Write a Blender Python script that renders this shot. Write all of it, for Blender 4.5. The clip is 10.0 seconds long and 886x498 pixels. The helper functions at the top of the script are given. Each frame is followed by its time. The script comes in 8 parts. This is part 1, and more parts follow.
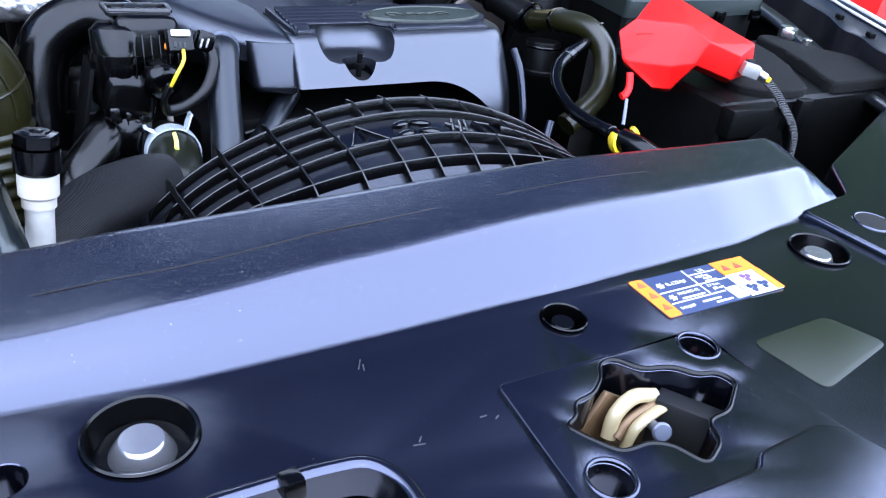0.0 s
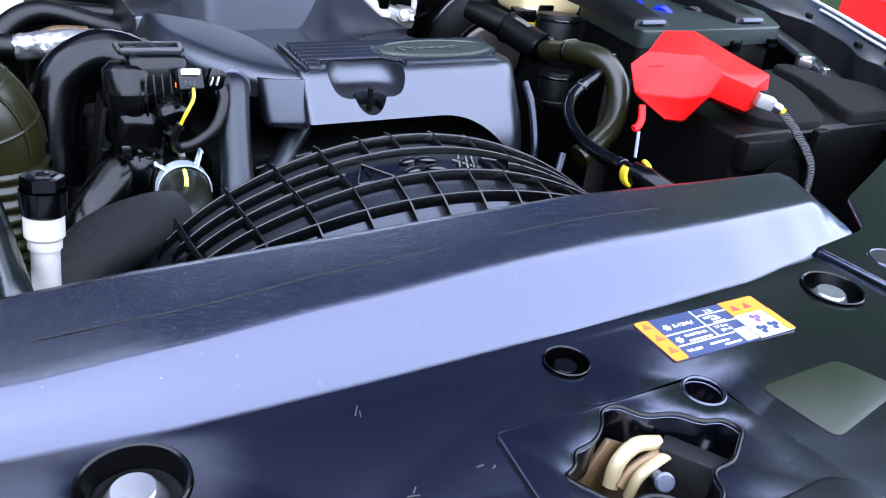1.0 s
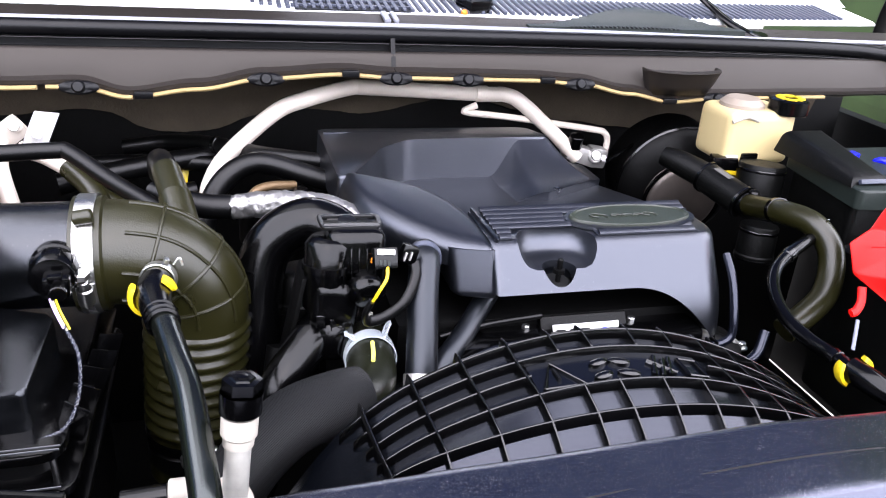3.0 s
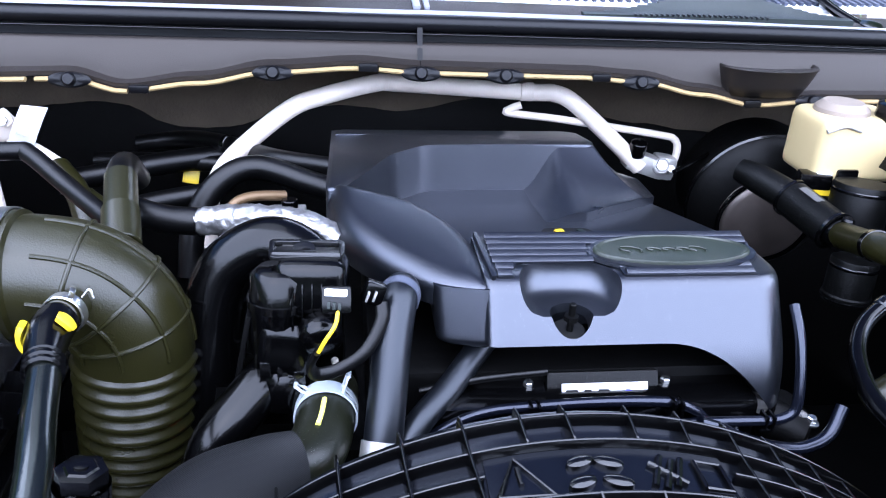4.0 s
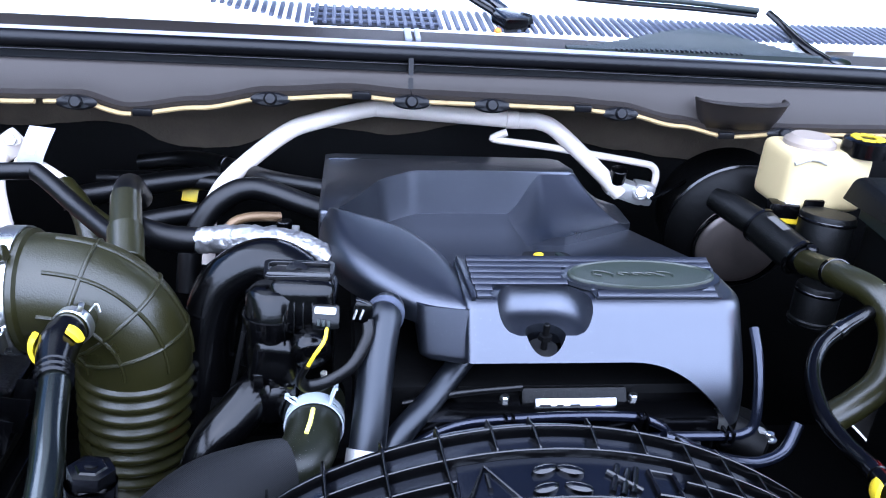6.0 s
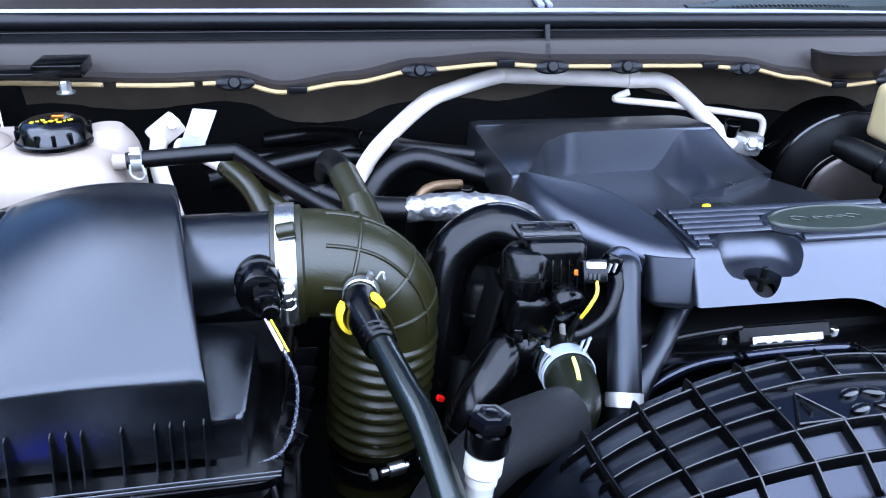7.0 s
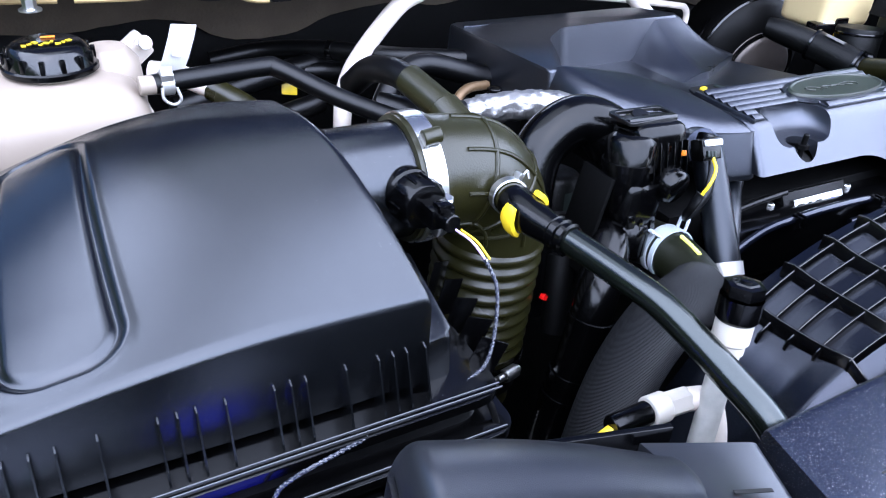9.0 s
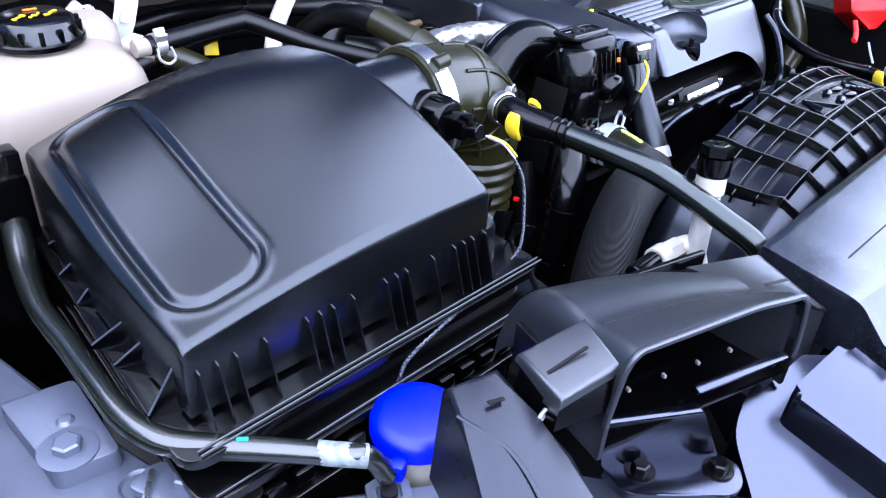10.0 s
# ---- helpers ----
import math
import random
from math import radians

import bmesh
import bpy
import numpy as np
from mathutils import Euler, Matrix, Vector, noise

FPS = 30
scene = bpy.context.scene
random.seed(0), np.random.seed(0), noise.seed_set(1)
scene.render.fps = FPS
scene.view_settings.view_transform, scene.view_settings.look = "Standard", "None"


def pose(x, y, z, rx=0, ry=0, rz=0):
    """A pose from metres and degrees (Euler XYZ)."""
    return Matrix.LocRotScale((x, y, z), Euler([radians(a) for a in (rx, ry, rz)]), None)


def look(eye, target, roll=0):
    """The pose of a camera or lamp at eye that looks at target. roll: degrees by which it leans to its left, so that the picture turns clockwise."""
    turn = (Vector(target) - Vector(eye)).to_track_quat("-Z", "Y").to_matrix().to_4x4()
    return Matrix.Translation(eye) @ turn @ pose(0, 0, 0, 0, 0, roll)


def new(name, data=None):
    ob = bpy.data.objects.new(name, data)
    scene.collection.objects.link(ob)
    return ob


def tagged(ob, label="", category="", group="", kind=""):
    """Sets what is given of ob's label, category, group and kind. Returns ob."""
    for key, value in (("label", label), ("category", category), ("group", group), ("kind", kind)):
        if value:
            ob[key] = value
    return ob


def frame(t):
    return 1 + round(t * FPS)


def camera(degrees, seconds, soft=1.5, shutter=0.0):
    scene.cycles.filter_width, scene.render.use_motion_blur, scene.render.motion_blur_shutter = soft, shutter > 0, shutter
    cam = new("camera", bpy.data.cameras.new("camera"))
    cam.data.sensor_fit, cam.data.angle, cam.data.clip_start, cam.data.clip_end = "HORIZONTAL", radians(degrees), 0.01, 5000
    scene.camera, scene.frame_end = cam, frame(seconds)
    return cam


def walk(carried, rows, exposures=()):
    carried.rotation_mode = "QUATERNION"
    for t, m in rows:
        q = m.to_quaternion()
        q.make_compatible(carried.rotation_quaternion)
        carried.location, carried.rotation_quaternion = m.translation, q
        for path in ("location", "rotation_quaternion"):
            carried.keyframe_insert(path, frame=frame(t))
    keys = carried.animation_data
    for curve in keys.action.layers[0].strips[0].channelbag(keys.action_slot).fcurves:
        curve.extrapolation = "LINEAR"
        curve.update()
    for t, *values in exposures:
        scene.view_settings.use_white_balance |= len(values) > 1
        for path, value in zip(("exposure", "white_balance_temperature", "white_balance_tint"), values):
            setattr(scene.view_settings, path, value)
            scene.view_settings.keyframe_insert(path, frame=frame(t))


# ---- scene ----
cam = camera(58.8, 10.0, soft=1.1)
PATH = [
    (0, (-0.301, -0.275, 1.344), (0.635, 1.165, 0.319), 8.1),
    (0.5, (-0.297, -0.262, 1.358), (0.602, 1.21, 0.346), 7.7),
    (1, (-0.286, -0.273, 1.354), (0.606, 1.223, 0.37), 7.0),
    (1.5, (-0.261, -0.285, 1.374), (0.616, 1.241, 0.424), 4.5),
    (2, (-0.252, -0.295, 1.372), (0.476, 1.31, 0.427), -0.5),
    (2.3, (-0.274, -0.291, 1.385), (0.306, 1.355, 0.408), -0.3),
    (2.5, (-0.307, -0.288, 1.385), (0.246, 1.383, 0.436), 0.7),
    (2.8, (-0.313, -0.266, 1.409), (0.216, 1.442, 0.513), 2.5),
    (3, (-0.281, -0.213, 1.42), (0.225, 1.533, 0.584), 4.1),
    (3.1, (-0.259, -0.19, 1.42), (0.212, 1.581, 0.62), 4.1),
    (4.3, (-0.143, -0.095, 1.398), (0.066, 1.686, 0.512), 2.2),
    (4.5, (-0.139, -0.102, 1.408), (0.066, 1.68, 0.523), 1.8),
    (4.9, (-0.126, -0.101, 1.412), (0.102, 1.693, 0.557), 1.9),
    (5, (-0.12, -0.104, 1.416), (0.111, 1.692, 0.566), 2.1),
    (5.2, (-0.117, -0.106, 1.417), (0.137, 1.69, 0.574), 2.7),
    (6.3, (-0.18, -0.142, 1.431), (0.07, 1.657, 0.595), 4.1),
    (6.5, (-0.213, -0.138, 1.434), (0.015, 1.659, 0.585), 2.9),
    (6.8, (-0.321, -0.138, 1.436), (-0.013, 1.633, 0.559), 2.4),
    (7, (-0.382, -0.141, 1.428), (-0.041, 1.607, 0.518), 1.9),
    (7.2, (-0.433, -0.147, 1.427), (-0.057, 1.569, 0.471), 2.0),
    (7.5, (-0.461, -0.174, 1.431), (-0.086, 1.519, 0.435), 1.9),
    (8, (-0.428, -0.214, 1.412), (-0.105, 1.467, 0.378), 2.4),
    (8.5, (-0.491, -0.161, 1.404), (-0.024, 1.486, 0.369), 2.7),
    (9, (-0.638, -0.044, 1.389), (0.207, 1.435, 0.34), 4.0),
    (9.5, (-0.714, -0.038, 1.401), (0.36, 1.258, 0.321), 4.0),
    (10, (-0.826, -0.032, 1.393), (0.363, 1.134, 0.286), 3.7),
]
walk(cam, [(t, look(eye, target, roll)) for t, eye, target, roll in PATH], exposures=[(0.0, 1.57, 5000, 14), (0.5, 1.57, 5200, 14), (1.0, 1.60, 5200, 15), (2.0, 1.65, 5500, 18), (2.5, 1.70, 5650, 17), (3.0, 1.70, 6100, 18), (3.3, 1.70, 6000, 18), (4.3, 1.80, 4950, 17), (6.5, 1.80, 4900, 15), (7.0, 1.72, 4850, 14), (7.5, 1.75, 5150, 15), (8.0, 1.75, 5350, 15), (9.0, 1.75, 5200, 16), (10.0, 1.75, 5100, 18)])

# ---- light ----
world = bpy.data.worlds.new("sky")
scene.world = world
world.use_nodes = True
wn = world.node_tree.nodes
sky = wn.new("ShaderNodeTexSky")
sky.sky_type = "NISHITA"
sky.sun_disc = False
sky.sun_elevation = radians(52)
sky.sun_rotation = radians(200)
wn["Background"].inputs[1].default_value = 0.08
world.node_tree.links.new(sky.outputs[0], wn["Background"].inputs[0])
sun = new("sun", bpy.data.lights.new("sun", "SUN"))
sun.data.energy = 6.5
sun.data.angle = radians(140)
sun.data.color = (1.0, 0.97, 0.95)
sun.matrix_world = look((0.5, -1.6, 4.0), (0, 0, 0.4))


# ---- materials ----
def mat(name, color, rough=0.5, metal=0.0, bump=0.0, scale=900.0, vary=0.25, vscale=14.0, coat=0.0, alpha=1.0,
        trans=0.0, rvary=0.06, spec=1.0, dust=0.0, specks=0.0, emit=0.0, tint=(1, 1, 1), ior=1.5):
    """A surface with grain (bump at a fine scale), a slow drift of colour and gloss, and specks of dust."""
    m = bpy.data.materials.new(name)
    m.use_nodes = True
    n, l = m.node_tree.nodes, m.node_tree.links
    b = n["Principled BSDF"]
    co = n.new("ShaderNodeTexCoord")
    slow = n.new("ShaderNodeTexNoise")
    slow.inputs["Scale"].default_value = vscale
    slow.inputs["Detail"].default_value = 6
    l.new(co.outputs["Object"], slow.inputs["Vector"])
    mix = n.new("ShaderNodeMix")
    mix.data_type = "RGBA"
    mix.inputs[6].default_value = (*[c * (1 - vary) for c in color], 1)
    mix.inputs[7].default_value = (*[min(1, c * (1 + vary)) for c in color], 1)
    l.new(slow.outputs["Fac"], mix.inputs[0])
    last = mix.outputs[2]
    if dust:
        speck = n.new("ShaderNodeTexNoise")
        speck.inputs["Scale"].default_value = 1300
        speck.inputs["Detail"].default_value = 3
        l.new(co.outputs["Object"], speck.inputs["Vector"])
        ramp = n.new("ShaderNodeMapRange")
        ramp.inputs[1].default_value, ramp.inputs[2].default_value = 0.71 - 0.08 * dust, 0.78 - 0.08 * dust
        ramp.inputs[4].default_value = dust
        l.new(speck.outputs["Fac"], ramp.inputs[0])
        dmix = n.new("ShaderNodeMix")
        dmix.data_type = "RGBA"
        dmix.inputs[7].default_value = (0.22, 0.22, 0.21, 1)
        l.new(ramp.outputs[0], dmix.inputs[0])
        l.new(last, dmix.inputs[6])
        last = dmix.outputs[2]
    if specks:
        dot = n.new("ShaderNodeTexNoise")
        dot.inputs["Scale"].default_value = 1500
        dot.inputs["Detail"].default_value = 1
        l.new(co.outputs["Object"], dot.inputs["Vector"])
        pick = n.new("ShaderNodeMapRange")
        pick.inputs[1].default_value, pick.inputs[2].default_value = 0.79 - 0.05 * specks, 0.81 - 0.05 * specks
        l.new(dot.outputs["Fac"], pick.inputs[0])
        smix = n.new("ShaderNodeMix")
        smix.data_type = "RGBA"
        smix.inputs[7].default_value = (0.30, 0.30, 0.30, 1)
        l.new(pick.outputs[0], smix.inputs[0])
        l.new(last, smix.inputs[6])
        last = smix.outputs[2]
    l.new(last, b.inputs["Base Color"])
    rr = n.new("ShaderNodeMapRange")
    rr.inputs[3].default_value, rr.inputs[4].default_value = max(0.02, rough - rvary), min(1, rough + rvary)
    l.new(slow.outputs["Fac"], rr.inputs[0])
    l.new(rr.outputs[0], b.inputs["Roughness"])
    b.inputs["Metallic"].default_value = metal
    b.inputs["Coat Weight"].default_value = coat
    b.inputs["Alpha"].default_value = alpha
    b.inputs["Transmission Weight"].default_value = trans
    b.inputs["Specular IOR Level"].default_value = spec
    b.inputs["IOR"].default_value = ior
    b.inputs["Specular Tint"].default_value = (*tint, 1)
    if emit:
        b.inputs["Emission Color"].default_value = (*color, 1)
        b.inputs["Emission Strength"].default_value = emit
    if bump:
        fine = n.new("ShaderNodeTexNoise")
        fine.inputs["Scale"].default_value = scale
        fine.inputs["Detail"].default_value = 3
        l.new(co.outputs["Object"], fine.inputs["Vector"])
        bp = n.new("ShaderNodeBump")
        bp.inputs["Strength"].default_value = bump
        bp.inputs["Distance"].default_value = 0.001
        l.new(fine.outputs["Fac"], bp.inputs["Height"])
        l.new(bp.outputs[0], b.inputs["Normal"])
    return m


def banded(m, scale, strength, direction="DIAGONAL", dist=0.0008):
    """Adds fine woven or threaded relief to a material, with the shade of its grooves painted in."""
    n, l = m.node_tree.nodes, m.node_tree.links
    co = n.new("ShaderNodeTexCoord")
    w = n.new("ShaderNodeTexWave")
    w.bands_direction = direction
    w.inputs["Scale"].default_value = scale
    w.inputs["Distortion"].default_value = 0.6
    l.new(co.outputs["Object"], w.inputs["Vector"])
    bp = n.new("ShaderNodeBump")
    bp.inputs["Strength"].default_value = strength
    bp.inputs["Distance"].default_value = dist
    l.new(w.outputs["Fac"], bp.inputs["Height"])
    b = n["Principled BSDF"]
    l.new(bp.outputs[0], b.inputs["Normal"])
    # groove shade and brighter crests multiplied into the base colour
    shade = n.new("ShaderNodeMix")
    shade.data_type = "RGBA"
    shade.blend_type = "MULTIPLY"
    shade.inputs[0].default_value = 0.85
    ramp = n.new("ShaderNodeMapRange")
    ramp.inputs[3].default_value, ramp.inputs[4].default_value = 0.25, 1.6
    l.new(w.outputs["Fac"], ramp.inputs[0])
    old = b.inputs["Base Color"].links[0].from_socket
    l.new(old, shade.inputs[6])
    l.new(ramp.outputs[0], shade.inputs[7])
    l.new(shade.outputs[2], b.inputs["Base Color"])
    return m


PLASTIC = mat("black grained plastic", (0.0014, 0.0014, 0.0016), 0.30, bump=0.18, scale=1400, dust=0.25, spec=0.5)
SCOOP = mat("weathered black plastic", (0.0085, 0.0092, 0.0108), 0.34, bump=0.14, scale=1800, dust=0.35, tint=(0.90, 0.92, 1.0), spec=1.0)
GUIDE = mat("satin black plastic", (0.0034, 0.0038, 0.0060), 0.28, bump=0.10, scale=1800, dust=0.3, tint=(0.80, 0.83, 1.0), spec=0.5)
PADS = mat("dark grey felt", (0.0036, 0.0036, 0.0031), 0.9, bump=0.8, scale=300, specks=0.9, spec=0.15)
COVER = mat("engine cover plastic", (0.0024, 0.0028, 0.0037), 0.30, specks=0.5, bump=0.16, scale=1700, dust=0.12, tint=(0.82, 0.86, 1.0), spec=0.95)
LID = mat("airbox lid plastic", (0.0014, 0.0016, 0.0019), 0.21, specks=0.3, bump=0.12, scale=1700, dust=0.12, tint=(0.88, 0.92, 1.0), spec=0.62)
TRIM = mat("radiator trim plastic", (0.0009, 0.0010, 0.0017), 0.17, bump=0.035, scale=2400, dust=0.10, specks=0.25, tint=(0.70, 0.74, 1.0), spec=1.0, ior=1.54)
DUSTY = mat("dusty trim plastic", (0.0040, 0.0046, 0.0072), 0.24, bump=0.05, scale=2400, dust=0.68, specks=1.2, tint=(0.74, 0.78, 1.0), spec=1.0, ior=1.60)
GLOSSY = mat("smooth black plastic", (0.0006, 0.0006, 0.0007), 0.18, bump=0.08, scale=300, spec=0.24)
DOME = mat("glossy duct plastic", (0.0007, 0.0007, 0.0008), 0.17, bump=0.06, scale=900, spec=0.5)
DUCT = mat("duct shell plastic", (0.0014, 0.0018, 0.0028), 0.23, bump=0.07, scale=600, spec=0.52, tint=(0.80, 0.84, 1.0))
CASE = mat("dusty black battery case", (0.0013, 0.0014, 0.0013), 0.42, bump=0.3, scale=500, dust=0.5, spec=0.14)
SATIN = mat("satin black steel", (0.0020, 0.0025, 0.0034), 0.34, bump=0.1, scale=500, spec=0.45, tint=(0.85, 0.90, 1.0))
DEEP = mat("deep green rubber", (0.0060, 0.0068, 0.0034), 0.30, bump=0.2, scale=700, specks=0.8, spec=0.3)
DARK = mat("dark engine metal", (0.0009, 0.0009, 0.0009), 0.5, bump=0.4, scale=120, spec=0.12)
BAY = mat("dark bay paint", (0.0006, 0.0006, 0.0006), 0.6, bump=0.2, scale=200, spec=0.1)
RUBBER = mat("black rubber hose", (0.0008, 0.0008, 0.0009), 0.36, bump=0.12, scale=500, spec=0.26)
OLIVE = mat("olive rubber", (0.0112, 0.0107, 0.0027), 0.29, bump=0.2, scale=700, vary=0.25, spec=0.42)
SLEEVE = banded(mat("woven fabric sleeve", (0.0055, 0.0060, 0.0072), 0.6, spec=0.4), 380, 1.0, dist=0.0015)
STEEL = mat("bright steel", (0.62, 0.62, 0.60), 0.28, metal=1.0, bump=0.1, scale=300)
ALU = mat("raw aluminium pipe", (0.56, 0.50, 0.435), 0.5, metal=0.10, bump=0.25, scale=180, vary=0.2, vscale=30, spec=0.5)
CAST = mat("cast aluminium", (0.42, 0.41, 0.39), 0.5, metal=0.8, bump=0.6, scale=150)
FOIL = mat("crumpled foil", (0.24, 0.235, 0.23), 0.36, metal=0.8, bump=1.0, scale=240, vary=0.3, vscale=60)
RED = mat("red plastic", (0.52, 0.004, 0.002), 0.42, bump=0.1, scale=600, vary=0.05, spec=0.22)
YELLOW = mat("yellow plastic", (0.6075, 0.4455, 0.0041), 0.4, vary=0.08, spec=0.5)
BLUE = mat("blue plastic", (0.0031, 0.0046, 0.5737), 0.45, vary=0.06, spec=0.5)
TANK = mat("cloudy white plastic", (0.235, 0.195, 0.155), 0.45, bump=0.15, scale=60, vary=0.18, vscale=9, spec=0.4)
CREAM = mat("yellowed reservoir plastic", (0.50, 0.40, 0.20), 0.42, bump=0.1, scale=80, vary=0.12, spec=0.5)
COOLANT = mat("orange coolant behind plastic", (0.40, 0.17, 0.09), 0.45, vary=0.12, spec=0.4)
# near white: direct sun on the cowl is put into the colour
SUNCOWL = mat("cowl plastic with sunlight in its colour", (0.75, 0.76, 0.78), 0.5, vary=0.05, spec=0.5)
SLAT = mat("blue grey slat plastic", (0.035, 0.04, 0.06), 0.5, spec=0.5)
WHITE = mat("white plastic", (0.36, 0.335, 0.29), 0.5, vary=0.2, vscale=60, spec=0.4)
PAPER = mat("white label", (0.7216, 0.7216, 0.704), 0.5, vary=0.04, spec=0.5)
ORANGE = mat("orange label print", (0.595, 0.17, 0.0051), 0.45, vary=0.05, spec=0.5)
NAVY = mat("dark blue label print", (0.0195, 0.0292, 0.078), 0.45, vary=0.08, spec=0.5)
INK = mat("black print", (0.006, 0.006, 0.006), 0.5, spec=0.2)
CLAMPBLUE = mat("pale spring clamp", (0.45, 0.495, 0.525), 0.4, metal=0.3, vary=0.1, spec=0.5)
FELT = mat("dark sound insulation felt", (0.066, 0.053, 0.038), 0.95, bump=0.9, scale=260, vary=0.35, vscale=22, spec=0.2)
TAN = mat("tan fibre edge", (0.2856, 0.204, 0.0867), 0.9, bump=0.8, scale=400, vary=0.3, vscale=60, spec=0.5)
COWL = mat("grey cowl plastic", (0.0140, 0.0116, 0.0102), 0.5, bump=0.25, scale=1200, dust=0.1, spec=0.36, tint=(1.0, 0.93, 0.86))
SEAL = mat("black rubber seal", (0.0018, 0.0018, 0.0024), 0.36, bump=0.1, scale=300, spec=0.22)
BADGE = mat("olive badge plastic", (0.013, 0.0169, 0.0104), 0.4, bump=0.1, spec=0.5)
GREYP = mat("grey green cowl plastic", (0.010, 0.0145, 0.0125), 0.45, bump=0.2, scale=1000, spec=0.32)
# paler than the cowl: sunlight on its edges is painted in
GRILLE = mat("cowl edge plastic with sunlight in its colour", (0.2048, 0.2112, 0.2432), 0.45, bump=0.1, spec=0.5)
# opaque and pale: the reflected sky is painted into the glass
GLASS = mat("windscreen glass with pale sky in its colour", (0.55, 0.60, 0.62), 0.04, coat=1.0, vary=0.02, rvary=0.02)
PAINT = mat("dark body paint", (0.004, 0.0042, 0.0050), 0.30, coat=0.15, bump=0.0, spec=0.35)
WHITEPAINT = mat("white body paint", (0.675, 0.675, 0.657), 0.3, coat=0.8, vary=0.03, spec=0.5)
RAIL = mat("primed bay metal", (0.075, 0.083, 0.115), 0.36, metal=0.3, bump=0.15, scale=160, vary=0.3, vscale=25)
HEDGE = mat("unseen dark hedge leaves", (0.028, 0.05, 0.014), 0.7, bump=1.0, scale=12, vary=0.6, vscale=3, spec=0.3)
LEAF = mat("sunlit tree leaves", (0.06, 0.14, 0.02), 0.5, vary=0.5, vscale=2)
BARK = mat("tree bark", (0.06, 0.045, 0.03), 0.9, bump=0.8, scale=40)
CONCRETE = mat("pale concrete", (0.30, 0.28, 0.25), 0.85, bump=0.6, scale=60, vary=0.3)
HOODLINER = mat("blue painted hood underside", (0.017, 0.028, 0.085), 0.6, bump=0.2, scale=200, spec=0.3)
BROWN = mat("aged zinc", (0.125, 0.075, 0.03), 0.5, metal=0.6, bump=0.4, scale=200)
BONE = mat("cream latch plastic", (0.275, 0.22, 0.11), 0.42, bump=0.15, scale=200, vary=0.15)

# ---- shape helpers ----
BASE = {}


def link(name, bm, material, origin, angle=35):
    bmesh.ops.recalc_face_normals(bm, faces=bm.faces)
    bmesh.ops.translate(bm, verts=bm.verts, vec=-Vector(origin))
    me = bpy.data.meshes.new(name)
    bm.to_mesh(me)
    bm.free()
    me.materials.append(material)
    me.shade_smooth()
    me.set_sharp_from_angle(angle=radians(angle))
    return new(name, me)


def thing(name, base, label, category, group="", kind=""):
    ob = new(name)
    ob.empty_display_size = 0.02
    ob.location = base
    BASE[ob] = Vector(base)
    return tagged(ob, label, category, group, kind)


def part(name, bm, material, parent, label="", angle=35):
    ob = link(name, bm, material, BASE[parent], angle)
    ob.parent = parent
    BASE[ob] = BASE[parent]
    return tagged(ob, label)


def solo(name, bm, material, label, category, group="", kind="", angle=35):
    lo = [min(v.co[i] for v in bm.verts) for i in range(3)]
    hi = [max(v.co[i] for v in bm.verts) for i in range(3)]
    base = Vector(((lo[0] + hi[0]) / 2, (lo[1] + hi[1]) / 2, lo[2]))
    ob = link(name, bm, material, base, angle)
    ob.location = base
    BASE[ob] = base
    return tagged(ob, label, category, group, kind)


def axes(direction, up=(0, 0, 1)):
    d = Vector(direction).normalized()
    u = Vector(up)
    if abs(d.dot(u.normalized())) > 0.98:
        u = Vector((0, 1, 0))
    s = u.cross(d).normalized()
    return s, d.cross(s), d


def join(*bms):
    out = bms[0]
    for b in bms[1:]:
        me = bpy.data.meshes.new("scrap")
        b.to_mesh(me)
        b.free()
        out.from_mesh(me)
        bpy.data.meshes.remove(me)
    return out


def box(c, s, rot=(0, 0, 0), bevel=0.002, seg=2):
    bm = bmesh.new()
    bmesh.ops.create_cube(bm, size=1)
    bmesh.ops.scale(bm, verts=bm.verts, vec=s)
    if bevel:
        bmesh.ops.bevel(bm, geom=bm.edges, offset=min(bevel, min(s) * 0.45), segments=seg, profile=0.6, affect="EDGES")
    bmesh.ops.transform(bm, verts=bm.verts, matrix=pose(*c, *rot))
    return bm


def lathe(profile, p0, axis=(0, 0, 1), seg=32, up=(0, 0, 1)):
    """profile: (radius, height) pairs along axis from p0."""
    s, u, d = axes(axis, up)
    bm = bmesh.new()
    rings = []
    for r, h in profile:
        c = Vector(p0) + d * h
        if r < 1e-5:
            rings.append([bm.verts.new(c)])
        else:
            rings.append([bm.verts.new(c + (s * math.cos(a) + u * math.sin(a)) * r) for a in [2 * math.pi * k / seg for k in range(seg)]])
    for a, b in zip(rings, rings[1:]):
        for k in range(seg):
            q = [a[k % len(a)], a[(k + 1) % len(a)], b[(k + 1) % len(b)], b[k % len(b)]]
            q = list(dict.fromkeys(q))
            if len(q) > 2:
                bm.faces.new(q)
    return bm


def cyl(p0, p1, r, bevel=0.0008, seg=24, r1=None):
    d = Vector(p1) - Vector(p0)
    h, r1 = d.length, r if r1 is None else r1
    b = min(bevel, h * 0.3, r * 0.5)
    return lathe([(0, 0), (r - b, 0), (r, b), (r1, h - b), (r1 - b, h), (0, h)], p0, d, seg)


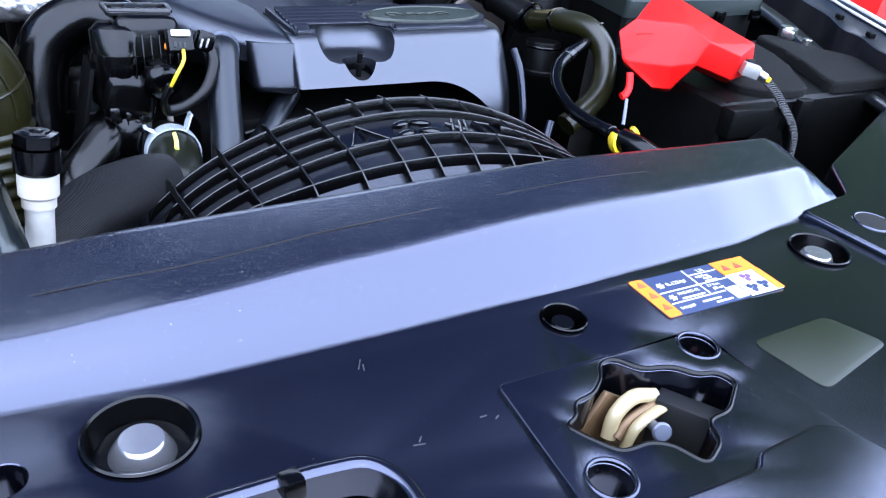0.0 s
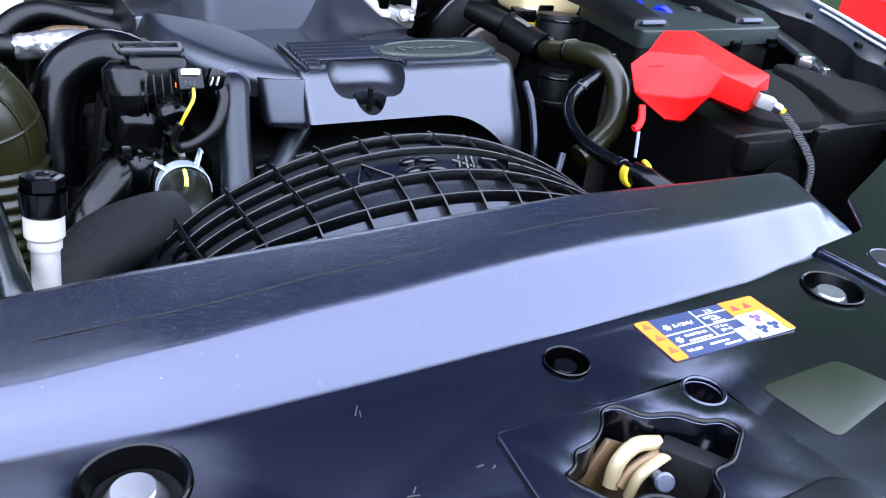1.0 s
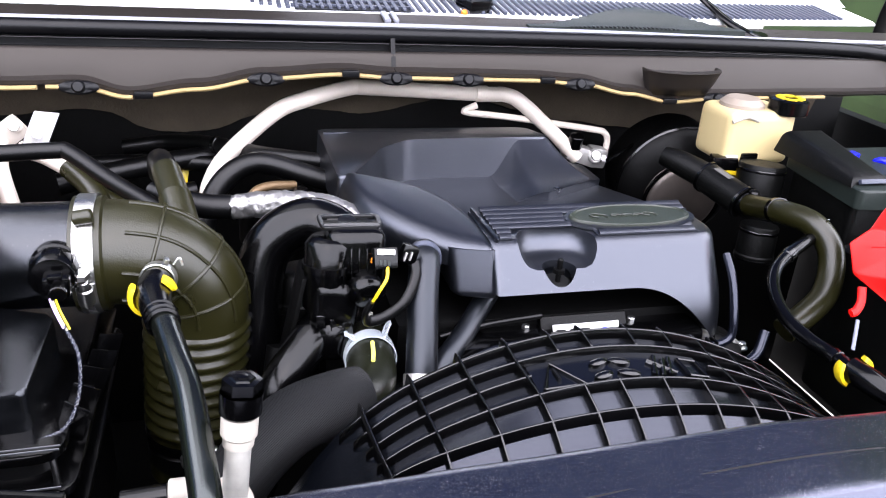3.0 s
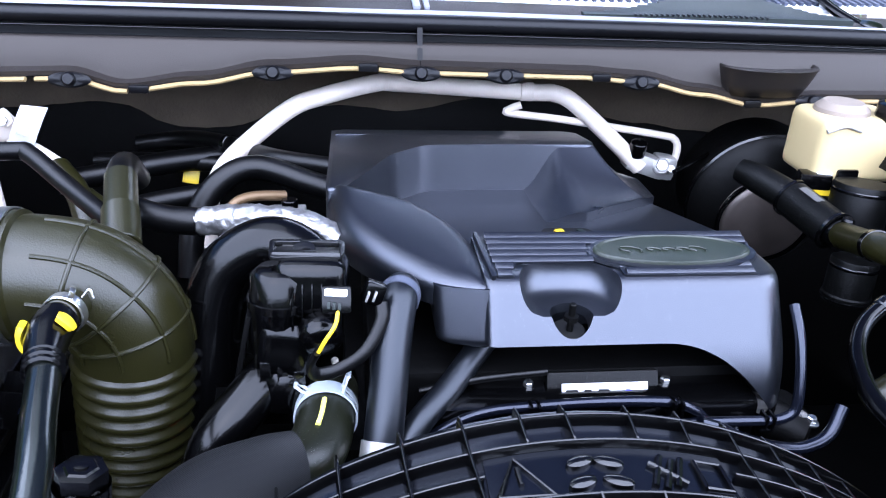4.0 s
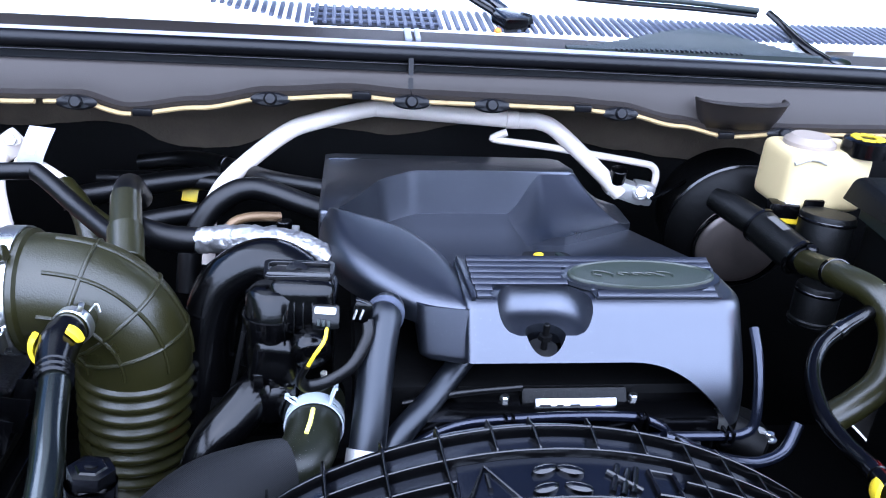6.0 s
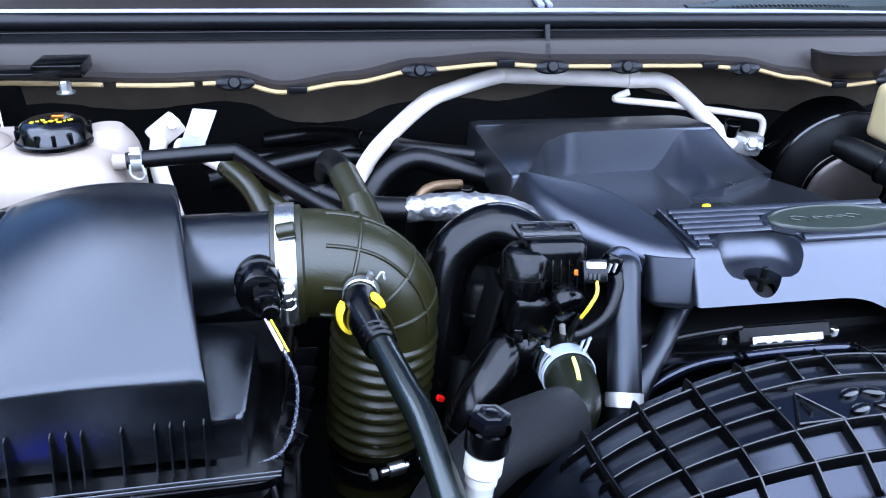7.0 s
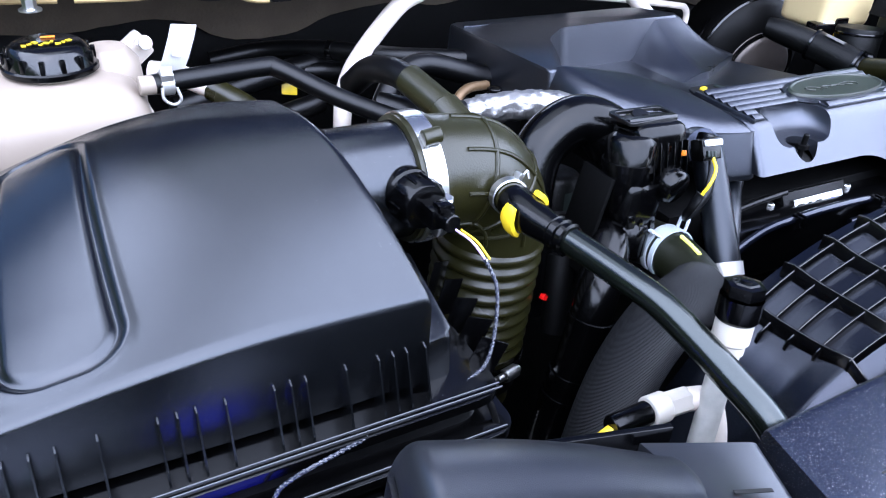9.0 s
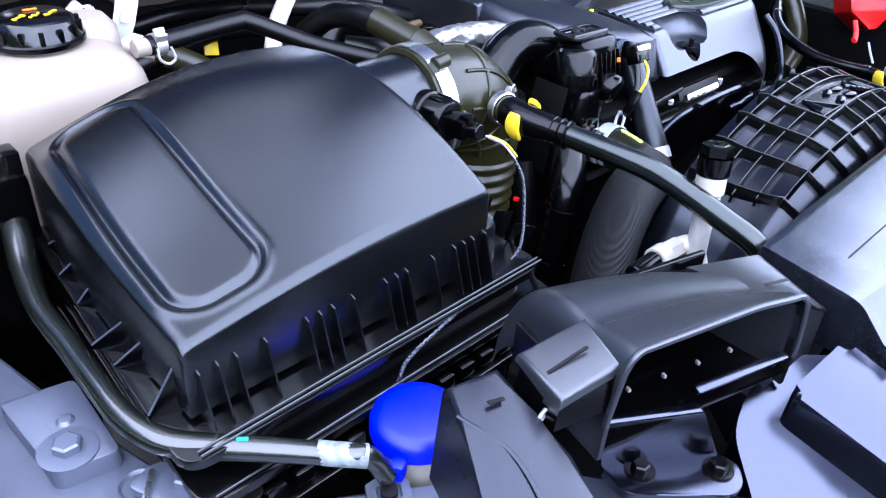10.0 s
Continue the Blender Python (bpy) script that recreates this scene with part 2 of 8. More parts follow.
def spline(pts, res=8):
    pts = [Vector(p) for p in pts]
    ext = [2 * pts[0] - pts[1]] + pts + [2 * pts[-1] - pts[-2]]
    out = []
    for i in range(1, len(ext) - 2):
        a, b, c, d = ext[i - 1 : i + 3]
        for k in range(res):
            t = k / res
            out.append(0.5 * (2 * b + (c - a) * t + (2 * a - 5 * b + 4 * c - d) * t * t + (3 * b - a - 3 * c + d) * t ** 3))
    return out + [pts[-1]]


def tube(pts, r, seg=16, res=8, radii=None, flat=1.0):
    """A hose or pipe through the points. radii: one for each point. flat: squash of the section."""
    line = spline(pts, res) if res > 1 else [Vector(p) for p in pts]
    rs = [v.x for v in spline([(a, 0, 0) for a in radii], res)] if radii else [r] * len(line)
    bm = bmesh.new()
    rings = []
    up = Vector((0, 0, 1))
    for i, p in enumerate(line):
        d = (line[min(i + 1, len(line) - 1)] - line[max(i - 1, 0)]).normalized()
        s = up.cross(d)
        if s.length < 0.05:
            s = Vector((1, 0, 0)) - d * d.x
        s.normalize()
        u = d.cross(s)
        up = u
        rings.append([bm.verts.new(p + (s * math.cos(a) + u * math.sin(a) * flat) * rs[i]) for a in [2 * math.pi * k / seg for k in range(seg)]])
    for a, b in zip(rings, rings[1:]):
        for k in range(seg):
            bm.faces.new((a[k], a[(k + 1) % seg], b[(k + 1) % seg], b[k]))
    bm.faces.new(rings[0]), bm.faces.new(rings[-1])
    return bm


def field(x0, x1, y0, y1, nx, ny, f, keep=None, floor=None):
    """A moulded shell: heights f(x, y) over a grid, with keep(x, y) its outline and floor(x, y) the foot of its skirt."""
    bm = bmesh.new()
    g = {}
    for i in range(nx + 1):
        for j in range(ny + 1):
            x, y = x0 + (x1 - x0) * i / nx, y0 + (y1 - y0) * j / ny
            g[i, j] = (x, y)
    vs = {}

    def v(i, j):
        if (i, j) not in vs:
            x, y = g[i, j]
            vs[i, j] = bm.verts.new((x, y, f(x, y)))
        return vs[i, j]

    for i in range(nx):
        for j in range(ny):
            cx, cy = (g[i, j][0] + g[i + 1, j + 1][0]) / 2, (g[i, j][1] + g[i + 1, j + 1][1]) / 2
            if keep is None or keep(cx, cy):
                bm.faces.new((v(i, j), v(i + 1, j), v(i + 1, j + 1), v(i, j + 1)))
    if floor is not None:
        edge = [e for e in bm.edges if len(e.link_faces) == 1]
        out = bmesh.ops.extrude_edge_only(bm, edges=edge)
        for w in out["geom"]:
            if isinstance(w, bmesh.types.BMVert):
                w.co.z = min(w.co.z - 0.001, floor(w.co.x, w.co.y))
    return bm


def sheet(outer, holes, z, depth, lip=0.0):
    """A flat plate with holes through it; outlines are lists of (x, y)."""
    bm = bmesh.new()
    edges = []
    for loop in [outer] + holes:
        vs = [bm.verts.new((x, y, z)) for x, y in loop]
        edges += [bm.edges.new((a, b)) for a, b in zip(vs, vs[1:] + vs[:1])]
    bmesh.ops.triangle_fill(bm, use_beauty=True, use_dissolve=False, edges=edges)
    rim = [e for e in bm.edges if len(e.link_faces) == 1]
    out = bmesh.ops.extrude_edge_only(bm, edges=rim)
    for w in out["geom"]:
        if isinstance(w, bmesh.types.BMVert):
            w.co.z -= depth
    if lip:
        bmesh.ops.bevel(bm, geom=[e for e in rim if e.is_valid], offset=lip, segments=3, profile=0.5, affect="EDGES")
    return bm


def ring(cx, cy, r, n=28, ry=None):
    return [(cx + r * math.cos(2 * math.pi * k / n), cy + (ry or r) * math.sin(2 * math.pi * k / n)) for k in range(n)]


def rounded(pts, r, n=5):
    """Rounds the corners of a polygon."""
    out, m = [], len(pts)
    for i in range(m):
        p, a, b = Vector(pts[i]).to_2d(), Vector(pts[i - 1]).to_2d(), Vector(pts[(i + 1) % m]).to_2d()
        q = min(r, (a - p).length * 0.45, (b - p).length * 0.45)
        s, e = p + (a - p).normalized() * q, p + (b - p).normalized() * q
        for k in range(n + 1):
            t = k / n
            w = s * (1 - t) ** 2 + p * 2 * t * (1 - t) + e * t * t
            out.append((w.x, w.y))
    return out


def frustum(low, top, z0, z1, bevel=0.004, seg=3):
    """A block whose top outline differs from its foot; both have as many corners."""
    bm = bmesh.new()
    a = [bm.verts.new((x, y, z0)) for x, y in low]
    b = [bm.verts.new((*p, z1) if len(p) == 2 else p) for p in top]
    n = len(a)
    for k in range(n):
        bm.faces.new((a[k], a[(k + 1) % n], b[(k + 1) % n], b[k]))
    f = bm.faces.new(b)
    if bevel:
        bmesh.ops.bevel(bm, geom=list(f.edges), offset=bevel, segments=seg, profile=0.5, affect="EDGES")
    return bm


def cut(bm, tool):
    """bm with the shape of tool taken out of it."""
    obs = []
    for b in (bm, tool):
        bmesh.ops.recalc_face_normals(b, faces=b.faces)
        me = bpy.data.meshes.new("scrap")
        b.to_mesh(me)
        b.free()
        obs.append(new("scrap", me))
    m = obs[0].modifiers.new("cut", "BOOLEAN")
    m.operation, m.object, m.solver = "DIFFERENCE", obs[1], "EXACT"
    bpy.context.view_layer.update()
    me = bpy.data.meshes.new_from_object(obs[0].evaluated_get(bpy.context.evaluated_depsgraph_get()))
    out = bmesh.new()
    out.from_mesh(me)
    for o in obs:
        d = o.data
        bpy.data.objects.remove(o)
        bpy.data.meshes.remove(d)
    bpy.data.meshes.remove(me)
    return out


def patch(f, nu, nv, floor=None):
    """A moulded surface f(u, v) -> (x, y, z) over the unit square, with an upright skirt down to floor."""
    bm = bmesh.new()
    g = [[bm.verts.new(f(i / nu, j / nv)) for j in range(nv + 1)] for i in range(nu + 1)]
    for i in range(nu):
        for j in range(nv):
            bm.faces.new((g[i][j], g[i + 1][j], g[i + 1][j + 1], g[i][j + 1]))
    if floor is not None:
        out = bmesh.ops.extrude_edge_only(bm, edges=[e for e in bm.edges if len(e.link_faces) == 1])
        for w in out["geom"]:
            if isinstance(w, bmesh.types.BMVert):
                w.co.z = min(w.co.z, floor)
    return bm


def prism(poly, z0, z1, bevel=0.0015, seg=2):
    bm = bmesh.new()
    f = bm.faces.new([bm.verts.new((x, y, z0)) for x, y in poly])
    out = bmesh.ops.extrude_face_region(bm, geom=[f])
    for w in out["geom"]:
        if isinstance(w, bmesh.types.BMVert):
            w.co.z = z1
    if bevel:
        top = [e for e in bm.edges if all(abs(v.co.z - z1) < 1e-6 for v in e.verts)]
        bmesh.ops.bevel(bm, geom=top, offset=bevel, segments=seg, profile=0.6, affect="EDGES")
    return bm


def sweep(profile, x0, x1, nx=2, shift=None):
    """A strip of one section (y, z) along x. shift(x): (dy, dz)."""
    bm = bmesh.new()
    rows = []
    for i in range(nx + 1):
        x = x0 + (x1 - x0) * i / nx
        dy, dz = shift(x) if shift else (0, 0)
        rows.append([bm.verts.new((x, y + dy, z + dz)) for y, z in profile])
    n = len(profile)
    for a, b in zip(rows, rows[1:]):
        for k in range(n):
            bm.faces.new((a[k], a[(k + 1) % n], b[(k + 1) % n], b[k]))
    bm.faces.new(rows[0]), bm.faces.new(rows[-1])
    return bm


def step(a, b, t):
    t = min(1, max(0, (t - a) / (b - a)))
    return t * t * (3 - 2 * t)


def bolt(c, r, parent=None, material=None, name="bolt", axis=(0, 0, 1), label="zinc plated hexagon bolt", h=0.006, group="bolts"):
    b = join(lathe([(0, 0), (r * 1.6, 0), (r * 1.6, 0.0015), (0, 0.002)], c, axis, 20), lathe([(0, 0.0015), (r, 0.0015), (r, h), (r * 0.8, h + 0.001), (0, h + 0.001)], c, axis, 6))
    if parent:
        return part(name, b, material or STEEL, parent, angle=25)
    return solo(name, b, material or STEEL, label, "bolt", group, angle=25)


# ---- ground, bay and body ----
solo("ground", box((0, 0, -0.02), (400, 400, 0.04), bevel=0), CONCRETE, "pale concrete yard under the vehicle", "ground", kind="structure")


def yard():
    """Unseen hedges added in front of the vehicle and beside it to darken reflections."""
    # heights and spans set by which reflected rays should miss the sky
    for name, c, d in (("unseen_hedge_front", (0, -3.6, 0.95), (7.6, 0.8, 1.9)), ("unseen_hedge_left", (-3.8, 0.4, 1.2), (0.8, 8.0, 2.4)), ("unseen_hedge_right", (4.8, 3.9, 3.05), (0.8, 4.6, 6.1))):
        bm = box(c, d, bevel=0.2)
        bmesh.ops.subdivide_edges(bm, edges=bm.edges, cuts=6, use_grid_fill=True)
        for v in bm.verts:
            v.co += noise.noise_vector(v.co * 2.0) * 0.18
            v.co.z = max(v.co.z, 0.0)
        solo(name, bm, HEDGE, "unseen dark hedge added to block low sky from reflections", "hedge", "hedges", kind="structure")


yard()


def tree(x, y, h, seed):
    t = thing("tree", (x, y, 0), "leafy green tree beyond the vehicle in daylight", "tree", "trees")
    rnd = random.Random(seed)
    trunk = tube([(x, y, -0.05), (x + 0.05, y, h * 0.3), (x - 0.08, y + 0.1, h * 0.6)], 0.1, radii=[0.14, 0.11, 0.06], seg=12)
    limbs = [trunk]
    for k in range(6):
        a = k * 1.05 + rnd.random()
        z = h * (0.25 + 0.06 * k)
        limbs.append(tube([(x, y, z), (x + 0.4 * math.cos(a), y + 0.4 * math.sin(a), z + 0.3), (x + 0.9 * math.cos(a), y + 0.9 * math.sin(a), z + 0.5)], 0.04, radii=[0.05, 0.035, 0.015], seg=8))
    part("trunk", join(*limbs), BARK, t)
    verts, faces = [], []
    for k in range(5200):
        c = rnd.randrange(14)
        r2 = random.Random(seed * 100 + c)
        cx, cy, cz = x + r2.uniform(-0.9, 0.9), y + r2.uniform(-0.9, 0.9), h * r2.uniform(0.10, 1.0)
        p = Vector((cx + rnd.gauss(0, 0.32), cy + rnd.gauss(0, 0.32), max(0.1, cz + rnd.gauss(0, 0.28))))
        q = Euler((rnd.uniform(0, 3), rnd.uniform(0, 3), rnd.uniform(0, 6))).to_matrix()
        n = len(verts)
        s = rnd.uniform(0.04, 0.075)
        verts += [p + q @ Vector(o) * s for o in ((-1, 0, 0), (0, -0.45, 0.1), (1, 0, 0), (0, 0.45, 0.1))]
        faces.append((n, n + 1, n + 2, n + 3))
    me = bpy.data.meshes.new("crown")
    me.from_pydata(verts, [], faces)
    me.materials.append(LEAF)
    ob = new("crown", me)
    ob.parent = t
    ob.location = -Vector((x, y, 0))


tree(5.2, 8.0, 3.2, 5)
tree(3.6, 9.5, 3.6, 6)


def crate():
    t = thing("red_crate", (2.44, 1.48, 0), "red plastic crate on a stand in the yard", "crate")
    part("body", frustum([(2.38, 1.36), (2.50, 1.36), (2.50, 1.60), (2.38, 1.60)], [(2.37, 1.35), (2.51, 1.35), (2.51, 1.62), (2.37, 1.62)], 0.55, 0.93, 0.01), RED, t)
    part("stand", box((2.44, 1.48, 0.275), (0.12, 0.22, 0.55)), BROWN, t)


crate()


def bay():
    t = thing("engine_bay", (0, 0.4, 0.5), "dark painted sheet metal walls of an engine bay", "engine bay", kind="structure")
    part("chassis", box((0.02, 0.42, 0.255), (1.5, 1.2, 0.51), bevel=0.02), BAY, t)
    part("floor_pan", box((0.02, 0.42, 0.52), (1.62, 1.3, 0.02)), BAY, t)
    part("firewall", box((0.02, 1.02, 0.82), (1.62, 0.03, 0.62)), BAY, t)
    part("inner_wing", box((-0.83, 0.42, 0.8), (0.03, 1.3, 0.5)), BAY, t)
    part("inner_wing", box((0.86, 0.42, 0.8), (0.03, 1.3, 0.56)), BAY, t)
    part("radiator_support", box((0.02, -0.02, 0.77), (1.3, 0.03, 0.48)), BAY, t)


bay()


def hood():
    """The raised hood over the bay, hinged behind the cowl: painted inner frame with a dark pad that narrows upwards."""
    t = thing("hood", (0.0, 0.98, 1.42), "raised pale painted hood with a dark blue padded underside", "hood")
    part("panel", box((0.07, 0.719, 1.976), (1.72, 0.02, 1.20), (24, 0, 0), 0.006), WHITEPAINT, t)
    pad = prism(rounded([(-0.84, -0.58), (0.84, -0.58), (0.84, 0.58), (-0.32, 0.58), (-0.27, -0.08), (-0.28, -0.26), (-0.54, -0.37), (-0.84, -0.46)], 0.05), 0.0, 0.02, 0.004)
    bmesh.ops.transform(pad, verts=pad.verts, matrix=pose(0.07, 0.709, 1.972, 24, 0, 0) @ pose(0, 0, 0, 90, 0, 0))
    part("liner", pad, HOODLINER, t, "dark blue insulation pad")
    # shade at the pad's foot, added as a black strip for reflections
    part("lower_shade_strip", box((0.07, 0.888, 1.557), (1.62, 0.008, 0.18), (24, 0, 0), 0.003), BAY, t, "unseen black strip for the shaded foot of the pad")
    # unseen plate, added so the airbox lid reflects something dark
    part("reflection_plate", box((-0.49, 0.993, 1.377), (0.62, 0.012, 0.166), (24, 0, 0), 0.004), BAY, t, "unseen dark plate added to darken lid reflections")
    for x in (-0.755, 0.895):
        part("hinge_arm", tube([(x, 1.035, 1.16), (x, 1.030, 1.26), (x, 1.000, 1.36), (x, 0.955, 1.46)], 0.014, flat=0.5), BAY, t, "dark hinge arm")


hood()


# ---- radiator trim across the front ----
LATCH = rounded([(-0.0259, -0.0379), (-0.0170, -0.0514), (0.0019, -0.0560), (0.0106, -0.0668), (0.0235, -0.0692), (0.0268, -0.0800), (0.0047, -0.0954), (-0.0118, -0.0960), (-0.0160, -0.1100),
                 (-0.0344, -0.1190), (-0.0417, -0.1023), (-0.0512, -0.0965), (-0.0690, -0.0965), (-0.0794, -0.0810), (-0.0840, -0.0715), (-0.0748, -0.0685), (-0.0698, -0.0596), (-0.0559, -0.0582),
                 (-0.0440, -0.0494), (-0.0380, -0.0395)], 0.006, 4)
PLUGS = [(-0.2675, -0.0025, 0.0245, 0.013), (-0.0285, 0.0042, 0.0135, 0.009), (0.2108, 0.0090, 0.0215, 0.013)]
HANDLE = rounded([(-0.262, -0.050), (-0.205, -0.050), (-0.180, -0.053), (-0.170, -0.070), (-0.170, -0.16), (-0.262, -0.16)], 0.012)
# ridge: x, foot y, fold y and z, rear edge y and z
RIDGE = [(-0.337, 0.038, 0.0625, 1.1000, 0.1385, 1.0975), (-0.300, 0.034, 0.0590, 1.1010, 0.1385, 1.1005), (-0.240, 0.029, 0.0600, 1.1045, 0.139, 1.1035), (-0.140, 0.030, 0.0645, 1.1085, 0.140, 1.1060),
         (-0.020, 0.033, 0.0705, 1.1115, 0.141, 1.1090), (0.065, 0.036, 0.0730, 1.1112, 0.142, 1.1105), (0.150, 0.040, 0.0755, 1.1095, 0.142, 1.1080), (0.220, 0.051, 0.0810, 1.1065, 0.142, 1.1060),
         (0.274, 0.061, 0.0855, 1.1040, 0.141, 1.1050), (0.292, 0.063, 0.0830, 1.0950, 0.140, 1.0985), (0.312, 0.065, 0.0800, 1.0835, 0.139, 1.0850)]


def ridge_at(x):
    """The ridge's section at x: foot, fold and rear edge."""
    for a, b in zip(RIDGE, RIDGE[1:]):
        if x <= b[0] or b is RIDGE[-1]:
            k = max(0, min(1, (x - a[0]) / (b[0] - a[0])))
            k = k * 0.5 + 0.5 * step(0, 1, k)
            return [p + (q - p) * k for p, q in zip(a[1:], b[1:])]


def rim(outline, z, r, flat=0.7):
    """A rounded lip along a closed outline."""
    pts = [Vector((x, y, z)) for x, y in outline]
    return tube(pts + pts[:1], r, seg=8, res=1, flat=flat)


def radiator_trim():
    t = thing("radiator_trim", (0, 0.0, 1.03), "long black grained plastic radiator cover with a raised dusty ridge", "trim panel")
    outer = rounded([(-0.345, 0.045), (-0.345, -0.30), (0.60, -0.34), (0.60, 0.02), (0.44, 0.045), (0.30, 0.045)], 0.01)
    holes = [ring(x, y, r) for x, y, r, _ in PLUGS] + [ring(0.030, -0.047, 0.011), ring(-0.0845, -0.1075, 0.0115), ring(-0.322, -0.008, 0.009)]
    part("front_plate", sheet(outer, [LATCH, HANDLE] + holes, 1.080, 0.022, 0.0012), TRIM, t, angle=25)
    part("handle_rim", rim(HANDLE, 1.0800, 0.0036, 0.6), TRIM, t, angle=60)
    part("handle_tab", box((-0.2165, -0.0535, 1.0795), (0.010, 0.012, 0.010), (-12, 0, 4), 0.002), GLOSSY, t)
    # ridge: gentle front slope, soft fold, flatter dusty top, rear edge, sloping end
    bm = bmesh.new()
    rows = []
    n = 110
    for i in range(n + 1):
        x = -0.337 + 0.649 * i / n
        yb, yf, zf, yk, zk = ridge_at(x)
        foot, fold, back = Vector((yb, 1.0803)), Vector((yf, zf)), Vector((yk, zk))
        bend = [foot.lerp(fold, 0.80) * (1 - k) ** 2 + fold * 2 * k * (1 - k) + fold.lerp(back, 0.13) * k * k for k in (0, 0.25, 0.5, 0.75, 1)]
        toe = [foot + Vector((-0.010, -0.0008)), foot + Vector((-0.003, -0.0002)), foot.lerp(fold, 0.10), foot.lerp(fold, 0.45)]
        tail = [fold.lerp(back, 0.5), fold.lerp(back, 0.92), back + Vector((-0.0012, 0.0)), back + Vector((0.0016, -0.0016)), back + Vector((0.0024, -0.006)), Vector((yk + 0.0024, 1.045)), Vector((yb - 0.010, 1.060))]
        sec = toe + bend + tail
        rows.append([bm.verts.new((x + (0.095 - p.x) * -0.22 * step(-0.25, -0.337, x) + (p.x - 0.085) * 0.28 * step(0.22, 0.29, x), p.x, p.y)) for p in sec])
    m = len(rows[0])
    for a, b in zip(rows, rows[1:]):
        for k in range(m):
            bm.faces.new((a[k], a[(k + 1) % m], b[(k + 1) % m], b[k]))
    bm.faces.new(rows[0]), bm.faces.new(rows[-1])
    ridge = part("ridge", bm, TRIM, t, angle=40)
    ridge.data.materials.append(DUSTY)
    for f in ridge.data.polygons:
        f.material_index = 1 if f.center.y + BASE[t].y > ridge_at(f.center.x)[1] + 0.002 and f.center.z + BASE[t].z > 1.084 else 0
    part("crease", tube([(x, y, ridge_at(x)[2] + (ridge_at(x)[4] - ridge_at(x)[2]) * (y - 0.065) / 0.075 + 0.0001) for x, y in ((-0.300, 0.0900), (-0.26, 0.0895), (-0.213, 0.0895), (-0.15, 0.0955), (-0.098, 0.0985), (-0.005, 0.1040), (0.06, 0.1060), (0.118, 0.1060))], 0.0007, seg=6, flat=0.3), INK, t)
    # raised plate round the latch
    plate = rounded([(-0.1000, -0.0335), (0.0400, -0.0350), (0.0440, -0.0750), (0.0600, -0.150), (0.07, -0.30), (-0.120, -0.30), (-0.1060, -0.110)], 0.004)
    part("latch_surround", sheet(plate, [LATCH, ring(0.030, -0.047, 0.0112), ring(-0.0845, -0.1075, 0.0117)], 1.0828, 0.0026, 0.0016), TRIM, t, angle=50)
    part("latch_rim", rim(LATCH, 1.0824, 0.0014), GLOSSY, t, angle=60)
    for x, y in ((0.030, -0.047), (-0.0845, -0.1075)):
        part("hole_rim", rim(ring(x, y, 0.0120), 1.0826, 0.0012), TRIM, t, angle=60)
    part("pad", prism(rounded([(-0.070, -0.1300), (-0.0157, -0.1319), (-0.0080, -0.1246), (0.0375, -0.1223), (0.0500, -0.1291), (0.060, -0.1577), (0.066, -0.28), (-0.07, -0.28)], 0.004), 1.0815, 1.0868, 0.0025, 4), TRIM, t, angle=50)
    for x, y, r, rb in PLUGS:
        cup = lathe([(r, 0.0), (r * 1.04, 0.0012), (r * 1.0, 0.002), (r * 0.95, 0.0012), (r * 0.93, -0.004), (r * 0.85, -0.011), (0, -0.012)], (x, y, 1.080), seg=40)
        p = part("plug_cup", cup, GLOSSY, t, "round recessed cup")
        part("plug", lathe([(0, -0.0020), (rb * 0.74, -0.0020), (rb * 0.78, -0.0024), (rb * 0.86, -0.0040), (rb * 0.98, -0.0072), (rb * 1.10, -0.0100), (rb * 1.15, -0.0115)][::-1], (x, y, 1.080), seg=36),
             mat("dark polished plug", (0.36, 0.36, 0.38), 0.16, metal=0.85) if r > 0.02 else GLOSSY, p, "round push plug")
    # rounded square, greener than the plate round it
    part("flat_patch", prism(rounded([(0.0675, -0.0546), (0.0756, -0.1028), (0.1535, -0.0870), (0.1379, -0.0526)], 0.008), 1.0800, 1.0806, 0.0003), mat("dull green patch", (0.0075, 0.0105, 0.004), 0.35, spec=0.32), t, "smooth square patch")
    return t


radiator_trim()
scuffs = bmesh.new()
for x, y, a, w in ((-0.158, 0.008, 60, 0.008), (-0.157, 0.005, 75, 0.005), (-0.155, -0.054, -10, 0.006), (-0.153, -0.051, 50, 0.004), (-0.117, -0.049, 0, 0.004), (-0.111, -0.052, 30, 0.003)):
    scuffs = join(scuffs, box((x, y, 1.0801), (w, 0.0007, 0.0003), (0, 0, a), 0))
solo("scuff_mark", scuffs, mat("pale scuff", (0.012, 0.012, 0.015), 0.5), "faint pale scuffs scratched into the trim", "scuff", kind="stuff")


def side_panel():
    t = thing("headlamp_trim", (0.45, 0.0, 1.02), "black plastic trim wing beside the radiator cover", "trim panel")
    part("wing", prism(rounded([(0.2414, 0.0535), (0.3138, 0.0640), (0.3554, 0.1116), (0.577, 0.206), (0.75, 0.25), (0.78, -0.3), (0.60, -0.3), (0.40, -0.16), (0.2540, -0.0380)], 0.008), 1.05, 1.0855, 0.004, 3), TRIM, t, angle=50)
    part("hole", lathe([(0.0145, 0), (0.0145, 0.0006), (0, 0.0006)], (0.2875, 0.0195, 1.0855), seg=28), INK, t, "round dark hole")
    part("hole_rim", rim(ring(0.2875, 0.0195, 0.0150), 1.0856, 0.0016), TRIM, t, angle=60)


side_panel()


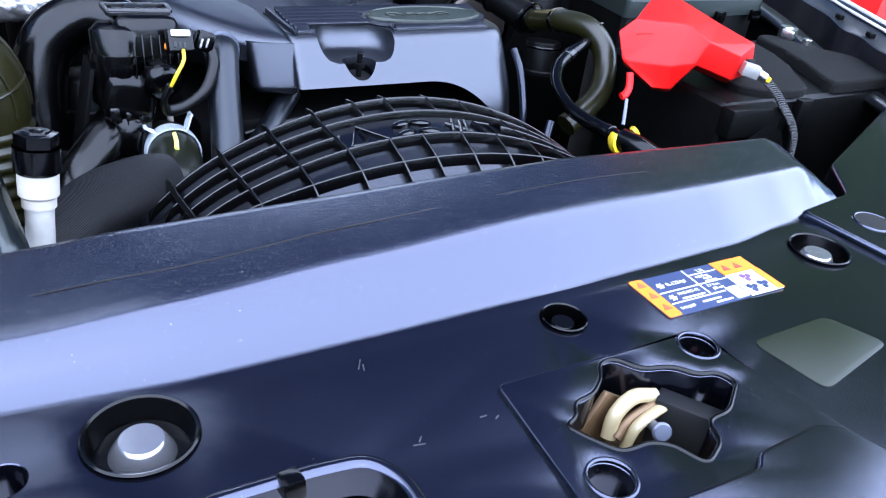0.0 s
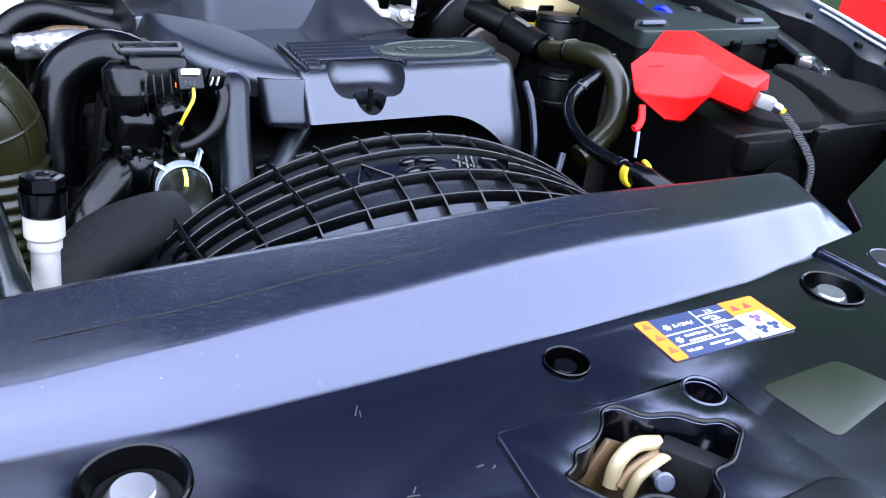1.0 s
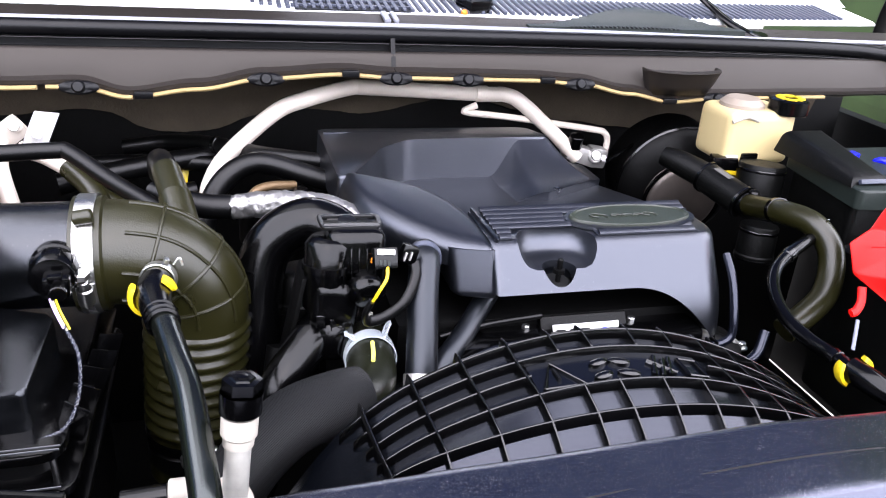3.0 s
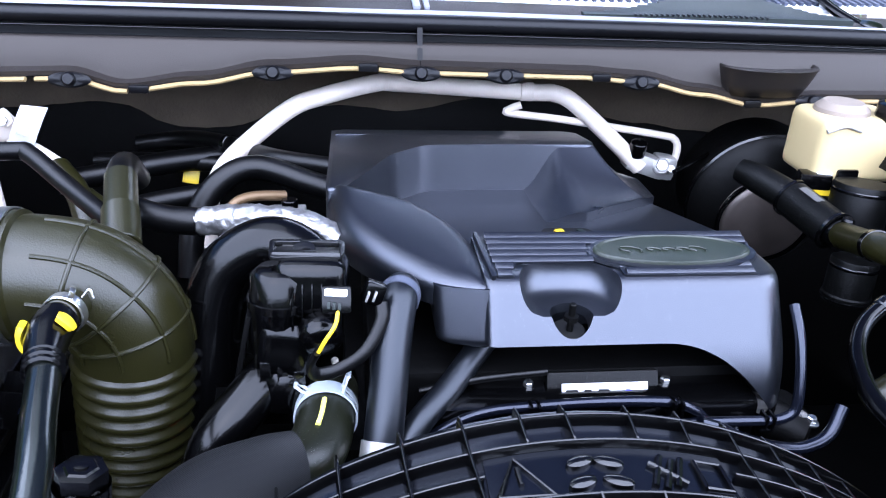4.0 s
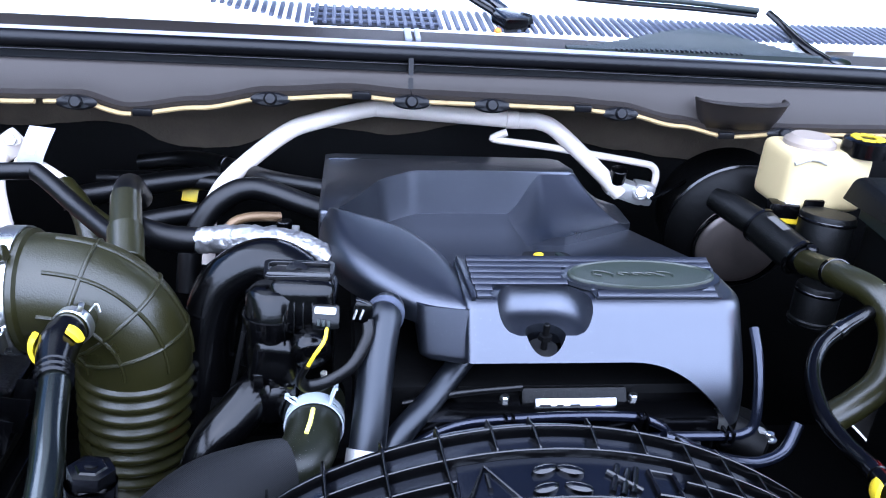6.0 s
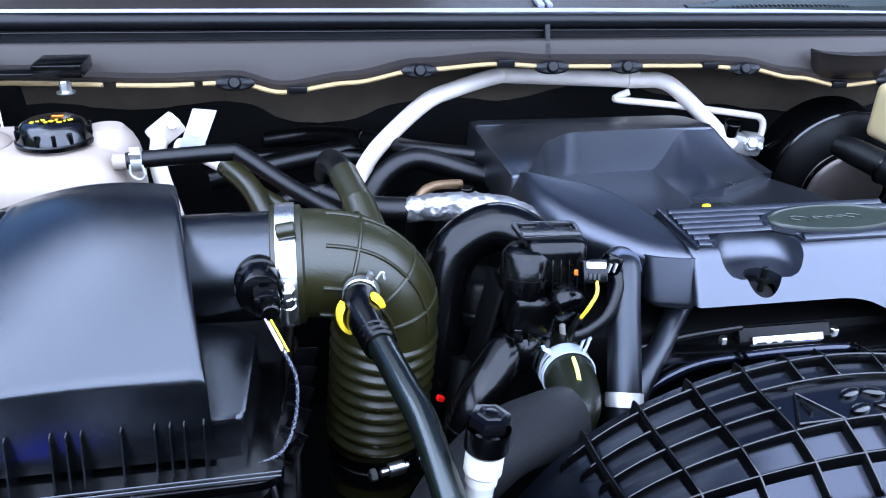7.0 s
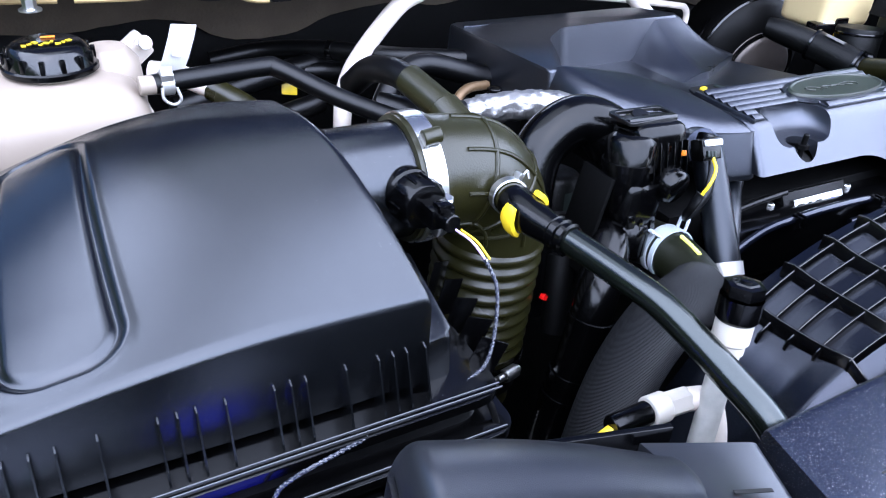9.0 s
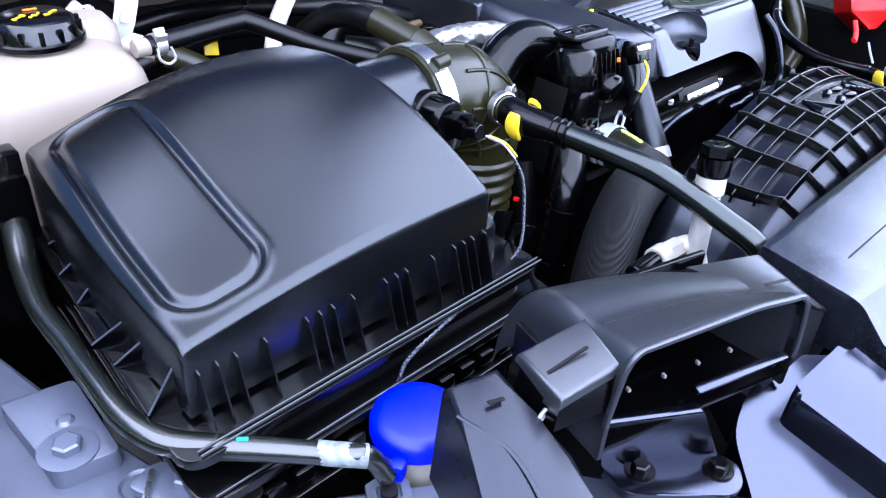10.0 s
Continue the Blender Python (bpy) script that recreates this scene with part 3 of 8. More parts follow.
def left_cover():
    t = thing("headlamp_cover", (-0.42, -0.05, 0.98), "black plastic cover stepping down beside the air scoop", "trim panel")
    lean = lambda x, y: 1.034 + 0.26 * (x + 0.40) + 0.26 * (y - 0.05)
    low = rounded([(-0.474, 0.040), (-0.440, 0.082), (-0.408, 0.092), (-0.365, 0.086), (-0.340, 0.062), (-0.342, -0.10), (-0.50, -0.10), (-0.478, 0.0)], 0.012)
    part("lower_plate", frustum(low, [(x + 0.001, y - 0.001, lean(x, y)) for x, y in low], 0.96, 1.0, 0.006, 3), TRIM, t, angle=50)
    high = rounded([(-0.414, 0.070), (-0.352, 0.064), (-0.352, -0.10), (-0.398, -0.10), (-0.408, 0.0)], 0.008)
    part("raised_block", frustum(high, [(-0.38 + (x + 0.38) * 0.92, -0.02 + (y + 0.02) * 0.96, lean(x, y) + 0.026) for x, y in high], 0.97, 1.02, 0.005, 3), TRIM, t, angle=50)


left_cover()


def latch():
    t = thing("hood_latch", (-0.03, -0.08, 1.0), "hood latch with cream plastic claws and a steel pin", "latch")
    part("plate", box((-0.025, -0.075, 1.03), (0.12, 0.09, 0.004)), BROWN, t, "aged dark zinc latch plate")
    part("claw", tube([(-0.041, -0.063, 1.050), (-0.037, -0.060, 1.063), (-0.025, -0.0585, 1.0705), (-0.009, -0.060, 1.068)], 0.0042, flat=0.6), BONE, t, "cream plastic claw")
    part("claw", tube([(-0.034, -0.070, 1.046), (-0.030, -0.070, 1.060), (-0.018, -0.069, 1.066), (0.001, -0.0655, 1.066)], 0.0034, flat=0.6), BONE, t, "cream plastic claw")
    part("spring", tube([(-0.038, -0.066, 1.052), (-0.030, -0.064, 1.060), (-0.016, -0.064, 1.065), (-0.004, -0.063, 1.063)], 0.0030), BROWN, t)
    part("pin", join(cyl((-0.020, -0.070, 1.060), (-0.0265, -0.083, 1.068), 0.0030), cyl((-0.0262, -0.0825, 1.0677), (-0.0275, -0.085, 1.0692), 0.0052, 0.001)), RAIL, t, "steel pin with a flat head")
    part("blade", box((0.004, -0.082, 1.050), (0.016, 0.050, 0.04), (0, 8, 35)), INK, t)
    part("blade", box((0.013, -0.080, 1.050), (0.003, 0.052, 0.03), (0, 8, 35)), DARK, t)
    part("stop", cyl((0.018, -0.0545, 1.062), (0.030, -0.0515, 1.063), 0.0036), mat("rusty red", (0.30, 0.10, 0.07), 0.6), t, "rusty red stop")
    part("bracket", box((-0.042, -0.052, 1.045), (0.03, 0.004, 0.05), (0, 35, 10)), BROWN, t)


latch()


def warning_label():
    t = thing("refrigerant_label", (0.085, 0.0, 1.081), "orange, blue and white refrigerant warning label stuck on the trim", "label")
    z = 1.0808

    def flat(x0, y0, x1, y1, dz):
        return box(((x0 + x1) / 2, (y0 + y1) / 2, z + dz), (x1 - x0, y1 - y0, 0.0006), bevel=0)

    part("backing", prism(rounded([(0.035, -0.019), (0.139, -0.019), (0.139, 0.021), (0.035, 0.021)], 0.003), 1.0801, z, 0), NAVY, t)
    part("band", prism(rounded([(0.035, -0.019), (0.046, -0.019), (0.046, 0.021), (0.035, 0.021)], 0.002), z, z + 0.0005, 0), ORANGE, t)
    part("panel", flat(0.108, -0.019, 0.139, 0.005, 0.0002), PAPER, t)
    part("panel", flat(0.108, 0.005, 0.139, 0.021, 0.0002), ORANGE, t)
    part("band", flat(0.133, -0.019, 0.139, 0.005, 0.0007), ORANGE, t)
    part("code_field", flat(0.096, -0.018, 0.106, -0.006, 0.0004), PAPER, t)
    lines = bmesh.new()
    for x0, y0, x1, y1 in ((0.047, 0.003, 0.107, 0.0036), (0.047, -0.0085, 0.094, -0.0079), (0.081, -0.008, 0.0816, 0.020), (0.082, 0.0135, 0.107, 0.0139), (0.082, 0.0032, 0.107, 0.0037)):
        lines = join(lines, flat(x0, y0, x1, y1, 0.0004))
    part("rules", lines, PAPER, t)
    for word, x, y, s in (("R-1234yf", 0.0585, 0.0085, 0.0046), ("2.3L", 0.091, 0.0150, 0.0042), ("PAG ND-12", 0.0585, -0.0022, 0.0036), ("SAE J639", 0.049, -0.0150, 0.0034), ("0.879 kg", 0.0850, 0.0092, 0.0034), ("2.7 fl oz", 0.0850, -0.0012, 0.0034), ("(80 cc)", 0.0870, -0.0050, 0.0034)):
        cu = bpy.data.curves.new("words", "FONT")
        cu.body, cu.size, cu.extrude = word, s, 0.0001
        ob = new("words", cu)
        me = bpy.data.meshes.new_from_object(ob)
        bpy.data.objects.remove(ob)
        me.materials.append(PAPER)
        w = new("words", me)
        w.parent = t
        w.location = Vector((x, y, z + 0.0006)) - BASE[t]
    bars = bmesh.new()
    for x, y, w in ((0.0585, -0.0058, 0.019), (0.069, -0.0130, 0.016), (0.078, -0.0165, 0.014), (0.090, 0.0075, 0.007), (0.089, 0.0046, 0.010)):
        bars = join(bars, flat(x, y - 0.0006, x + w, y + 0.0006, 0.0005))
    for x, y in ((0.0535, 0.0102), (0.0525, -0.0030)):
        bars = join(bars, *[box((x, y, z + 0.0005), (0.0056, 0.0009, 0.0006), (0, 0, a), 0) for a in (0, 60, 120)])
    part("print_bars", bars, PAPER, t)
    for x, y in ((0.0405, 0.0155), (0.0405, 0.0035), (0.0405, -0.009), (0.115, 0.013), (0.126, 0.013)):
        part("warning_triangle", prism([(x - 0.0032, y - 0.003), (x + 0.0032, y - 0.003), (x, y + 0.003)], z + 0.0005, z + 0.0009, 0), mat("dark red print", (0.3, 0.02, 0.01), 0.5) if x > 0.1 else mat("orange red print", (0.42, 0.05, 0.004), 0.5), t)
    for x, y in ((0.121, -0.001), (0.116, -0.012), (0.127, -0.011)):
        part("fan_symbol", join(*[lathe([(0, 0), (0.0022, 0), (0.0022, 0.0004), (0, 0.0004)], (x + 0.0026 * math.cos(a), y + 0.0026 * math.sin(a), z + 0.0006), seg=10) for a in (0.3, 2.4, 4.5)]), mat("violet print", (0.09, 0.03, 0.12), 0.5) if y > -0.005 else NAVY, t)


warning_label()

# ---- cowl, seal, windscreen ----
SEALZ = [(-0.72, 1.185), (-0.53, 1.179), (-0.455, 1.181), (-0.40, 1.168), (-0.32, 1.178), (-0.236, 1.192), (-0.14, 1.198), (-0.07, 1.194), (0.03, 1.193), (0.12, 1.192), (0.19, 1.188), (0.27, 1.174),
         (0.34, 1.162), (0.42, 1.168), (0.62, 1.170), (0.75, 1.172)]


def sealz(x):
    for (a, za), (b, zb) in zip(SEALZ, SEALZ[1:]):
        if a <= x <= b:
            return za + (zb - za) * step(0, 1, (x - a) / (b - a))
    return SEALZ[0][1] if x < 0 else SEALZ[-1][1]


def cowl():
    t = thing("cowl_panel", (0, 0.84, 1.16), "grey plastic cowl panel below the windscreen with a rubber seal", "cowl", kind="structure")
    for name, x0, x1 in (("face", -0.74, -0.0705), ("face", -0.0695, 0.78)):
        bm = bmesh.new()
        n = 80
        rows = []
        for i in range(n + 1):
            x = x0 + (x1 - x0) * i / n
            zs = sealz(x)
            slope = lambda z: 0.803 + 0.28 * (z - 1.17)
            prof = [(0.812, zs - 0.006), (0.797, zs - 0.002), (0.796, zs + 0.003), (slope(zs + 0.006), zs + 0.006), (slope(zs + 0.010), zs + 0.010), (slope(1.2150), 1.2150), (0.8185, 1.2172), (0.8225, 1.2175)]
            rows.append([bm.verts.new((x, y, z)) for y, z in prof])
        for a, b in zip(rows, rows[1:]):
            for k in range(len(a) - 1):
                bm.faces.new((a[k], a[k + 1], b[k + 1], b[k]))
        part(name, bm, COWL, t, angle=40)
    # shadow below the seal is put in as black material in the recess
    part("recess", sweep([(0.8215, 1.2170), (0.8350, 1.2165), (0.8360, 1.2350), (0.8400, 1.2350), (0.8400, 1.2100), (0.8215, 1.2100)], -0.76, 0.78, 2), SEAL, t, "recess under the seal, coloured black for its shadow")
    part("seam_strip", box((-0.07, 0.820, 1.209), (0.006, 0.012, 0.05), (-20, 0, 0), 0), INK, t)
    part("rubber_seal", tube([(-0.76, 0.834, 1.2385), (-0.4, 0.834, 1.2380), (0, 0.834, 1.2370), (0.4, 0.834, 1.2345), (0.66, 0.832, 1.229), (0.78, 0.80, 1.217)], 0.0100, res=10, seg=24), SEAL, t, "round black rubber seal")
    part("rubber_lip", tube([(-0.76, 0.8265, 1.2275), (0, 0.8265, 1.2262), (0.4, 0.8265, 1.2230), (0.70, 0.824, 1.217)], 0.0010, seg=8), GLOSSY, t)
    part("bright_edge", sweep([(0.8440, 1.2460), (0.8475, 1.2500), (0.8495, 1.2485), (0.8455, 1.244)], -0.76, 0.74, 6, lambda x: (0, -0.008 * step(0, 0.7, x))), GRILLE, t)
    # ledge behind the seal and the sloped top with its grille
    part("ledge", sweep([(0.846, 1.235), (0.8500, 1.2475), (0.878, 1.2535), (0.886, 1.2562), (0.890, 1.254), (0.86, 1.236)], -0.78, 0.78, 6, lambda x: (0, -0.008 * step(0, 0.7, x))), COWL, t)
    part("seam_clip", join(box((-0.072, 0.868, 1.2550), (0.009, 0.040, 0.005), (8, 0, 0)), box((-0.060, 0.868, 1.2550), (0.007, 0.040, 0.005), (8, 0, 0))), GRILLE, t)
    part("hump", field(0.130, 0.480, 0.852, 0.945, 70, 16, lambda x, y: 1.2505 + 0.10 * (y - 0.852) + (0.0085 * (1 - ((x - 0.325) / 0.17) ** 2) if abs(x - 0.325) < 0.17 else 0) * step(0.862, 0.925, y), keep=lambda x, y: y < 0.862 + 0.085 * max(0.0, 1 - abs(x - 0.34) / (0.19 if x < 0.34 else 0.13)), floor=lambda x, y: 1.240), GREYP, t, "grey green plastic wiper hump")
    for k in range(26):
        part("vent_slot", box((0.195 + k * 0.0068, 0.8545, 1.2502 + 0.0010 * math.sin(k / 8)), (0.0030, 0.006, 0.003), (6, 0, 0), 0.0008), SEAL, t)
    bm = bmesh.new()
    rows = []
    for d, z, w in ((0.000, 1.2015, 0.056), (0.004, 1.2045, 0.058), (0.010, 1.2050, 0.060), (0.012, 1.2035, 0.061), (0.010, 1.200, 0.060), (0.006, 1.184, 0.055), (0.000, 1.168, 0.048)):
        rows.append([bm.verts.new((0.352 - w * math.cos(a), 0.806 - (0.018 + 2.0 * d) * math.sin(a) ** 0.7, z)) for a in (math.pi * k / 20 for k in range(21))])
    for a, b in zip(rows, rows[1:]):
        for k in range(20):
            bm.faces.new((a[k], a[k + 1], b[k + 1], b[k]))
    bm.faces.new(rows[-1])
    v = part("vent", bm, COWL, t, "scooped vent pocket", angle=60)
    part("vent_floor", prism([(0.352 - 0.055 * math.cos(a), 0.807 - 0.016 * math.sin(a)) for a in (math.pi * k / 12 for k in range(13))], 1.188, 1.190, 0), SEAL, v)
    # tan edge of the felt with clips
    for a, b in ((-0.72, -0.60), (-0.585, -0.50), (-0.49, -0.465), (-0.445, -0.395), (-0.372, -0.25), (-0.222, -0.14), (-0.118, -0.08), (-0.058, 0.014), (0.04, 0.135), (0.15, 0.178), (0.205, 0.325), (0.345, 0.395), (0.425, 0.50), (0.52, 0.60)):
        m = max(3, int((b - a) / 0.012))
        part("felt_edge", tube([(a + (b - a) * k / m, 0.793, sealz(a + (b - a) * k / m) - 0.0050) for k in range(m + 1)], 0.0040, seg=8, res=2, flat=0.7), TAN, t, "tan fibre edge")
    for x in (-0.454, -0.236, -0.07, 0.028, 0.191, 0.412):
        z = sealz(x) - 0.002
        tab = lathe([(0, 0.003), (0.8, 0.0026), (1.0, 0.0005), (0.96, -0.002)], (0, 0, 0), (0, 0, 1), 28)
        bmesh.ops.transform(tab, verts=tab.verts, matrix=Matrix.Translation((x, 0.7905, z - 0.0035)) @ pose(0, 0, 0, 78) @ Matrix.Diagonal((0.023, 0.0085, 1, 1)))
        part("clip", join(tab, lathe([(0, 0.0040), (0.0055, 0.0038), (0.0075, 0.002), (0.008, 0)], (x, 0.7885, z - 0.002), (0, -0.95, 0.3), 18)), SEAL, t)
    for x in (-0.382, -0.13, 0.142, 0.335):
        part("clip", box((x, 0.791, sealz(x) - 0.003), (0.022, 0.007, 0.009)), SEAL, t)
    # felt hanging back to the firewall
    bm = bmesh.new()
    rows = []
    for i in range(91):
        x = -0.75 + 1.5 * i / 90
        zs = sealz(x)
        sag = 0.012 * math.sin(x * 9 + 0.7) + 0.008 * math.sin(x * 23)
        rows.append([bm.verts.new((x, y, z + random.uniform(-0.001, 0.001))) for y, z in ((0.800, zs - 0.006), (0.835, zs - 0.010), (0.94, zs - 0.020), (0.975, zs - 0.040 + sag), (0.985, zs - 0.070 + sag), (0.995, zs - 0.10 + sag))])
    for a, b in zip(rows, rows[1:]):
        for k in range(len(a) - 1):
            bm.faces.new((a[k], a[k + 1], b[k + 1], b[k]))
    part("felt", bm, FELT, t, "dark felt sound insulation")


cowl()


def windscreen():
    t = thing("windscreen", (0, 1.0, 1.26), "wide windscreen with a pale sky painted in, above a slatted grille", "windscreen")
    bm = bmesh.new()
    rows = []
    for i in range(31):
        x = -0.85 + 1.7 * i / 30
        c = 0.10 * (x / 0.85) ** 2
        rows.append([bm.verts.new((x, y + c, z)) for y, z in ((0.985, 1.262), (1.25, 1.40), (1.65, 1.70))])
    for a, b in zip(rows, rows[1:]):
        for k in range(2):
            bm.faces.new((a[k], a[k + 1], b[k + 1], b[k]))
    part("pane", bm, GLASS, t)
    # grille panel carries the glare of the sun as base colour
    gr = part("grille", sweep([(0.887, 1.2535), (0.892, 1.2560), (0.985, 1.2672), (0.996, 1.2670), (0.996, 1.25), (0.887, 1.25)], -0.8, 0.8, 12, lambda x: (0.06 * (x / 0.8) ** 2, 0)), SUNCOWL, t, "cowl grille panel coloured as if sunlit")
    slat = {}
    for k in range(96):
        x = -0.36 + k * 0.0115
        y0 = 0.896 + max(0.0, -0.20 - x) * 0.62
        n = round((0.984 - y0) / 0.012)
        if n < 1:
            continue
        if n not in slat:
            ob = link("slat", box((0, 0, 0), (0.0056, n * 0.012, 0.008), (6.9, 0, 0), 0.0018, 2), SLAT, (0, 0, 0))
            slat[n] = ob.data
        else:
            ob = new("slat", slat[n])
        y = 0.984 - n * 0.006
        ob.parent = gr
        ob.location = Vector((x, y + 0.06 * (x / 0.8) ** 2, 1.2560 + 0.1204 * (y - 0.892) + 0.0005)) - BASE[gr]
    for y in (0.915, 0.940, 0.963):
        part("cross_bar", box((-0.11, y, 1.2572 + 0.1204 * (y - 0.892)), (0.17, 0.003, 0.006), (7, 0, 0), 0.0005), SLAT, gr)
    part("slot_backing", sweep([(0.898, 1.2578), (0.984, 1.2682), (0.984, 1.2660), (0.898, 1.2560)], -0.19, -0.03, 8), SEAL, gr)
    return t


windscreen()


def wiper(name, pts, pivot):
    t = thing(name, pivot, "black windscreen wiper arm on its pivot", "wiper", "windscreen wipers")
    part("arm", tube(pts, 0.009, radii=[0.011, 0.010, 0.008, 0.007][: len(pts)], flat=0.6), GLOSSY, t)
    part("pivot_cap", lathe([(0, 0.022), (0.014, 0.020), (0.018, 0.010), (0.018, 0)][::-1], pivot, (0, -0.2, 1), 24), GLOSSY, t)
    return t


left_wiper = wiper("wiper", [(0.070, 0.938, 1.266), (0.04, 0.96, 1.282), (-0.06, 1.02, 1.325), (-0.2, 1.08, 1.36)], (0.087, 0.945, 1.255))
right_wiper = wiper("wiper", [(0.505, 0.872, 1.240), (0.480, 0.900, 1.256), (0.460, 0.935, 1.278), (0.440, 0.95, 1.294)], (0.512, 0.868, 1.226))

part("hub", join(box((0.068, 0.925, 1.2690), (0.034, 0.050, 0.022), (8, 0, 12), 0.005, 3), box((0.058, 0.955, 1.278), (0.020, 0.05, 0.016), (20, 0, 30), 0.004)), GLOSSY, left_wiper)
part("pivot_dot", lathe([(0, 0.003), (0.004, 0.003), (0.005, 0)], (0.048, 0.900, 1.2585), (0, -0.6, 1), 14), ORANGE, left_wiper, "orange pivot end")
part("blade_spine", tube([(0.424, 0.9475, 1.2955), (0.33, 0.96, 1.300), (0.225, 0.97, 1.302), (0.10, 0.985, 1.306)], 0.0055, flat=0.7), GREYP, right_wiper, "grey green spine")
part("blade_rubber", tube([(0.424, 0.950, 1.2885), (0.33, 0.962, 1.292), (0.225, 0.973, 1.294), (0.10, 0.988, 1.298)], 0.006, flat=0.6), SEAL, right_wiper)


def wings():
    t = thing("right_wing", (0.78, 0.4, 1.0), "dark painted wing edge with two reflected lines drawn in white", "wing panel", kind="structure")
    outer = [(0.66, 0.20), (0.737, 0.339), (0.791, 0.435), (0.867, 0.570), (0.946, 0.728), (1.02, 0.90)]
    inner = [(0.64, 0.215), (0.701, 0.326), (0.738, 0.400), (0.815, 0.520), (0.835, 0.640), (0.892, 0.835)]
    a, b = spline([(*p, 1.135) for p in outer], 8), spline([(*p, 1.115) for p in inner], 8)
    bm = bmesh.new()
    rows = []
    for k, (p, q) in enumerate(zip(a, b)):
        w = 0.004 * math.sin(k * 0.75)
        rows.append([bm.verts.new(v) for v in (q + Vector((w, 0, -0.05)), q + Vector((w - 0.004, 0, 0)), q + Vector((w, 0, 0.003)), q.lerp(p, 0.45) + Vector((0, 0, -0.004)), q.lerp(p, 0.85) + Vector((0, 0, -0.002)), p, p + Vector((0.006, 0, -0.004)), p + Vector((0.02, 0, -0.12)))])
    for c, d in zip(rows, rows[1:]):
        for k in range(len(c) - 1):
            bm.faces.new((c[k], d[k], d[k + 1], c[k + 1]))
    part("gutter", bm, mat("dark painted gutter", (0.010, 0.009, 0.011), 0.32, spec=0.5), t, angle=45)
    # bright reflections along edge and seam, drawn as thin white tubes
    part("edge", tube([v + Vector((0.001, 0, 0.001)) for v in a], 0.0028, res=2, seg=8), WHITEPAINT, t, "wing edge with its reflected line drawn in white")
    part("edge", tube([q.lerp(p, 0.74) + Vector((0, 0, 0.0005)) for p, q in zip(a, b)][6:26], 0.0022, res=2, seg=8), WHITEPAINT, t, "reflected line drawn in white along the seam")
    for k in (9, 17, 27):
        part("weld_lug", box(b[k].lerp(a[k], 0.2) + Vector((0, 0, 0.003)), (0.008, 0.014, 0.007), (0, 0, -30), 0.002), DARK, t)
    part("rail", tube([(0.60, 0.10, 1.06), (0.66, 0.30, 1.07), (0.77, 0.55, 1.09), (0.85, 0.80, 1.10)], 0.016, flat=0.5), PAINT, t)
    part("outer_skin", prism(rounded([(0.72, -0.1), (0.80, 0.3), (0.97, 0.8), (1.06, 0.9), (1.04, -0.1)], 0.02), 0.6, 1.04, 0.02, 3), PAINT, t)


wings()


def left_wing():
    t = thing("left_wing", (-0.9, 0.4, 0.6), "pale painted wing beside the engine bay", "wing panel", kind="structure")
    part("outer_skin", prism(rounded([(-0.85, -0.3), (-0.85, 0.5), (-0.90, 1.0), (-1.0, 1.0), (-0.98, -0.3)], 0.02), 0.6, 1.06, 0.02, 3), WHITEPAINT, t)
    part("inner_rail", box((-0.83, 0.70, 1.10), (0.06, 0.6, 0.05), bevel=0.01), GLOSSY, t)
    part("cowl_end", box((-0.84, 0.86, 1.20), (0.2, 0.16, 0.07), bevel=0.01), COWL, t)


left_wing()
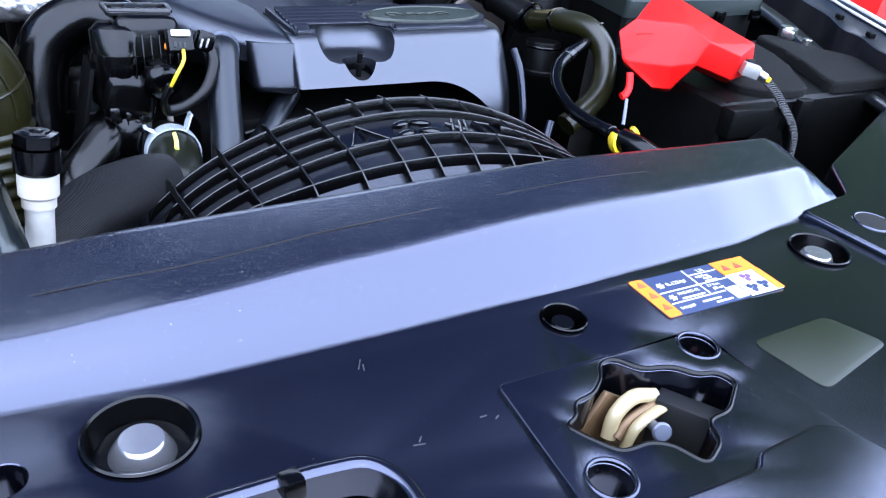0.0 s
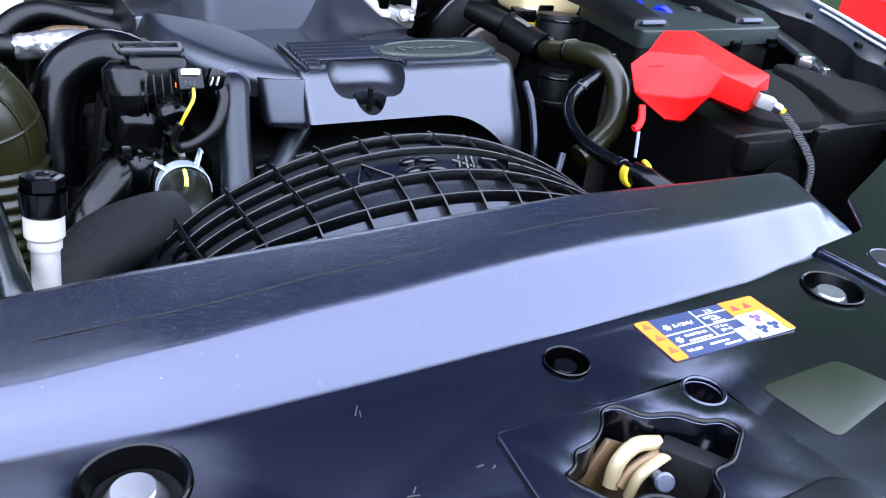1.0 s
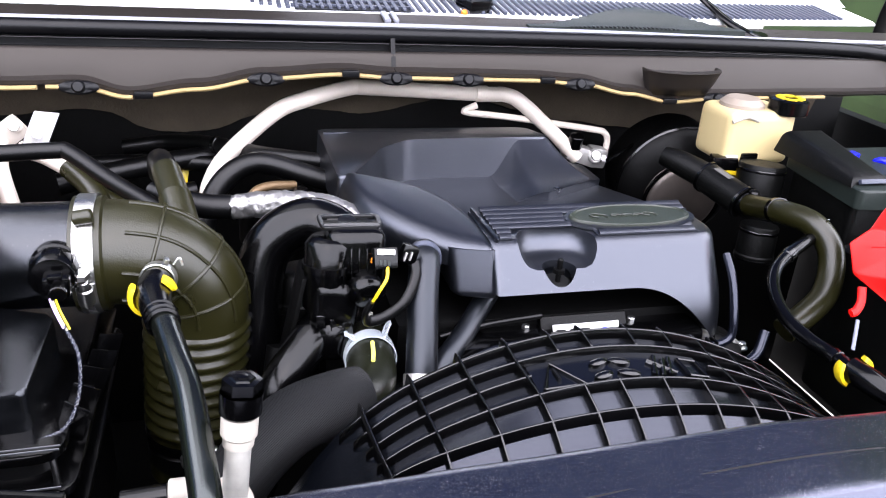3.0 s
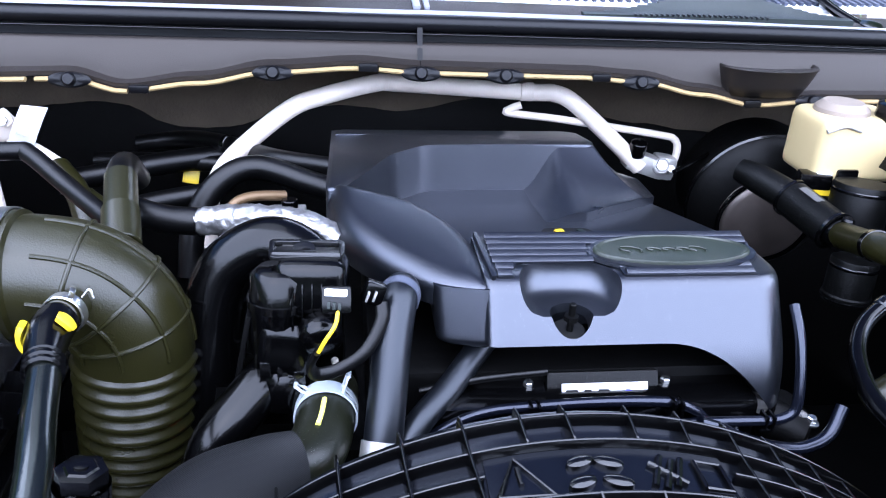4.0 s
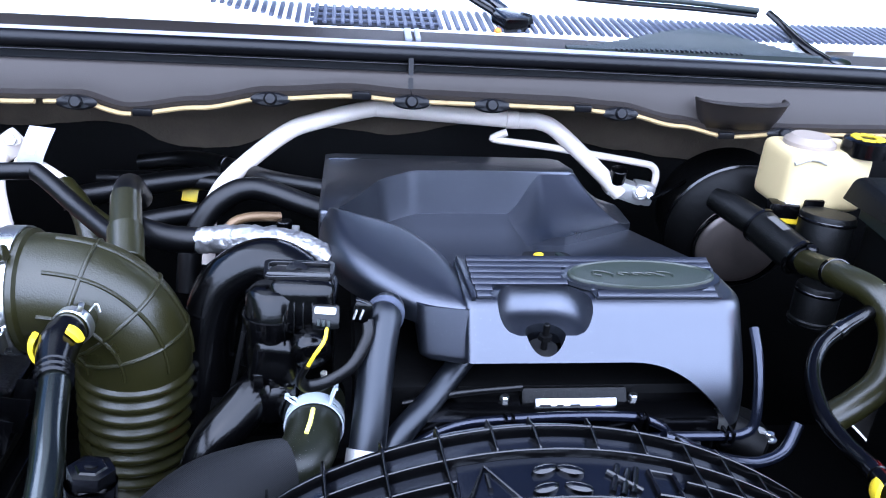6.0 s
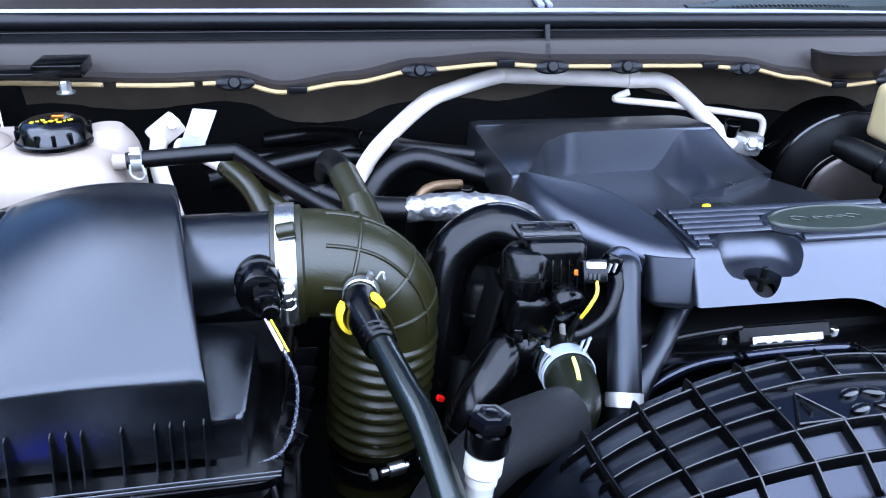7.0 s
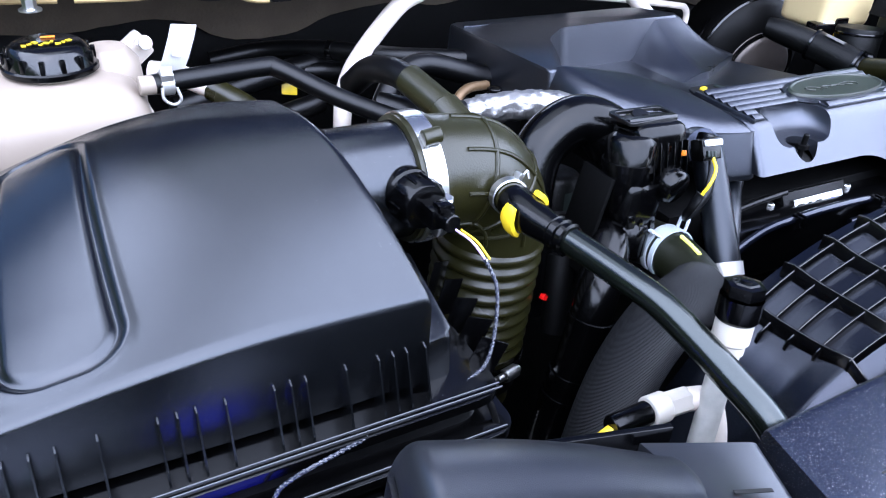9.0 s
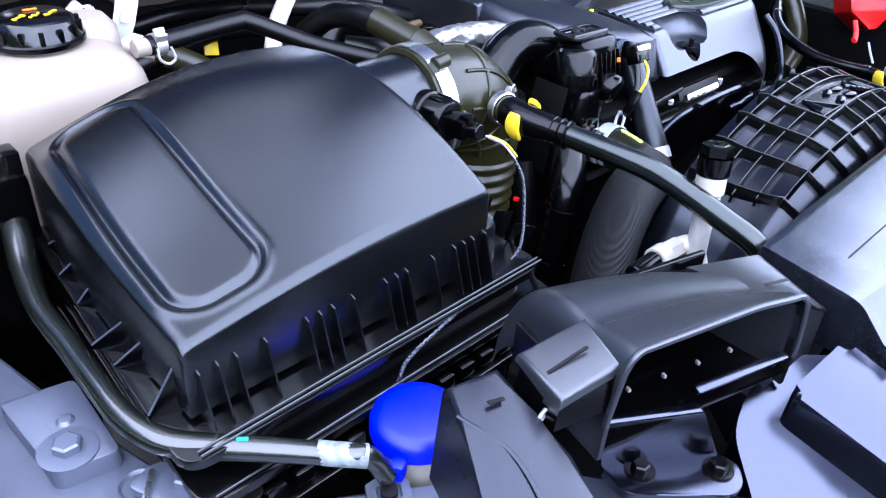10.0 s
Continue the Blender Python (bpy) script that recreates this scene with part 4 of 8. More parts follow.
# ---- engine cover ----
def engine_cover():
    t = thing("engine_cover", (0.02, 0.58, 1.03), "dark grey moulded plastic engine cover with ribs and an oval badge", "engine cover")
    # front block: rounded right corner that droops, top edge rolled over
    plan = [(-0.0500 + 0.006 * (1 - math.cos(a)), 0.008 * (1 - math.sin(a))) for a in (math.pi * k / 10 for k in range(5))]
    plan += [(-0.042 + 0.004 * k, 0.0) for k in range(53)]
    plan += [(0.170 + 0.026 * math.sin(a), 0.026 - 0.026 * math.cos(a)) for a in (math.pi * k / 24 for k in range(0, 13))]
    plan += [(0.196 - 0.0004 * k, 0.026 + 0.008 * k) for k in range(1, 8)]

    def foot(x, y):
        return 1.0765 - 0.056 * min(1.0, max(0.0, x - 0.085) / 0.096) ** 2.5 + 0.026 * step(0.012, 0.050, y) * step(0.16, 0.19, x)

    bm = bmesh.new()
    loops = []
    levels = [(-1, 0.0, 0.0)] + [(k / 14, 0.0, 0.0) for k in range(15)] + [(1.0, 0.0085 * (1 - math.cos(a)), 0.0085 * math.sin(a)) for a in (math.pi * k / 14 for k in range(1, 8))]
    for v, inset, up in levels:
        row = []
        for x, y in plan:
            low = foot(x, y)
            z = low + (1.1110 - low) * v + up if v >= 0 else 1.088
            h = 1.1195 - (z if v >= 0 else low)
            lean = 0.62 * h - 5.5 * max(0.0, h - 0.042) ** 2
            side = step(0.160, 0.196, x)
            ins = inset - 0.03 * lean * side
            px, py = x - ins * side, 0.422 - lean * (1 - 0.75 * step(0.012, 0.06, y)) + y + inset * (1 - side)
            if v < 0:
                px, py = 0.07 + (px - 0.07) * 0.65, 0.465 + (py - 0.465) * 0.65
            row.append(bm.verts.new((px, py, z)))
        back = [bm.verts.new((row[k].co.x, 0.502 if v >= 0 else 0.489, row[0].co.z)) for k in (len(row) - 1, 0)]
        loops.append(row + back)
    n = len(loops[0])
    for a, b in zip(loops, loops[1:]):
        for k in range(n):
            bm.faces.new((a[k], a[(k + 1) % n], b[(k + 1) % n], b[k]))
    for loop in (loops[0], loops[-1]):
        hub = bm.verts.new((0.07, 0.465, loop[0].co.z))
        for k in range(n):
            bm.faces.new((loop[k], loop[(k + 1) % n], hub))
    bmesh.ops.recalc_face_normals(bm, faces=bm.faces)
    # bucket-shaped pocket that breaks through the front face, with a small well in its floor
    low = rounded([(-0.0060, 0.36), (0.0430, 0.36), (0.0430, 0.436), (-0.0060, 0.436)], 0.0245, 9)
    top = rounded([(-0.0235, 0.36), (0.0580, 0.36), (0.0580, 0.455), (-0.0235, 0.455)], 0.040, 9)
    tool = bmesh.new()
    rows = []
    for k in range(15):
        h = k / 14
        w = math.sqrt(1 - (1 - min(1.0, h / 0.75)) ** 2.2) if h < 0.75 else 1.0
        rows.append([tool.verts.new((a[0] + (b[0] - a[0]) * w, a[1] + (b[1] - a[1]) * w, 1.0955 + 0.034 * h)) for a, b in zip(low, top)])
    m = len(low)
    for a, b in zip(rows, rows[1:]):
        for k in range(m):
            tool.faces.new((a[k], a[(k + 1) % m], b[(k + 1) % m], b[k]))
    tool.faces.new(rows[0]), tool.faces.new(rows[-1])
    bm = cut(bm, tool)
    well = lathe([(0, -0.018), (0.0140, -0.018), (0.0165, -0.004), (0.0185, 0.004), (0, 0.004)], (0.0170, 0.4105, 1.0975), (0, -0.12, 1), 36)
    part("front_block", cut(bm, well), COVER, t, angle=42)
    # sunken deck, rear wall and the ramp at its right end
    part("deck", prism(rounded([(-0.160, 0.58), (-0.125, 0.52), (-0.06, 0.47), (-0.05, 0.44), (0.19, 0.45), (0.226, 0.572), (0.168, 0.668), (0.155, 0.80), (-0.170, 0.80)], 0.01), 1.066, 1.084, 0.003), COVER, t)
    low = rounded([(-0.174, 0.570), (-0.152, 0.574), (-0.128, 0.616), (-0.106, 0.664), (-0.070, 0.694), (0.006, 0.698), (0.122, 0.699), (0.126, 0.802), (-0.174, 0.802)], 0.014, 6)
    top = rounded([(-0.174, 0.576), (-0.157, 0.580), (-0.134, 0.622), (-0.111, 0.671), (-0.072, 0.703), (0.006, 0.707), (0.118, 0.708), (0.118, 0.800), (-0.172, 0.800)], 0.012, 6)
    crown = [(x, y, 1.1335 - 0.16 * max(0, y - 0.712)) for x, y in top]
    part("rear_bridge", frustum(low, crown, 1.082, 1.1335, 0.0035, 3), COVER, t, angle=50)

    def reach(p, poly):
        """Signed distance from a plan point to a polygon's rim, positive inside."""
        best, inside = 9.0, False
        for (ax, ay), (bx, by) in zip(poly, poly[1:] + poly[:1]):
            ux, uy = bx - ax, by - ay
            k = max(0.0, min(1.0, ((p[0] - ax) * ux + (p[1] - ay) * uy) / (ux * ux + uy * uy + 1e-12)))
            best = min(best, math.hypot(p[0] - ax - k * ux, p[1] - ay - k * uy))
            if (ay > p[1]) != (by > p[1]) and p[0] < ax + (p[1] - ay) / (by - ay) * ux:
                inside = not inside
        return best if inside else -best

    def ramp(p, q):
        """Slope from the bridge's crest down to a sharp front edge, round on the left, falling away on the right."""
        x = 0.010 + 0.164 * p
        edge = 0.610 + 0.040 * max(0.0, x - 0.086) / 0.074
        y = edge + (0.800 - edge) * q
        left = step(0.036, 0.078, x - 0.06 * max(0, 0.66 - y))
        k = min(1.0, max(0.0, (y - edge) / (0.709 - edge)))
        h = (0.011 + 0.0370 * k ** 1.7) * left
        r = min(1.0, max(0.0, (x - 0.116) / 0.058))
        return (x - 0.3 * max(0, x - 0.12) * step(0.70, 0.80, y), y, 1.0835 + max(0.0, min(h, 0.0495 - 0.041 * (1 - (1 - r) ** 2)) - 0.2 * max(0, y - 0.712)))

    part("ramp", patch(ramp, 90, 90, 1.072), COVER, t, angle=50)
    # left leg: an upright face below the leaf-shaped lobe
    bm = bmesh.new()
    rows = []
    for k in range(13):
        h = k / 12
        z = 1.0680 + 0.0455 * h
        tuck = 0.0045 * (1 - math.sqrt(max(0.0, 1 - (1 - min(1, h / 0.12)) ** 2)))
        x0, x1 = -0.0860 - 0.004 * h, -0.0440
        y0 = 0.4060 + 0.0145 * h
        section = rounded([(x0 + tuck, 0.475), (x0 + tuck, y0 + 0.006 + tuck), (x1, y0 - 0.004 + tuck), (x1, 0.475)], 0.010, 6)
        rows.append([bm.verts.new((x, y, z)) for x, y in section])
    m = len(rows[0])
    for a, b in zip(rows, rows[1:]):
        for k in range(m):
            bm.faces.new((a[k], a[(k + 1) % m], b[(k + 1) % m], b[k]))
    bm.faces.new(rows[0]), bm.faces.new(rows[-1])
    bmesh.ops.recalc_face_normals(bm, faces=bm.faces)
    part("leg", bm, COVER, t, angle=60)
    leaf = [(-0.174, 0.590), (-0.172, 0.556), (-0.165, 0.524), (-0.147, 0.488), (-0.119, 0.455), (-0.088, 0.429), (-0.060, 0.419), (-0.047, 0.421), (-0.0445, 0.448), (-0.050, 0.487), (-0.066, 0.524), (-0.094, 0.557), (-0.130, 0.578), (-0.160, 0.592)]
    leaf = [tuple(v.to_2d()) for v in spline([(*p, 0) for p in leaf + leaf[:1]], 6)][:-1]
    mid = Vector((-0.108, 0.515))
    bm = bmesh.new()
    rings = []
    for k in range(24):
        s = 1.0 - (k / 23) ** 1.4 if k else 1.0
        row = []
        for p in leaf:
            q = mid + (Vector(p) - mid) * s
            d = max(0.0, min(1.0, reach(q, leaf) / 0.020)) if k else 0.0
            base = 1.104 + 0.006 * (p[0] + 0.17) / 0.12
            crest = 1.1275 + 0.125 * (q.y - 0.5) + 0.0030 * (1 - s * s)
            row.append(bm.verts.new((q.x, q.y, base + (crest - base) * (1 - (1 - d) ** 2.4) ** 0.5)))
        rings.append(row)
    skirt = [bm.verts.new((mid.x + (p[0] - mid.x) * 0.97, mid.y + (p[1] - mid.y) * 0.97, 1.094)) for p in leaf]
    rings.insert(0, skirt)
    n = len(leaf)
    for a, b in zip(rings, rings[1:]):
        for k in range(n):
            bm.faces.new((a[k], a[(k + 1) % n], b[(k + 1) % n], b[k]))
    bmesh.ops.remove_doubles(bm, verts=rings[-1], dist=0.0005)
    bmesh.ops.recalc_face_normals(bm, faces=bm.faces)
    part("lobe", bm, COVER, t, angle=70)
    part("rib_bed", prism(rounded([(-0.041, 0.4265), (-0.026, 0.4265), (-0.0255, 0.440), (-0.020, 0.4500), (-0.012, 0.4545), (0.046, 0.4545), (0.055, 0.450), (0.0605, 0.440), (0.061, 0.4265), (0.174, 0.4265), (0.187, 0.499), (-0.046, 0.499)], 0.003), 1.1170, 1.1211, 0.0006), COVER, t)
    for k in range(7):
        y = 0.4310 + k * 0.0104
        z = 1.1212 + 0.0030 * (y - 0.4135) / 0.09
        spans = ((-0.040, -0.028 + 0.003 * k), (0.0635 - 0.003 * k, 0.170 + 0.002 * k)) if k < 2 else ((-0.041, 0.0425 if 1 < k < 5 else 0.178 + 0.0016 * k),) + (((0.1815, 0.178 + 0.0016 * k),) if 2 < k < 5 else ())
        for x0, x1 in spans:
            if x1 - x0 > 0.002:
                part("rib", box(((x0 + x1) / 2, y, z), (x1 - x0, 0.0070, 0.0028), (24, 0, 0), 0.0008), COVER, t)
    part("rib_border", box((-0.0450, 0.463, 1.1200), (0.004, 0.076, 0.007), (2, 0, 3), 0.0015), COVER, t)

    def oval(profile, c, sy):
        bm = lathe(profile, (0, 0, 0), (0, 0, 1), 64)
        bmesh.ops.transform(bm, verts=bm.verts, matrix=Matrix.Translation(c) @ pose(0, 0, 0, 2) @ Matrix.Diagonal((1, sy, 1, 1)))
        return bm

    part("badge_bed", oval([(0.0735, 0), (0.0725, 0.0034), (0, 0.0034)], (0.112, 0.4610, 1.1212), 0.42), COVER, t)
    badge = part("badge", oval([(0.068, 0.0), (0.067, 0.0048), (0.0655, 0.0060), (0.0640, 0.0060), (0.0625, 0.0048), (0.060, 0.0046), (0, 0.0050)], (0.112, 0.4610, 1.1214), 0.365), BADGE, t, "raised olive oval badge", angle=50)
    # plain flowing strokes in relief
    for x, w, h in ((0.080, 0.016, 0.013), (0.098, 0.010, 0.007), (0.111, 0.010, 0.006), (0.123, 0.010, 0.007), (0.136, 0.013, 0.012)):
        loop = [(x + w * (0.5 * math.sin(a) + 0.25 * (math.cos(a) - 1)), 0.4595 - h * 0.4 * math.cos(a), 1.1270) for a in (0.4 + 5.2 * k / 9 for k in range(10))]
        part("badge_stroke", tube(loop, 0.0007, seg=6, res=3), BADGE, badge)
    for k in range(4):
        part("rib", box((-0.025, 0.768 + k * 0.0075, 1.1225 - 0.0015 * k), (0.285 - 0.01 * k, 0.003, 0.004), bevel=0.001), COVER, t)
    part("stud", join(cyl((0.0170, 0.4105, 1.080), (0.0170, 0.4095, 1.1055), 0.0028), lathe([(0, 0), (0.0060, 0), (0.0060, 0.004), (0.0, 0.005)], (0.0170, 0.4100, 1.0905), seg=6)), DARK, t, "dark steel mounting stud")
    part("hole", lathe([(0, 0), (0.0135, 0), (0.012, 0.0015), (0, 0.0015)], (0.0170, 0.4125, 1.0800), (0, -0.12, 1)), INK, t)
    part("deck_hole", prism(rounded([(0.026, 0.562), (0.095, 0.562), (0.080, 0.590), (0.036, 0.590)], 0.006), 1.083, 1.0866, 0), INK, t)
    part("yellow_plug", box((0.050, 0.580, 1.0872), (0.010, 0.006, 0.0045), (0, 0, 20), 0.002), YELLOW, t, "small yellow plug")
    part("pale_tab", box((0.074, 0.577, 1.0872), (0.006, 0.016, 0.003), (0, 0, 25), 0.001), GREYP, t)
    part("clip", box((-0.098, 0.640, 1.087), (0.014, 0.008, 0.006), bevel=0.002), GLOSSY, t)
    return t


engine_cover()


# ---- ribbed intake duct dome ----
DOME_ROWS = [(0.100, 1.030, 1.1), (0.130, 1.056, 1.1), (0.150, 1.077, 1.1), (0.165, 1.0925, 1.1), (0.1815, 1.1035, 1.15), (0.203, 1.1125, 1.60), (0.2235, 1.1140, 1.68), (0.2425, 1.1150, 1.72), (0.2605, 1.1190, 1.80), (0.280, 1.1160, 1.85), (0.300, 1.1080, 1.85)]


def dome_z(x, y):
    """Height of the rib tops over the plan: a crown across x whose height and bend change from front to back."""
    y = min(0.2999, max(0.1001, y))
    for (ya, za, ka), (yb, zb, kb) in zip(DOME_ROWS, DOME_ROWS[1:]):
        if y <= yb:
            k = (y - ya) / (yb - ya)
            d = x + 0.022
            return za + (zb - za) * k - (ka + (kb - ka) * k) * d * d - (3.0 * (-0.16 - x) ** 2 if x < -0.16 else 0)
    return 1.1


def ribbed_duct():
    t = thing("ribbed_duct", (-0.03, 0.2, 0.95), "glossy black ribbed plastic intake duct behind the radiator trim", "intake duct")
    part("shell", field(-0.300, 0.215, 0.100, 0.276, 84, 60, lambda x, y: dome_z(x, y) - 0.0085 - 0.010 * step(-0.20, -0.28, x), floor=lambda x, y: 0.94), DUCT, t)

    def rib(pts, name="rib"):
        bm = bmesh.new()
        rows = []
        for i, p in enumerate(pts):
            q, o = pts[min(i + 1, len(pts) - 1)], pts[max(i - 1, 0)]
            d = (Vector(q) - Vector(o)).normalized()
            s = d.cross(Vector((0, 0, 1))).normalized() * 0.0009
            top, low = Vector(p), Vector(p) - Vector((0, 0, 0.0125))
            h = Vector((0, 0, 0.0007))
            rows.append([bm.verts.new(v) for v in (low + s * 1.6, top - h + s, top + s * 0.5, top - s * 0.5, top - h - s, low - s * 1.6)])
        for a, b in zip(rows, rows[1:]):
            for k in range(6):
                bm.faces.new((a[k], a[(k + 1) % 6], b[(k + 1) % 6], b[k]))
        bm.faces.new(rows[0]), bm.faces.new(rows[-1])
        part(name, bm, DOME, t, angle=80)

    def along(y, x0, x1):
        n = max(6, int((x1 - x0) / 0.008))
        rib([(x0 + (x1 - x0) * k / n, y, dome_z(x0 + (x1 - x0) * k / n, y)) for k in range(n + 1)])

    # five long ribs, the middle one broken by the symbol panel
    along(0.2605, -0.214, 0.198)
    along(0.2425, -0.206, 0.190)
    along(0.2235, -0.200, -0.082)
    along(0.2235, 0.062, 0.180)
    along(0.2030, -0.196, 0.168)
    along(0.1815, -0.192, 0.160)
    # cross ribs, leaning a little towards the back
    for x in (-0.190, -0.154, -0.1175, -0.0815, -0.0484, -0.0213, 0.0117, 0.0446, 0.077, 0.1065, 0.136, 0.163):
        lean = -0.09 if x < -0.1 else (-0.10 if x < 0 else -0.03)
        spans = ((0.158, 0.203), (0.2425, 0.270)) if -0.07 < x < 0.055 else ((0.158, 0.270),)
        for a, b in spans:
            rib([(x + lean * (a + (b - a) * j / 14 - 0.1815), a + (b - a) * j / 14, dome_z(x, a + (b - a) * j / 14) + 0.0004) for j in range(15)])
    # raised symbols on the smooth panel
    part("symbol_panel", field(-0.080, 0.060, 0.2045, 0.2410, 28, 10, lambda x, y: dome_z(x, y) - 0.0062, floor=lambda x, y: dome_z(x, y) - 0.010), DUCT, t, "smooth panel with moulded symbols")
    s = lambda x, y, h=0.0: (x, y, dome_z(x, y) - 0.0048 + h)
    tri = [(-0.076, 0.210), (-0.046, 0.207), (-0.064, 0.236)]
    part("moulded_triangle", join(tube([s(*tri[0]), s(*tri[1]), s(*tri[2]), s(*tri[0])], 0.0017, res=1, seg=8), tube([s(-0.063, 0.229), s(-0.0625, 0.217)], 0.0016, res=2, seg=8)), DOME, t)
    for k, (cx, cy, a) in enumerate(((-0.028, 0.229, 20), (-0.012, 0.228, 160), (-0.030, 0.214, 200), (-0.010, 0.214, 340))):
        bm = lathe([(0, 0.0030), (0.6, 0.0026), (0.95, 0.0012), (1.0, -0.002)], (0, 0, 0), seg=20)
        bmesh.ops.transform(bm, verts=bm.verts, matrix=Matrix.Translation(s(cx, cy)) @ pose(0, 0, 0, 0, 0, a) @ Matrix.Diagonal((0.0088, 0.0044, 1, 1)))
        part("moulded_blade", bm, DOME, t)
    for k, (xa, ya, xb, yb) in enumerate(((0.010, 0.211, 0.020, 0.234), (0.016, 0.209, 0.026, 0.231), (0.023, 0.211, 0.032, 0.233), (0.011, 0.228, 0.030, 0.214))):
        part("moulded_bar", tube([s(xa, ya), s(xb, yb)], 0.0020, res=3, seg=8), DOME, t)
    part("moulded_square", tube([s(0.040, 0.212), s(0.056, 0.212), s(0.056, 0.232), s(0.040, 0.232), s(0.040, 0.212)], 0.0018, res=1, seg=8), DOME, t)
    return t


ribbed_duct()


# ---- engine block below the cover ----
def engine_block():
    t = thing("engine_block", (0.02, 0.55, 0.62), "dark engine block and cylinder head", "engine")
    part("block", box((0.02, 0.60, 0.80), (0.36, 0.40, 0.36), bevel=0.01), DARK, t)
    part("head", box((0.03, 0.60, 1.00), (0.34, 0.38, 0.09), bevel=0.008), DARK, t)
    part("manifold", box((0.04, 0.40, 1.005), (0.26, 0.05, 0.06), bevel=0.008), DOME, t)
    part("ecu_plate", box((0.047, 0.402, 1.030), (0.092, 0.012, 0.030), (-30, 0, 0), 0.002), CASE, t)
    part("flange", box((0.12, 0.43, 0.97), (0.2, 0.03, 0.03), bevel=0.004), DARK, t)
    return t


engine_block()


def id_label():
    t = thing("id_label", (0.047, 0.402, 1.02), "white printed label with a blue dot on the engine", "label")
    part("paper", box((0.047, 0.3935, 1.0345), (0.070, 0.0009, 0.013), (-30, 0, 0), 0), PAPER, t)
    for k, w in enumerate((0.010, 0.006, 0.009)):
        part("print_bar", box((0.020 + k * 0.013, 0.3929, 1.0343), (w, 0.0008, 0.0042), (-30, 0, 0), 0), INK, t)
    part("dot", lathe([(0, 0), (0.0025, 0), (0.0025, 0.0008), (0, 0.0008)], (0.066, 0.3930, 1.0343), (0, -0.5, 0.87), 14), BLUE, t)


id_label()

for x in (-0.0132, 0.0998):
    bolt((x, 0.4034, 1.0300), 0.0042, h=0.008)


def pipe(name, pts, r, material, label, category="pipe", group="", **kw):
    return solo(name, tube(pts, r, **kw), material, label, category, group)


PIPE = mat("painted steel pipe", (0.0020, 0.0024, 0.0045), 0.20, bump=0.05, scale=400, spec=0.5, tint=(0.78, 0.82, 1.0))
pipe("fuel_pipe", [(-0.115, 0.368, 0.995), (-0.094, 0.37, 1.0143), (-0.0704, 0.37, 1.0291), (-0.047, 0.37, 1.0368), (-0.0167, 0.37, 1.0394), (0.0226, 0.37, 1.0415), (0.0671, 0.37, 1.0413), (0.0946, 0.37, 1.0387), (0.1143, 0.37, 1.0295), (0.1277, 0.37, 1.0176), (0.150, 0.37, 1.010)], 0.0042, PIPE, "bent blue black steel pipe on the engine")
pipe("fuel_pipe", [(0.070, 0.368, 1.018), (0.0862, 0.365, 1.0213), (0.1226, 0.365, 1.0231), (0.172, 0.365, 1.0226), (0.186, 0.365, 1.0250), (0.1932, 0.366, 1.0318), (0.1955, 0.372, 1.050), (0.1965, 0.388, 1.082), (0.199, 0.41, 1.10)], 0.0042, PIPE, "bent blue black steel pipe beside the engine cover")
pipe("fuel_pipe", [(0.110, 0.355, 1.031), (0.1277, 0.355, 1.0243), (0.1479, 0.355, 1.0137), (0.1777, 0.355, 1.004), (0.2016, 0.355, 1.0025), (0.2236, 0.36, 1.0102), (0.236, 0.37, 1.03)], 0.0052, PIPE, "thick blue black pipe low beside the engine")
for x, z in ((-0.0167, 1.0394), (0.0946, 1.0387), (0.172, 1.0226)):
    clip = thing("pipe_clip", (x, 0.366, z - 0.006), "black plastic clip round a steel pipe", "clip", "pipe clips")
    part("jaw", join(box((x - 0.003, 0.366, z), (0.0026, 0.012, 0.012), bevel=0.001), box((x + 0.003, 0.366, z), (0.0026, 0.012, 0.012), bevel=0.001)), GLOSSY, clip)
    part("foot", box((x, 0.368, z - 0.008), (0.011, 0.010, 0.006), bevel=0.001), GLOSSY, clip)
pipe("engine_hose", [(-0.045, 0.43, 1.062), (-0.0578, 0.4182, 1.0521), (-0.078, 0.395, 1.040), (-0.1024, 0.3701, 1.0284), (-0.118, 0.352, 1.012), (-0.128, 0.34, 0.985)], 0.0105, SATIN, "black rubber hose dropping from the engine cover", "hose")
pipe("engine_hose", [(-0.10, 0.40, 1.035), (-0.05, 0.40, 1.045), (0.0, 0.40, 1.05)], 0.003, RUBBER, "thin black hose under the cover", "hose")
def throttle():
    t = thing("throttle_housing", (0.205, 0.40, 0.97), "dark throttle housing with a pale cast flange below the cover", "housing")
    part("body", join(box((0.205, 0.41, 0.985), (0.04, 0.04, 0.05), (0, 20, 0), 0.006), cyl((0.19, 0.40, 1.0), (0.22, 0.385, 0.99), 0.018, 0.003)), DARK, t)
    part("flange", join(box((0.186, 0.402, 1.010), (0.024, 0.012, 0.014), (0, 25, 0), 0.003), box((0.214, 0.388, 1.000), (0.010, 0.010, 0.022), (0, 20, 0), 0.002)), CAST, t, "pale cast flange")
    for q in ((0.222, 0.382, 1.004), (0.214, 0.381, 0.986)):
        bolt(q, 0.004, t, STEEL, h=0.006)


throttle()
